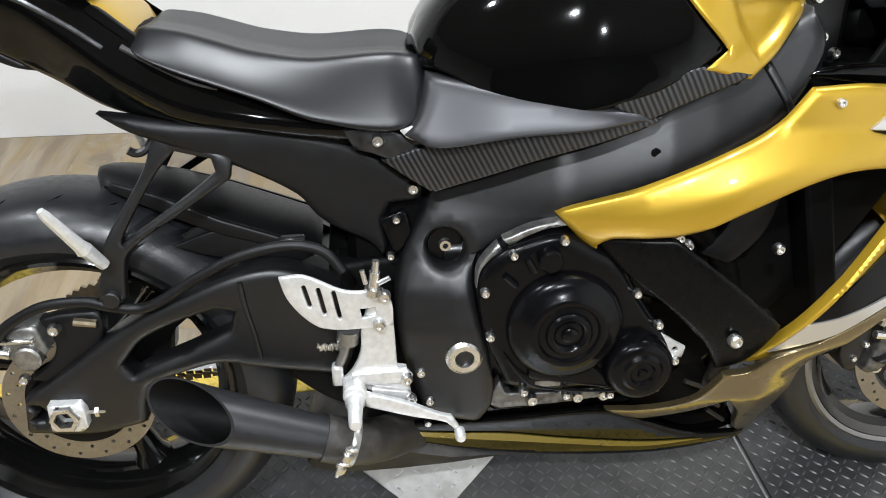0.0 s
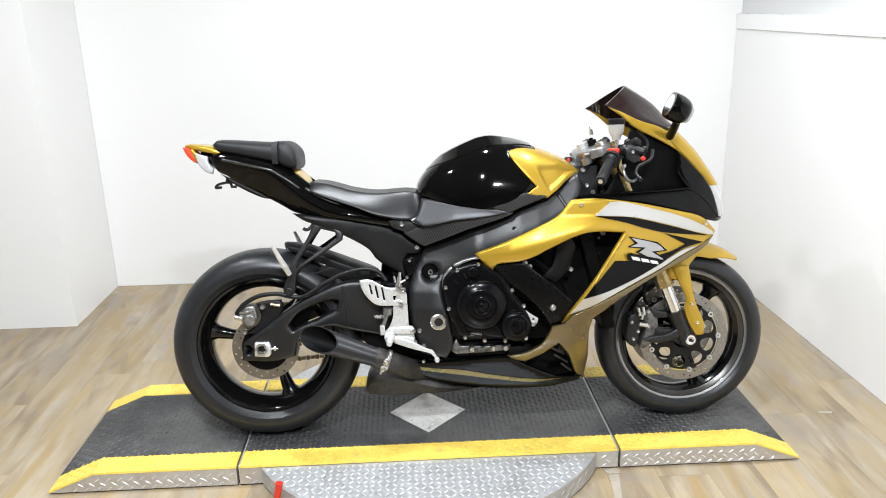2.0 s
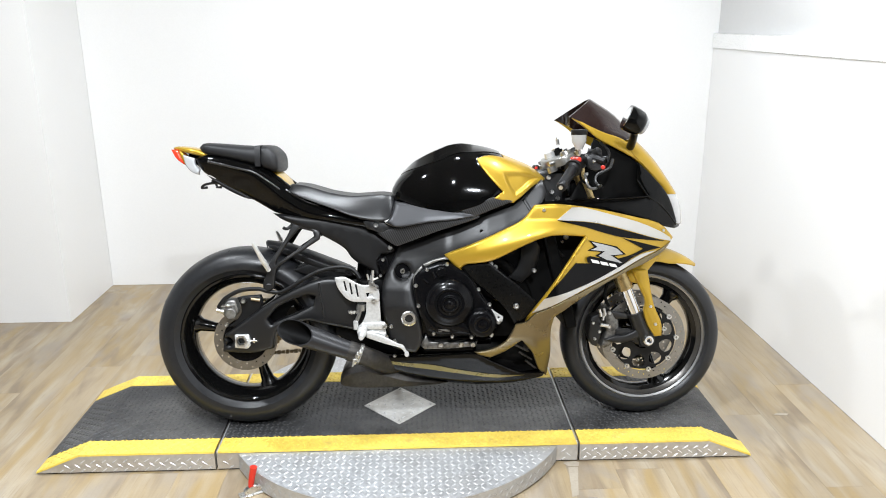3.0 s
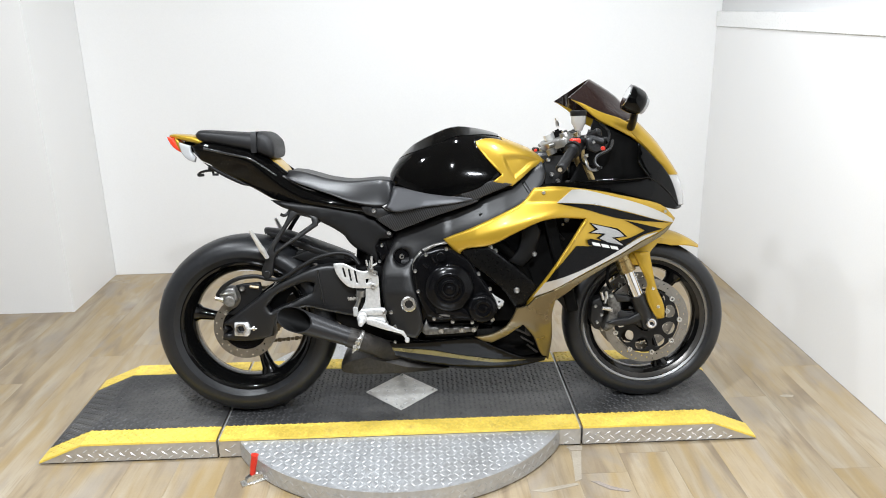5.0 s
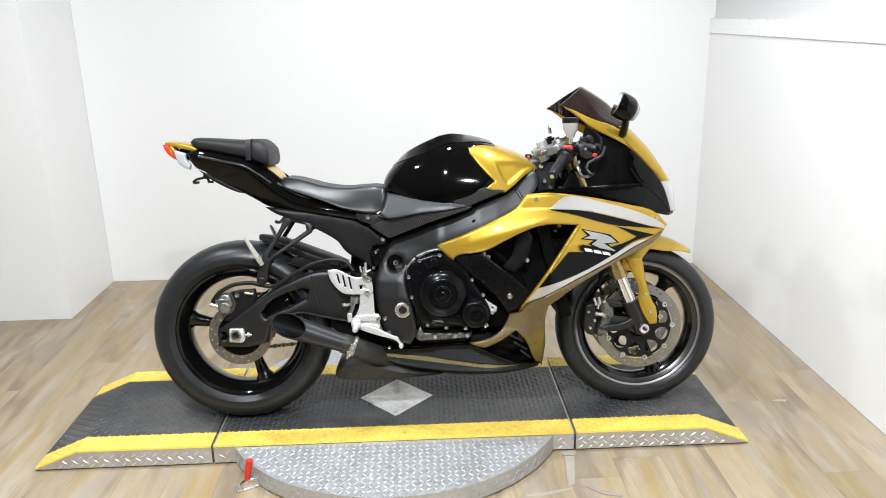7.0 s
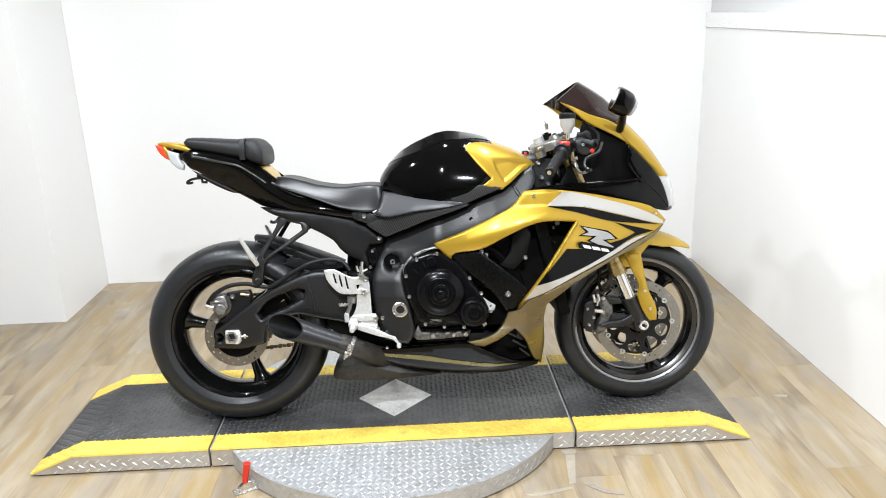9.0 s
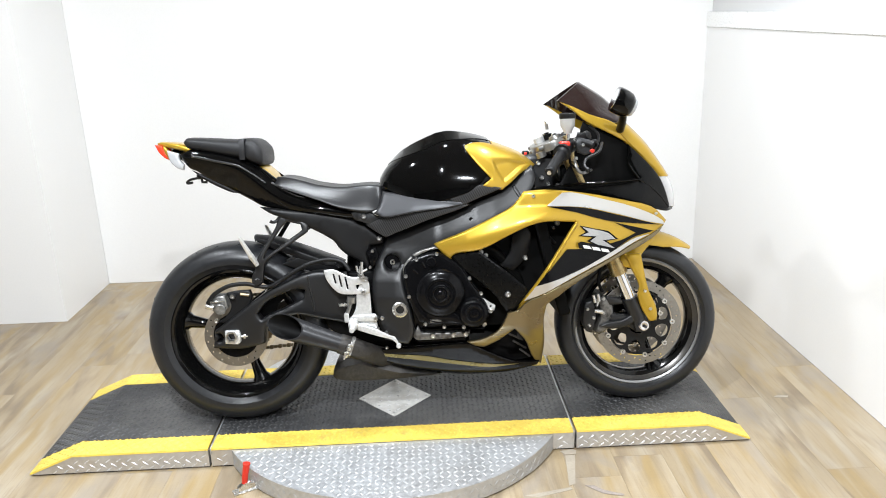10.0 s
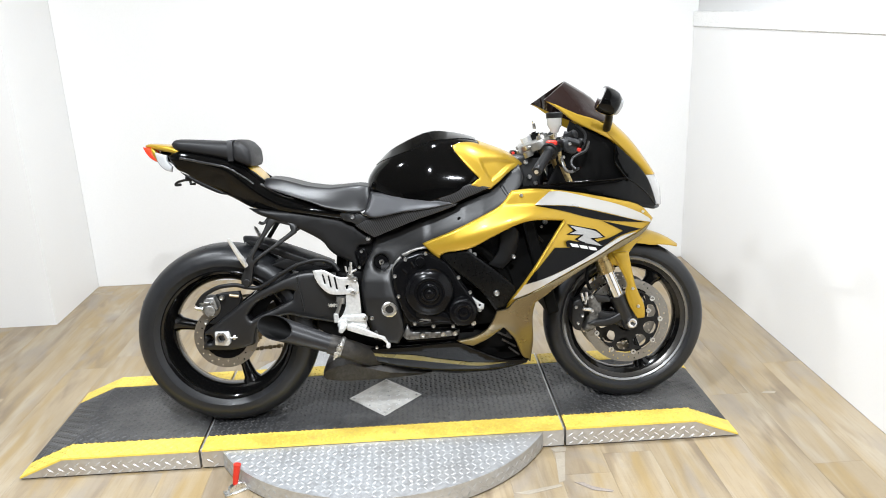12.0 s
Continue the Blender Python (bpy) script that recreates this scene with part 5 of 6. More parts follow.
can = part("silencer", rings([lo_, fo, fi], cap=False), EXHAUST, bike, "dark grey slash-cut exhaust silencer")
# inside split off in near-black, so the bore's shade sits in the colour
part("silencer_bore", rings([fi, [a.lerp(b, 0.5) * 1 for a, b in zip(fi, li)]], cap=False), DEEP_BLACK, can)
part("baffle", rings([[a.lerp(b, 0.45) for a, b in zip(fi, li)], [a.lerp(b, 0.5) * 1 for a, b in zip(fi, li)]]), DEEP_BLACK, can)
part("link_pipe", tube(spline([(-0.335, -0.200, 0.302), (-0.30, -0.195, 0.288), (-0.26, -0.165, 0.262), (-0.21, -0.10, 0.225), (-0.15, -0.05, 0.21)], 5), 0.034, 20), PIPE, bike, "burnt steel link pipe")
CLAMP = Matrix.Translation((-0.296, -0.197, 0.288)) @ Vector((0.195, 0.005, -0.074)).to_track_quat("Y", "Z").to_matrix().to_4x4()
part("pipe_clamp", moved(lathe([(0.0300, -0.006), (0.0352, -0.006), (0.0362, -0.004), (0.0362, 0.004), (0.0352, 0.006), (0.0300, 0.006)], 28), CLAMP), BILLET_DULL, bike, "steel exhaust band clamp")
part("clamp_screw", cat(tube([(-0.296, -0.233, 0.304), (-0.320, -0.228, 0.254)], 0.0032, 8), tube([(-0.300, -0.234, 0.296), (-0.304, -0.233, 0.287)], 0.0080, 6), tube([(-0.311, -0.232, 0.273), (-0.315, -0.231, 0.264)], 0.0075, 6)), STEEL, bike)
part("clamp_lug", cat(box(-0.318, -0.300, -0.236, -0.222, 0.274, 0.281, 0.002), box(-0.304, -0.286, -0.236, -0.222, 0.298, 0.305, 0.002)), STEEL, bike)
part("collector_box", rings([[(x, y, z) for y, z in ((-w, a), (-w * 0.8, b), (w * 0.8, b), (w, a), (w * 0.85, c), (-w * 0.85, c))] for x, w, a, b, c in ((-0.376, 0.080, 0.158, 0.170, 0.146), (-0.366, 0.088, 0.172, 0.190, 0.140), (-0.33, 0.096, 0.190, 0.212, 0.135), (-0.28, 0.099, 0.198, 0.228, 0.133), (-0.22, 0.099, 0.180, 0.216, 0.133), (-0.14, 0.097, 0.158, 0.190, 0.134), (-0.04, 0.088, 0.147, 0.166, 0.137), (0.02, 0.07, 0.144, 0.15, 0.14))]), PIPE, bike, "dark burnt exhaust collector box")

# ---- rear sets ----
SLOT = lambda x, z, h: [(x - 0.0062, z + h - 0.002), (x - 0.0042, z + h), (x - 0.0018, z + h), (x - 0.0004, z + h - 0.002), (x + 0.0062, z - h + 0.002), (x + 0.0042, z - h), (x + 0.0018, z - h), (x + 0.0004, z - h + 0.002)]
sets = part("heel_guard", shell([(-0.377, 0.547), (-0.344, 0.548), (-0.289, 0.521), (-0.240, 0.521), (-0.228, 0.498), (-0.227, 0.464), (-0.266, 0.461), (-0.323, 0.465), (-0.349, 0.485), (-0.369, 0.516)], 0.172, 0.006, 0.002, -1, 0.012, [SLOT(-0.342, 0.517, 0.017), SLOT(-0.323, 0.508, 0.021), SLOT(-0.303, 0.501, 0.022), [(-0.272, 0.492), (-0.252, 0.494), (-0.250, 0.482), (-0.270, 0.478)]]), BILLET, bike, "bare alloy heel guard with three slots")
part("rearset_bracket", shell([(-0.253, 0.511), (-0.240, 0.508), (-0.229, 0.486), (-0.224, 0.391), (-0.211, 0.388), (-0.205, 0.339), (-0.202, 0.328), (-0.218, 0.327), (-0.271, 0.355), (-0.303, 0.359), (-0.304, 0.373), (-0.289, 0.387), (-0.275, 0.420), (-0.272, 0.459)], 0.166, 0.010, 0.003, -1, 0.012), BILLET, bike, "bare alloy footrest bracket")
part("rearset_arm", shell([(-0.289, 0.388), (-0.212, 0.390), (-0.203, 0.378), (-0.214, 0.368), (-0.262, 0.366), (-0.290, 0.372)], 0.174, 0.008, 0.003, -1, 0.012), BILLET, bike)
part("rearset_arm", shell([(-0.262, 0.362), (-0.210, 0.352), (-0.200, 0.338), (-0.206, 0.327), (-0.222, 0.332), (-0.262, 0.348)], 0.174, 0.008, 0.003, -1, 0.012), BILLET, bike)
part("brake_pedal", shell([(-0.273, 0.366), (-0.260, 0.361), (-0.213, 0.343), (-0.165, 0.318), (-0.149, 0.313), (-0.138, 0.293), (-0.144, 0.287), (-0.157, 0.302), (-0.208, 0.318), (-0.250, 0.333), (-0.274, 0.342)], 0.190, 0.008, 0.003, -1, 0.012), BILLET, bike, "bare alloy rear brake pedal")
part("pedal_tip", lathe([(0.0001, -0.205), (0.006, -0.205), (0.008, -0.202), (0.008, -0.184), (0.0001, -0.190)], 16, (-0.137, 0, 0.283)), BILLET, bike)
part("footpeg", lathe([(0.0001, -0.250), (0.007, -0.250), (0.009, -0.247), (0.011, -0.205), (0.014, -0.200), (0.014, -0.168), (0.0001, -0.168)], 18, (-0.287, 0, 0.356)), BILLET, bike, "knurled alloy rider footpeg")
part("pivot_collar", disc(-0.287, -0.192, 0.362, 0.017, 0.03), BILLET, bike)
part("brake_cylinder", tube([(-0.290, -0.152, 0.450), (-0.2905, -0.152, 0.445), (-0.293, -0.152, 0.43), (-0.294, -0.152, 0.428), (-0.300, -0.154, 0.41), (-0.311, -0.155, 0.385)], lambda t: 0.016 if t < 0.45 else 0.007, 14), BILLET_DULL, bike)
part("clevis", box(-0.318, -0.302, -0.165, -0.145, 0.362, 0.395, 0.003), BILLET, bike)
part("return_spring", tube([(-0.335 + 0.035 * t, -0.15, 0.422 + 0.006 * math.sin(t * 40)) for t in np.linspace(0, 1, 30)], 0.0025, 6), STEEL, bike)
part("hose_fitting", cat(tube([(-0.253, -0.185, 0.522), (-0.252, -0.185, 0.532)], 0.012, 6), tube([(-0.252, -0.185, 0.532), (-0.249, -0.185, 0.556)], 0.0075, 10), tube([(-0.249, -0.185, 0.552), (-0.247, -0.185, 0.572)], 0.0050, 8), tube([(-0.262, -0.188, 0.540), (-0.266, -0.188, 0.560)], 0.0035, 8), tube([(-0.246, -0.19, 0.540), (-0.230, -0.19, 0.548)], 0.0035, 8)), STEEL, bike, "bare steel hose fitting")
for x, z in ((-0.238, 0.512), (-0.247, 0.468), (-0.212, 0.375), (-0.207, 0.338)):
    part("bracket_screw", bolt(x, -0.174, z, 0.009, 0.008), STEEL, bike)

# ---- fairing ----
fx = smooth([-0.35, -0.02, 0.10, 0.22, 0.36, 0.5, 0.65, 0.78, 0.88, 0.96], [0.10, 0.160, 0.192, 0.222, 0.234, 0.222, 0.190, 0.140, 0.085, 0.04])
fz = smooth([0.08, 0.2, 0.35, 0.5, 0.75, 0.9, 1.0, 1.15], [0.35, 0.52, 0.82, 1.0, 1.0, 0.93, 0.8, 0.55])
bulge = lambda x, z: 0.046 * np.exp(-(((x - 0.24) / 0.26) ** 2)) * np.clip((0.74 - z) / 0.12, 0, 1) * np.clip((z - 0.17) / 0.17, 0, 1) * np.clip((x + 0.06) / 0.16, 0, 1)
FW = lambda x, z: fx(x) * fz(z) + bulge(x, z)
crest = smooth([-0.10, 0.0, 0.10, 0.20, 0.30, 0.42, 0.60, 0.8], [0.575, 0.600, 0.632, 0.667, 0.698, 0.718, 0.714, 0.690])
fold = lambda d: np.clip(d, -0.1, 0.1) + np.sqrt(np.clip(d, -0.1, 0.1) ** 2 + 0.0007)
FWC = lambda x, z: FW(x, z) + 0.014 * np.exp(-np.sqrt((z - crest(x)) ** 2 + 0.0002) / 0.034) * np.clip((0.62 - x) / 0.3, 0, 1) - 0.13 * fold(crest(x) - z) * np.clip((0.36 - x) / 0.14, 0, 1)
FAIR = [(-0.006, 0.620), (0.013, 0.629), (0.090, 0.661), (0.191, 0.708), (0.255, 0.742), (0.293, 0.788), (0.359, 0.791), (0.438, 0.783), (0.520, 0.769), (0.637, 0.742), (0.738, 0.713), (0.792, 0.664), (0.764, 0.630), (0.679, 0.590), (0.609, 0.564), (0.508, 0.517), (0.431, 0.475), (0.345, 0.424), (0.262, 0.397), (0.274, 0.424), (0.350, 0.524), (0.419, 0.624), (0.462, 0.681), (0.363, 0.688), (0.302, 0.676), (0.217, 0.638), (0.146, 0.603), (0.067, 0.588), (0.051, 0.575), (0.056, 0.551), (0.024, 0.586)]
both("side_fairing", lambda s: shell(FAIR, FWC, 0.012, 0.008, s, 0.007), YELLOW, "pearl yellow side fairing with black and silver graphics")
BRONZE = [(0.262, 0.401), (0.288, 0.428), (0.338, 0.450), (0.424, 0.491), (0.502, 0.525), (0.580, 0.558), (0.659, 0.597), (0.719, 0.619), (0.778, 0.650), (0.752, 0.622), (0.679, 0.584), (0.609, 0.558), (0.508, 0.511), (0.431, 0.469), (0.357, 0.415), (0.351, 0.352), (0.360, 0.265), (0.356, 0.172), (0.325, 0.203), (0.290, 0.282), (0.252, 0.332), (0.203, 0.286), (0.153, 0.253), (0.121, 0.260), (0.096, 0.274), (0.148, 0.288), (0.191, 0.318), (0.216, 0.358), (0.229, 0.392)]
ridge_x = smooth([0.15, 0.25, 0.32, 0.40, 0.50, 0.65], [0.335, 0.318, 0.300, 0.292, 0.300, 0.33])
BRW = lambda x, z: FW(x, z) - 0.32 * np.clip(x - ridge_x(z), 0, 0.09) * np.clip((0.44 - z) / 0.06, 0, 1)
both("lower_fairing", lambda s: shell(BRONZE, BRW, 0.014, 0.003, s, 0.010, lift=0.006), BRONZE_M, "dark bronze lower fairing")
decals = [("stripe", [(0.365, 0.739), (0.415, 0.779), (0.454, 0.778), (0.554, 0.752), (0.652, 0.723), (0.736, 0.688), (0.775, 0.665), (0.780, 0.652), (0.708, 0.669), (0.601, 0.701), (0.486, 0.729)], SILVER, 0.004),
          ("stripe", [(0.368, 0.737), (0.486, 0.727), (0.601, 0.698), (0.708, 0.667), (0.762, 0.652), (0.648, 0.667), (0.583, 0.677), (0.518, 0.695), (0.457, 0.715)], ENGINE_BLACK, 0.004),
          ("graphic", [(0.319, 0.482), (0.424, 0.597), (0.496, 0.594), (0.611, 0.611), (0.671, 0.632), (0.594, 0.672), (0.738, 0.633), (0.655, 0.616), (0.573, 0.573), (0.491, 0.536), (0.413, 0.508), (0.336, 0.482)], ENGINE_BLACK, 0.004),
          ("stripe", [(0.281, 0.430), (0.319, 0.481), (0.413, 0.507), (0.492, 0.536), (0.573, 0.573), (0.661, 0.614), (0.719, 0.624), (0.659, 0.601), (0.580, 0.562), (0.502, 0.529), (0.424, 0.495), (0.338, 0.454)], SILVER, 0.007),
          ("emblem", [(0.478, 0.666), (0.566, 0.641), (0.593, 0.619), (0.547, 0.618), (0.590, 0.590), (0.562, 0.589), (0.504, 0.618), (0.527, 0.632), (0.476, 0.639), (0.501, 0.647)], EMBLEM, 0.007),
          ("emblem_shadow", [(0.471, 0.670), (0.570, 0.646), (0.604, 0.617), (0.563, 0.614), (0.602, 0.584), (0.557, 0.584), (0.494, 0.619), (0.515, 0.630), (0.466, 0.637), (0.491, 0.648)], ENGINE_BLACK, 0.0045),
          ("emblem_bar", [(0.461, 0.614), (0.473, 0.619), (0.577, 0.592), (0.587, 0.580), (0.573, 0.574), (0.465, 0.598)], ENGINE_BLACK, 0.009)]
for k in range(3):
    x, z = 0.492 + 0.032 * k, 0.6000 - 0.0080 * k
    decals.append(("emblem_mark", [(x - 0.0165, z + 0.0085), (x + 0.0100, z + 0.0025), (x + 0.0160, z - 0.0085), (x - 0.0105, z - 0.0030)], WHITE_DECAL, 0.0105))
for name, ctrl, material, up in decals:
    both(name, lambda s: shell(ctrl, FWC, 0.005, 0.0, s, 0.012, lift=up, corner=25), material)
both("fairing_edge", lambda s: shell([(0.262, 0.409), (0.348, 0.527), (0.417, 0.626), (0.460, 0.685), (0.468, 0.679), (0.425, 0.624), (0.356, 0.525), (0.273, 0.418)], FWC, 0.02, 0.004, s, 0.01, lift=0.006), YELLOW)
both("inner_panel", lambda s: shell([(0.046, 0.584), (0.144, 0.596), (0.223, 0.535), (0.294, 0.471), (0.262, 0.408), (0.226, 0.388), (0.195, 0.442), (0.149, 0.490), (0.083, 0.542)], lambda x, z: FW(x, z) - 0.014, 0.008, 0.006, s, 0.016), INNER_BLACK, "black inner fairing panel")
part("panel_bolt", bolt(0.228, -0.259, 0.456, 0.010, 0.007), STEEL, bike)
part("fairing_screw", bolt(0.322, -0.238, 0.772, 0.006, 0.004), STEEL, bike)
part("fairing_screw", bolt(0.745, -0.166, 0.692, 0.005, 0.004), STEEL, bike)
BELLY = [(-0.234, 0.255), (-0.158, 0.258), (-0.060, 0.259), (0.099, 0.268), (0.158, 0.240), (0.253, 0.196), (0.310, 0.190), (0.349, 0.190), (0.340, 0.172), (0.240, 0.152), (0.111, 0.150), (-0.031, 0.166), (-0.158, 0.195), (-0.221, 0.225)]
belly_w = lambda x, z: 0.118 + 0.018 * np.clip((x + 0.2) / 0.4, 0, 1) + 0.28 * (z - 0.21)
both("belly_pan", lambda s: shell(BELLY, belly_w, 0.012, 0.008, s, 0.014), BLACK, "gloss black belly pan with a bronze stripe")
part("belly_floor", rings([[(x, y, z) for y, z in ((-w, z0 + 0.02), (-w * 0.7, z0), (w * 0.7, z0), (w, z0 + 0.02), (w * 0.7, z0 + 0.03), (-w * 0.7, z0 + 0.03))] for x, w, z0 in ((-0.2, 0.10, 0.19), (-0.03, 0.105, 0.148), (0.11, 0.11, 0.135), (0.24, 0.11, 0.138), (0.345, 0.10, 0.165))]), BLACK, bike)
both("belly_stripe", lambda s: shell([(-0.214, 0.243), (-0.150, 0.235), (-0.051, 0.225), (0.039, 0.206), (0.170, 0.186), (0.275, 0.182), (0.170, 0.174), (0.040, 0.192), (-0.077, 0.211), (-0.190, 0.230)], belly_w, 0.004, 0.0, s, 0.02, lift=0.0025, corner=25), DARK_GOLD, "dull dark gold stripe")
# near-black sheets put in as the shade of the fairing vents
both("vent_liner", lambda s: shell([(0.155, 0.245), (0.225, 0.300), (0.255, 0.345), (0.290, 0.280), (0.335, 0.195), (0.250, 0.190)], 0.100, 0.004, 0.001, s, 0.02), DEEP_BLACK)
for sy in (-1, 1):
    for k in range(3):
        part("vent_slat", tube([(0.236 + 0.022 * k, sy * 0.118, 0.292 - 0.030 * k), (0.292 + 0.012 * k, sy * 0.112, 0.262 - 0.030 * k)], 0.004, 6), PIPE, bike)
part("fairing_floor", box(0.10, 0.33, -0.10, 0.10, 0.20, 0.25, 0.01), DEEP_BLACK, bike)
part("belly_screw", bolt(-0.230 + 0.05, -0.135, 0.262, 0.006, 0.005), STEEL, bike)

# ---- cowl, screen, headlight ----
def arch(sections, q=0.75, n=25):
    """A surface over the front: each row gives the edge (x, half width, z) and the middle (x, z)."""
    R = []
    for (xe, w, ze), (xc, zc) in sections:
        row = []
        for i in range(n):
            a = -math.pi / 2 + math.pi * i / (n - 1)
            k = max(0.0, math.cos(a)) ** q
            row.append((xe + (xc - xe) * k, w * math.sin(a), ze + (zc - ze) * k))
        R.append(row)
    return R


def arch_skin(sections, th=0.004, q=0.75, sub=4):
    flat = [np.array([*e, *c]) for e, c in sections]
    fine = [((p[0], p[1], p[2]), (p[3], p[4])) for p in spline(flat, sub)]
    q0, q1 = q if isinstance(q, tuple) else (q, q)
    outer = [arch([row], q0 + (q1 - q0) * k / (len(fine) - 1))[0] for k, row in enumerate(fine)]
    inner = [[(x - th, y * (1 - th / 0.14), z - th * 0.5) for x, y, z in row] for row in outer]
    a, b = rings(outer, closed_ring=False), rings(inner, closed_ring=False)
    V, F = cat(a, b)
    m, n, k = len(outer), len(outer[0]), len(a[0])
    rim = [i for i in range(n)] + [i * n + n - 1 for i in range(1, m)] + [(m - 1) * n + i for i in range(n - 2, -1, -1)] + [i * n for i in range(m - 2, 0, -1)]
    F += [(rim[i], rim[(i + 1) % len(rim)], rim[(i + 1) % len(rim)] + k, rim[i] + k) for i in range(len(rim))]
    return V, F


part("windscreen", arch_skin([((0.424, 0.140, 1.078), (0.521, 1.146)), ((0.52, 0.140, 1.033), (0.610, 1.086)), ((0.607, 0.135, 0.998), (0.672, 1.012))], 0.004, (2.6, 0.75)), SMOKE, bike, "dark smoked windscreen")
part("nose_cowl", arch_skin([((0.607, 0.142, 0.990), (0.670, 1.004)), ((0.666, 0.148, 0.926), (0.737, 0.936)), ((0.728, 0.138, 0.864), (0.790, 0.862)), ((0.772, 0.122, 0.814), (0.824, 0.811))], 0.006, 0.7), YELLOW, bike, "pearl yellow nose cowl")
part("headlight", arch_skin([((0.770, 0.119, 0.814), (0.822, 0.811)), ((0.782, 0.110, 0.775), (0.846, 0.762)), ((0.796, 0.096, 0.712), (0.852, 0.702))], 0.006, 0.7), LENS, bike, "clear headlight lens")
both("cowl_band", lambda s: shell([(0.424, 1.077), (0.465, 1.060), (0.531, 1.028), (0.607, 1.000), (0.650, 0.962), (0.656, 0.930), (0.605, 0.958), (0.550, 0.986), (0.515, 1.006), (0.473, 1.042)], lambda x, z: 0.143 + 0.10 * (1.05 - z) - 0.16 * np.clip(x - 0.58, 0, 1), 0.008, 0.004, s, 0.012), YELLOW, "pearl yellow screen surround")
both("cowl_side", lambda s: shell([(0.656, 0.928), (0.718, 0.866), (0.766, 0.810), (0.788, 0.767), (0.806, 0.716), (0.797, 0.697), (0.668, 0.732), (0.533, 0.762), (0.420, 0.772), (0.300, 0.788), (0.360, 0.797), (0.437, 0.799), (0.552, 0.800), (0.690, 0.806), (0.655, 0.860)], lambda x, z: np.minimum(FW(x, 0.75) - 0.004, 0.150 + 0.10 * (0.9 - z)), 0.010, 0.006, s, 0.012), BLACK, "gloss black cowl flank")
inner_w = lambda x, z: 0.128 - 0.1 * np.clip(x - 0.62, 0, 1)
# no panel here: near-black sheets added for the shaded void in the cowl
part("cowl_inner", shell([(0.510, 1.006), (0.550, 0.982), (0.605, 0.955), (0.658, 0.925), (0.738, 0.799), (0.552, 0.790), (0.420, 0.785), (0.440, 0.82), (0.475, 0.889)], inner_w, 0.008, 0.004, -1, 0.02), DEEP_BLACK, bike)
part("cowl_inner", shell([(0.560, 0.965), (0.653, 0.925), (0.735, 0.799), (0.552, 0.790), (0.500, 0.800), (0.540, 0.88)], inner_w, 0.008, 0.004, 1, 0.02), DEEP_BLACK, bike)
flank_w = lambda x, z: min(float(FW(x, 0.75)) - 0.004, 0.150 + 0.10 * (0.9 - z)) - 0.002
for s in (-1, 1):
    for name, line in (("cowl_lip", [(0.437, 0.799), (0.552, 0.801), (0.630, 0.804), (0.692, 0.808)]), ("cowl_crease", [(0.692, 0.807), (0.730, 0.782), (0.768, 0.748), (0.800, 0.708)]), ("cowl_lip", [(0.655, 0.862), (0.672, 0.834), (0.692, 0.808)])):
        part(name, tube(spline([(x, s * flank_w(x, z), z) for x, z in line], 6), 0.0042, 10), BLACK, bike)
    part("cowl_chin", tube(spline([(0.735, s * (flank_w(0.735, 0.715) - 0.002), 0.713), (0.790, s * (flank_w(0.79, 0.70) - 0.002), 0.700), (0.822, s * 0.085, 0.700)], 5), 0.005, 10), BLACK, bike)
part("dash", box(0.56, 0.66, -0.09, 0.09, 0.93, 0.985, 0.012), DEEP_BLACK, bike)
part("fairing_bracket", box(0.45, 0.70, -0.03, 0.03, 0.80, 0.86, 0.01), DEEP_BLACK, bike)
part("cockpit_floor", box(0.40, 0.70, -0.11, 0.11, 0.755, 0.79, 0.008), DEEP_BLACK, bike)

# ---- fork, fender, front brake ----
FA, FB = Vector((0.700, 0, 0.325)), Vector((0.446, 0, 0.945))
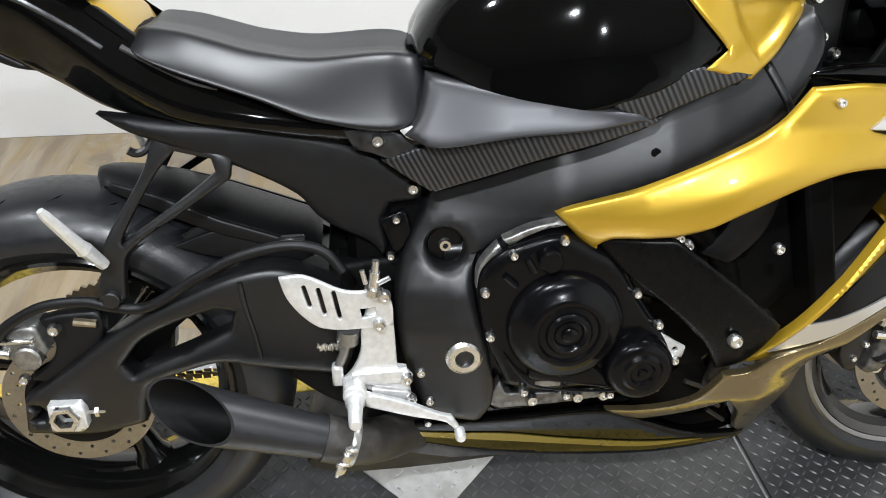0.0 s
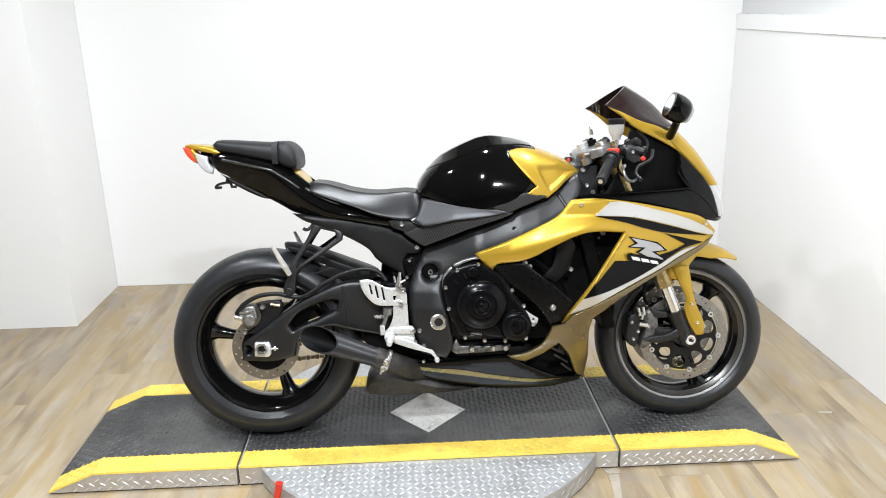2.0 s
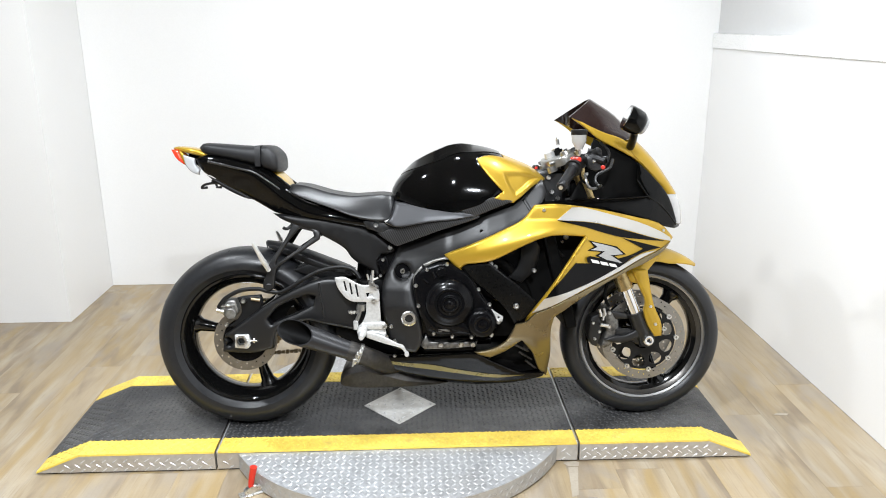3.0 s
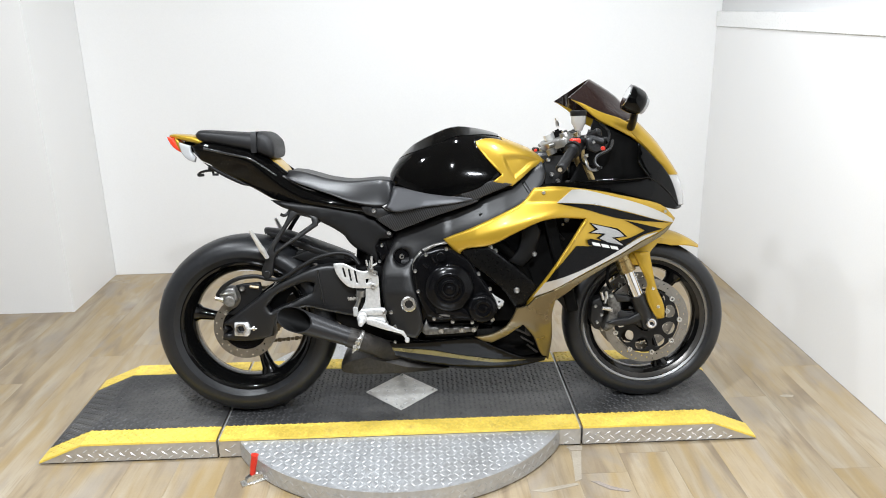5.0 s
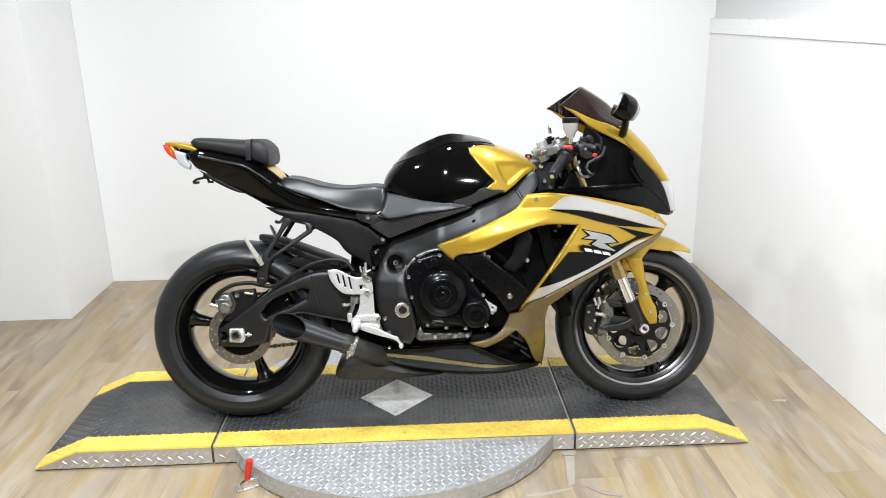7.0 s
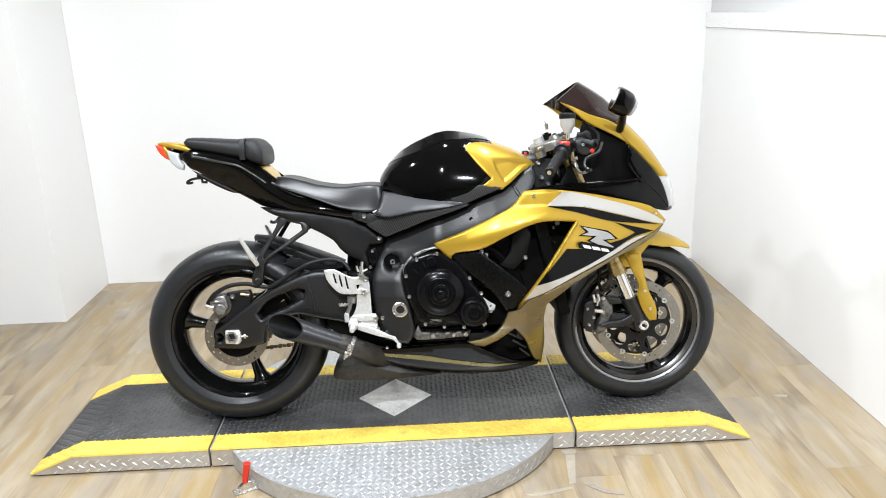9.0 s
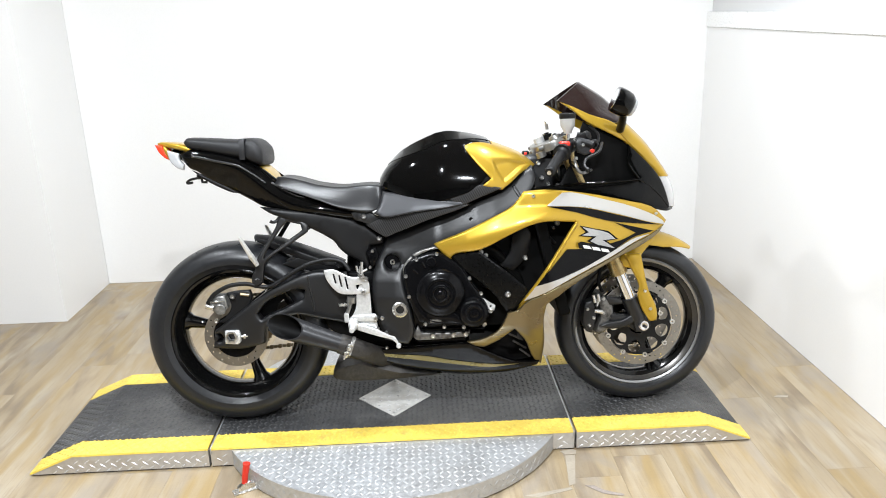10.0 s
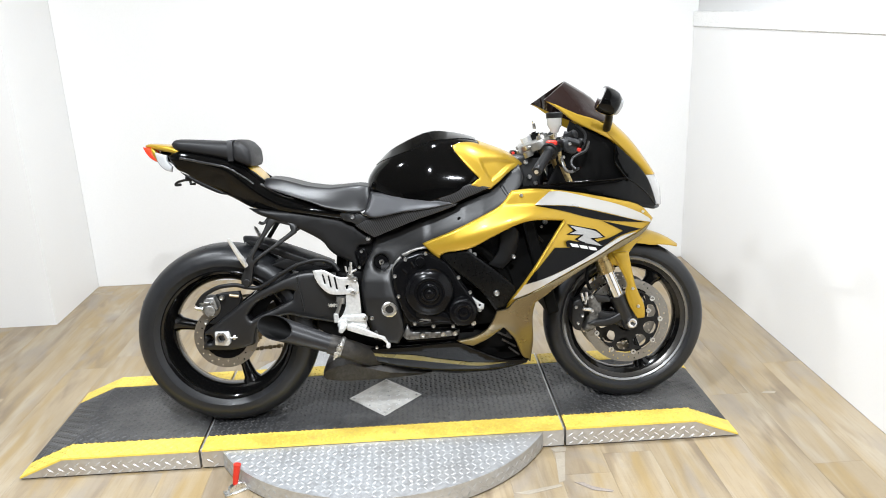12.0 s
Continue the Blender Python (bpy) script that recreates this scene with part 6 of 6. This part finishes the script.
for s in (-1, 1):
    P = lambda t: tuple(FA.lerp(FB, t) + Vector((0, s * 0.103, 0)))
    leg = part("fork_leg", tube([P(-0.07), P(0.0), P(0.095), P(0.11)], 0.029, 18), SATIN_BLACK, bike, "black fork bottom")
    part("stanchion", tube([P(0.10), P(0.26)], 0.0215, 18), CHROME, leg, "chromed fork stanchion")
    part("dust_seal", tube([P(0.25), P(0.255), P(0.31), P(0.315)], 0.030, 18), GOLD, leg)
    part("fork_tube", tube([P(0.31), P(0.97)], 0.0275, 18), GOLD, leg, "gold fork tube")
    part("fork_cap", tube([P(0.97), P(1.0), P(1.02)], lambda t: 0.026 - 0.006 * t, 14), GOLD, leg)
    part("axle_clamp", tube([(0.712, s * 0.125, 0.299), (0.712, s * 0.085, 0.299)], 0.027, 20), SATIN_BLACK, leg)
    part("caliper_lug", shell([(0.60, 0.345), (0.63, 0.335), (0.715, 0.325), (0.72, 0.30), (0.69, 0.275), (0.64, 0.300), (0.59, 0.305)], 0.108 if s < 0 else -0.088, 0.02, 0.004, -1, 0.02), SATIN_BLACK, leg)
    cal = part("front_caliper", moved(shell([(0.560, 0.392), (0.580, 0.406), (0.606, 0.384), (0.614, 0.334), (0.594, 0.285), (0.565, 0.266), (0.551, 0.274), (0.569, 0.328), (0.566, 0.365)], 0.108, 0.07, 0.008, -1, 0.012), Matrix.Identity(4) if s < 0 else pose(0, 0.17, 0)), SUMP, bike, "dark grey cast front brake caliper")
    for z in (0.30, 0.345, 0.395):
        part("caliper_bolt", bolt(0.578, -0.110 if s < 0 else 0.06, z, 0.007, 0.006), STEEL, cal)
    part("guard", moved(shell([(0.648, 0.552), (0.704, 0.552), (0.729, 0.430), (0.758, 0.360), (0.760, 0.315), (0.734, 0.312), (0.708, 0.356), (0.693, 0.405), (0.698, 0.439), (0.667, 0.508)], 0.137 if s < 0 else -0.122, 0.014, 0.007, -1, 0.012), Matrix.Translation((0 if s < 0 else -0.055, 0, 0))), YELLOW, bike, "pearl yellow fork guard")
    for x, z in ((0.716, 0.422), (0.735, 0.358)):
        part("guard_bolt", bolt(x - (0 if s < 0 else 0.055), -0.138 if s < 0 else 0.122, z, 0.006, 0.004), STEEL, bike)
part("axle_end", lathe([(0.006, -0.140), (0.012, -0.142), (0.017, -0.141), (0.019, -0.136), (0.019, -0.115), (0.006, -0.115)], 24, (0.712, 0, 0.299)), CHROME, bike)
part("axle", lathe([(0.0001, -0.125), (0.008, -0.125), (0.008, 0.12), (0.0001, 0.12)], 16, (XF, 0, ZF)), DEEP_BLACK, bike)
R_ = []
for a in np.linspace(radians(52), radians(126), 22):
    u = (a - radians(52)) / radians(74)
    w = 0.030 + 0.055 * min(1, u * 2.4) ** 0.7
    row = [(y, 0.324 - 0.045 * abs(y / w) ** 2.6 * min(1, u * 3 + 0.2)) for y in np.linspace(-w, w, 17)]
    row += [(y, r - 0.004) for y, r in row[::-1]]
    R_.append([(XF + r * math.cos(a), y, ZF + r * math.sin(a)) for y, r in row])
part("front_fender", rings(R_), YELLOW, bike, "pearl yellow front fender")
both("fender_arm", lambda s: shell([(0.632, 0.520), (0.640, 0.575), (0.700, 0.602), (0.770, 0.592), (0.735, 0.565), (0.704, 0.535), (0.690, 0.50), (0.650, 0.505)], lambda x, z: 0.125 - 0.5 * np.clip(z - 0.535, 0, 1) - 0.25 * np.clip(x - 0.69, 0, 1), 0.010, 0.005, s, 0.012), YELLOW)
part("caliper_bridge", shell([(0.585, 0.402), (0.640, 0.392), (0.648, 0.372), (0.600, 0.372)], 0.112, 0.02, 0.004, -1, 0.012), SATIN_BLACK, bike)
part("caliper_arm", shell([(0.560, 0.300), (0.600, 0.288), (0.660, 0.296), (0.705, 0.322), (0.690, 0.345), (0.640, 0.318), (0.590, 0.312)], 0.122, 0.02, 0.005, -1, 0.012), SATIN_BLACK, bike, "dark alloy caliper mount")
part("pad_carrier", shell([(0.514, 0.378), (0.545, 0.390), (0.556, 0.336), (0.540, 0.270), (0.522, 0.276), (0.508, 0.310)], 0.100, 0.05, 0.006, -1, 0.012), SATIN_BLACK, bike, "black brake pad carrier")
for x, z in ((0.524, 0.358), (0.530, 0.300), (0.546, 0.326)):
    part("pad_pin", bolt(x, -0.101, z, 0.006, 0.006), STEEL, bike)
part("hose_end", cat(tube([(0.540, -0.122, 0.412), (0.546, -0.122, 0.385)], 0.005, 8), tube([(0.556, -0.122, 0.414), (0.560, -0.122, 0.388)], 0.005, 8)), STEEL, bike)
part("front_hose", tube(spline([(0.575, -0.11, 0.42), (0.560, -0.115, 0.46), (0.575, -0.10, 0.52), (0.59, -0.08, 0.62)], 6), 0.006, 8), DEEP_BLACK, bike)
part("bleed_fitting", cat(tube([(0.545, -0.118, 0.355), (0.572, -0.118, 0.350)], 0.007, 8), tube([(0.552, -0.118, 0.372), (0.556, -0.118, 0.395)], 0.006, 8)), STEEL, bike)

# ---- handlebars ----
TILT_C = Matrix.Translation((0.42, 0, 0.945)) @ Matrix.Rotation(radians(-20), 4, "Y") @ Matrix.Translation((-0.42, 0, -0.945))
part("top_clamp", moved(shell([(-0.133, 0.405), (-0.108, 0.366), (-0.05, 0.352), (0.05, 0.352), (0.108, 0.366), (0.133, 0.405), (0.130, 0.440), (0.105, 0.458), (0.05, 0.440), (-0.05, 0.440), (-0.105, 0.458), (-0.130, 0.440)], 0, 0.030, 0.007, -1, 0.02), TILT_C @ Matrix.Translation((0, 0, 0.952)) @ Matrix(((0, 0, 1, 0), (1, 0, 0, 0), (0, -1, 0, 0), (0, 0, 0, 1)))), BILLET_DULL, bike, "dull cast alloy top fork clamp")
for y in (-0.103, 0.103):
    part("fork_top_cap", tube([(0.424, y, 0.944), (0.419, y, 0.958), (0.417, y, 0.964)], lambda t: 0.023 - 0.004 * t, 18), BILLET_DULL, bike)
    part("cap_screw", tube([(0.417, y, 0.962), (0.414, y, 0.970)], 0.009, 6), STEEL, bike)
    part("clamp_pinch_bolt", tube([(0.376, y - 0.012, 0.924), (0.358, y - 0.018, 0.918)], 0.007, 10), BILLET_DULL, bike)
    part("stay_nut", tube([(0.368, y, 0.910), (0.375, y, 0.892)], 0.017, 14), BILLET_DULL, bike)
part("key", cat(tube([(0.409, -0.01, 0.985), (0.405, -0.012, 1.004)], 0.006, 6), tube([(0.405, -0.012, 1.000), (0.400, -0.014, 1.014)], 0.0015, 5)), STEEL, bike, "ignition key on a thin ring")
part("stem_nut", tube([(0.385, 0, 0.94), (0.378, 0, 0.958)], 0.020, 6), BILLET, bike)
part("stem", tube([(0.43, 0, 0.80), (0.385, 0, 0.94)], 0.024, 14), CAST, bike)
part("ignition", cat(tube([(0.415, 0.0, 0.945), (0.409, 0, 0.968)], 0.017, 14), tube([(0.409, 0, 0.968), (0.407, 0, 0.974)], 0.008, 6)), DEEP_BLACK, bike)
for s in (-1, 1):
    Q = lambda x, y, z: (x, s * y, z)
    part("handlebar", tube([Q(0.458, 0.108, 0.925), Q(0.445, 0.16, 0.922), Q(0.36, 0.33, 0.852)], 0.011, 12), SATIN_BLACK, bike, "black clip-on handlebar")
    part("bar_clamp", tube([tuple(FA.lerp(FB, 0.93) + Vector((0, s * 0.103, 0))), tuple(FA.lerp(FB, 0.985) + Vector((0, s * 0.103, 0)))], 0.035, 18), SATIN_BLACK, bike)
    a, b = Vector(Q(0.364, 0.322, 0.855)), Vector(Q(0.424, 0.205, 0.908))
    grip = part("grip", tube([tuple(a.lerp(b, t)) for t in np.linspace(0, 1, 25)], lambda t: 0.0155 + (0.0012 if int(t * 24) % 2 else 0) + (0.006 if t > 0.93 else 0), 16), MATT_BLACK, bike, "ribbed black rubber grip")
    part("bar_end", tube([tuple(a.lerp(b, -0.09)), tuple(a.lerp(b, -0.07)), tuple(a)], lambda t: 0.014 + 0.003 * t, 14), MATT_BLACK, grip)
    part("bar_end_screw", tube([tuple(a.lerp(b, -0.11)), tuple(a.lerp(b, -0.08))], 0.007, 12), STEEL, grip)
    part("throttle_flange", tube([tuple(a.lerp(b, t)) for t in (0.96, 1.0, 1.05)], 0.029, 20), MATT_BLACK, grip)
    part("switch_box", tube([tuple(a.lerp(b, t)) for t in (1.05, 1.08, 1.30, 1.33)], lambda t: 0.027 if 0.1 < t < 0.9 else 0.023, 12), MATT_BLACK, bike)
    part("lever_perch", tube(spline([Q(0.462, 0.165, 0.935), Q(0.490, 0.19, 0.940), Q(0.525, 0.215, 0.928)], 4), lambda t: 0.019 - 0.008 * t, 10), MATT_BLACK, bike)
    part("master_cylinder", tube([Q(0.468, 0.15, 0.932), Q(0.470, 0.155, 0.933), Q(0.512, 0.195, 0.962), Q(0.515, 0.198, 0.964)], lambda t: 0.016 if 0.05 < t < 0.9 else 0.010, 12), MATT_BLACK, bike)
    part("lever", tube(spline([Q(0.552, 0.215, 0.934), Q(0.534, 0.25, 0.908), Q(0.500, 0.268, 0.893), Q(0.484, 0.278, 0.884), Q(0.477, 0.295, 0.866), Q(0.486, 0.312, 0.852)], 5), lambda t: 0.0052 - 0.001 * t, 8), LEVER, bike, "dark grey alloy hand lever")
    part("lever_knob", disc(0.486, s * 0.314 + 0.006, 0.851, 0.007, 0.012), LEVER, bike)
part("lever_bracket", shell([(0.468, 0.944), (0.500, 0.952), (0.526, 0.932), (0.514, 0.918), (0.524, 0.906), (0.500, 0.896), (0.476, 0.906)], 0.205, 0.018, 0.004, -1, 0.012), CLUTTER, bike, "dark grey lever bracket")
part("bracket_plate", shell([(0.482, 0.972), (0.508, 0.966), (0.516, 0.950), (0.495, 0.946), (0.478, 0.958)], 0.180, 0.012, 0.003, -1, 0.012), CLUTTER, bike)
part("cable_clip", box(0.470, 0.482, -0.172, -0.160, 0.880, 0.892, 0.002), STEEL, bike)
part("perch_bolt", bolt(0.492, -0.205, 0.930, 0.006, 0.005), STEEL, bike)
part("perch_bolt", bolt(0.470, -0.188, 0.948, 0.005, 0.005), STEEL, bike)
part("switch_lead", tube(spline([(0.455, -0.165, 0.895), (0.462, -0.16, 0.865), (0.50, -0.13, 0.850), (0.55, -0.08, 0.86)], 5), 0.004, 8), DEEP_BLACK, bike)
part("kill_switch", box(0.417, 0.450, -0.212, -0.175, 0.925, 0.944, 0.005), RED, bike, "red switch housing")
part("lever_adjuster", disc(0.515, -0.244, 0.910, 0.0065, 0.012), RED, bike)
part("brake_switch", box(0.522, 0.540, -0.205, -0.19, 0.934, 0.946, 0.003), CLUTTER, bike)
part("hazard_switch", box(0.322, 0.344, -0.012, 0.022, 0.886, 0.914, 0.004), MATT_BLACK, bike)
part("hazard_button", box(0.326, 0.336, -0.015, -0.008, 0.898, 0.909, 0.002), RED, bike)
res = part("fluid_reservoir", moved(lathe([(0.0001, 0.0), (0.012, 0.0), (0.016, 0.012), (0.024, 0.026), (0.0255, 0.05), (0.0001, 0.05)], 28), Matrix.Translation((0.450, -0.168, 0.968)) @ Matrix.Rotation(radians(90), 4, "X")), CUP, bike, "translucent white brake fluid cup")
part("cap", moved(lathe([(0.0001, 0.048), (0.026, 0.048), (0.0275, 0.051), (0.0275, 0.064), (0.024, 0.067), (0.0001, 0.067)], 28), Matrix.Translation((0.450, -0.168, 0.968)) @ Matrix.Rotation(radians(90), 4, "X")), MATT_BLACK, res, "black screw cap")
part("reservoir_stay", tube([(0.452, -0.168, 0.935), (0.451, -0.168, 0.97)], 0.006, 8), STEEL, bike)
part("clutch_cable", tube(spline([(0.47, -0.17, 0.885), (0.476, -0.18, 0.855), (0.487, -0.18, 0.840), (0.505, -0.178, 0.838), (0.54, -0.12, 0.845)], 6), 0.005, 8), GREY_RIM, bike)
part("wiring", tube(spline([(0.505, -0.118, 0.985), (0.555, -0.110, 0.968), (0.612, -0.105, 0.945), (0.628, -0.104, 0.905), (0.598, -0.100, 0.872), (0.545, -0.090, 0.862)], 6), 0.0075, 8), SATIN_BLACK, bike, "black sleeved wiring loom")
part("wiring", tube(spline([(0.53, -0.13, 0.992), (0.560, -0.128, 0.962), (0.556, -0.126, 0.925), (0.535, -0.124, 0.898)], 6), 0.005, 8), CLUTTER, bike)
part("dash_stay", tube([(0.545, -0.118, 0.975), (0.585, -0.118, 0.935)], 0.007, 8), GOLD, bike)
part("brake_line", tube(spline([(0.47, -0.17, 0.93), (0.53, -0.16, 0.945), (0.56, -0.10, 0.90), (0.52, -0.06, 0.82)], 6), 0.005, 8), DEEP_BLACK, bike)
for x, z, y in ((0.365, 0.872, -0.075), (0.375, 0.822, -0.085), (0.395, 0.80, -0.09)):
    part("head_bolt", bolt(x, y, z, 0.008, 0.006), STEEL, bike)

# ---- mirrors ----
for s in (-1, 1):
    m = Matrix.Translation((0.584, s * 0.320, 1.060)) @ Matrix.Rotation(radians(s * 4), 4, "Z") @ Matrix.Rotation(radians(27), 4, "Y") @ Matrix.Rotation(radians(-s * 16), 4, "X")
    shell_rows = [oval(x, 0, 0.058 * k, 0.041 * k, 0.040 * k, 32, 2.3) for x, k in ((-0.020, 0.95), (-0.012, 1.0), (0.008, 1.0), (0.026, 0.93), (0.038, 0.74), (0.044, 0.38))]
    mir = part("mirror", moved(rings(shell_rows), m), BLACK, bike, "gloss black rear-view mirror")
    part("mirror_glass", moved(rings([oval(-0.0195, 0, 0.0465, 0.0320, 0.0310, 32, 2.3), oval(-0.0212, 0, 0.0455, 0.0310, 0.0300, 32, 2.3)]), m), MIRROR, mir, "silvered mirror glass")
    part("indicator_lens", moved(rings([oval(x, -s * 0.0, 0.034 * k, 0.028 * k, 0.030 * k, 28, 2.4) for x, k in ((0.030, 1.0), (0.042, 0.98), (0.049, 0.80), (0.053, 0.40))]), m), CLEAR, mir, "clear front indicator lens")
    part("mirror_stalk", tube(spline([(0.630, s * 0.146, 0.976), (0.622, s * 0.20, 0.996), (0.612, s * 0.25, 1.014), (0.606, s * 0.29, 1.036)], 5), lambda t: 0.014 - 0.003 * t, 12), MATT_BLACK, mir)

# ---- side stand on the far side ----
part("side_stand", tube([(-0.12, 0.12, 0.28), (-0.16, 0.20, 0.12), (-0.19, 0.262, 0.048)], lambda t: 0.013 - 0.002 * t, 12), SATIN_BLACK, bike, "black side stand")
part("stand_foot", tube([(-0.20, 0.245, 0.044), (-0.18, 0.285, 0.050)], 0.012, 10), SATIN_BLACK, bike)

# ---- floor damage ----
tagged(part("floor_chip", moved(shell([(-0.030, 0.0), (-0.01, 0.012), (0.03, 0.006), (0.02, -0.008), (-0.01, -0.006)], 0, 0.001, 0, -1, 0.02), Matrix.Translation((1.305, 0.029, 0.0012)) @ Matrix.Rotation(radians(-90), 4, "X")), PLASTER), "pale chip in the laminate floor", "floor chip")


def floor_mark(name, ctrl, material, label, category, up):
    geo = shell(ctrl, 0, 0.0006, 0, -1, 0.05, corner=25)
    return tagged(part(name, moved(geo, Matrix.Translation((0, 0, up)) @ Matrix.Rotation(radians(-90), 4, "X")), material), label, category)


floor_mark("floor_tape", [(0.240, -0.509), (0.314, -0.494), (0.393, -0.477), (0.397, -0.489), (0.348, -0.503), (0.282, -0.521)], PLASTER, "worn pale tape strip stuck on the laminate floor", "floor tape", 0.0009)
floor_mark("floor_tape", [(0.410, -0.297), (0.443, -0.296), (0.411, -0.460), (0.389, -0.470)], PLASTER, "faded clear tape strip on the laminate floor", "floor tape", 0.0009)
floor_mark("floor_tape", [(0.396, -0.271), (0.437, -0.260), (0.453, -0.269), (0.446, -0.293), (0.411, -0.293)], PLASTER, "small grey tape scrap on the floor by the platform", "floor tape", 0.0014)
floor_mark("floor_tear", [(0.437, -0.471), (0.466, -0.474), (0.492, -0.500), (0.551, -0.528), (0.543, -0.536), (0.487, -0.520)], TORN, "dark torn edge in the laminate floor", "floor tear", 0.0018)

# ---- floor planks ----
PW, PL = 0.165, 1.22
planks = [make("plank", box(-PW / 2 + 0.0002, PW / 2 - 0.0002, -PL / 2 + 0.0002, PL / 2 - 0.0002, -0.009, 0.0, 0.0002), WOOD, 0)]
rows = int((X_R + 4.2) / PW) + 1
for i in range(rows):
    x = X_R - PW * (i + 0.5)
    off = (i * 0.43 + 0.17 * (i % 3)) % 1.0
    for j in range(7):
        y0 = -4.6 - off * PL + j * PL
        y1 = min(Y_B if x > X_L else Y_P, y0 + PL)
        y0 = max(y0, -4.6)
        if y1 - y0 < 0.03:
            continue
        ob = new("plank", planks[0])
        ob.location = (x, (y0 + y1) / 2, 0)
        ob.scale = (1, (y1 - y0) / PL, 1)
        ob.parent = floor
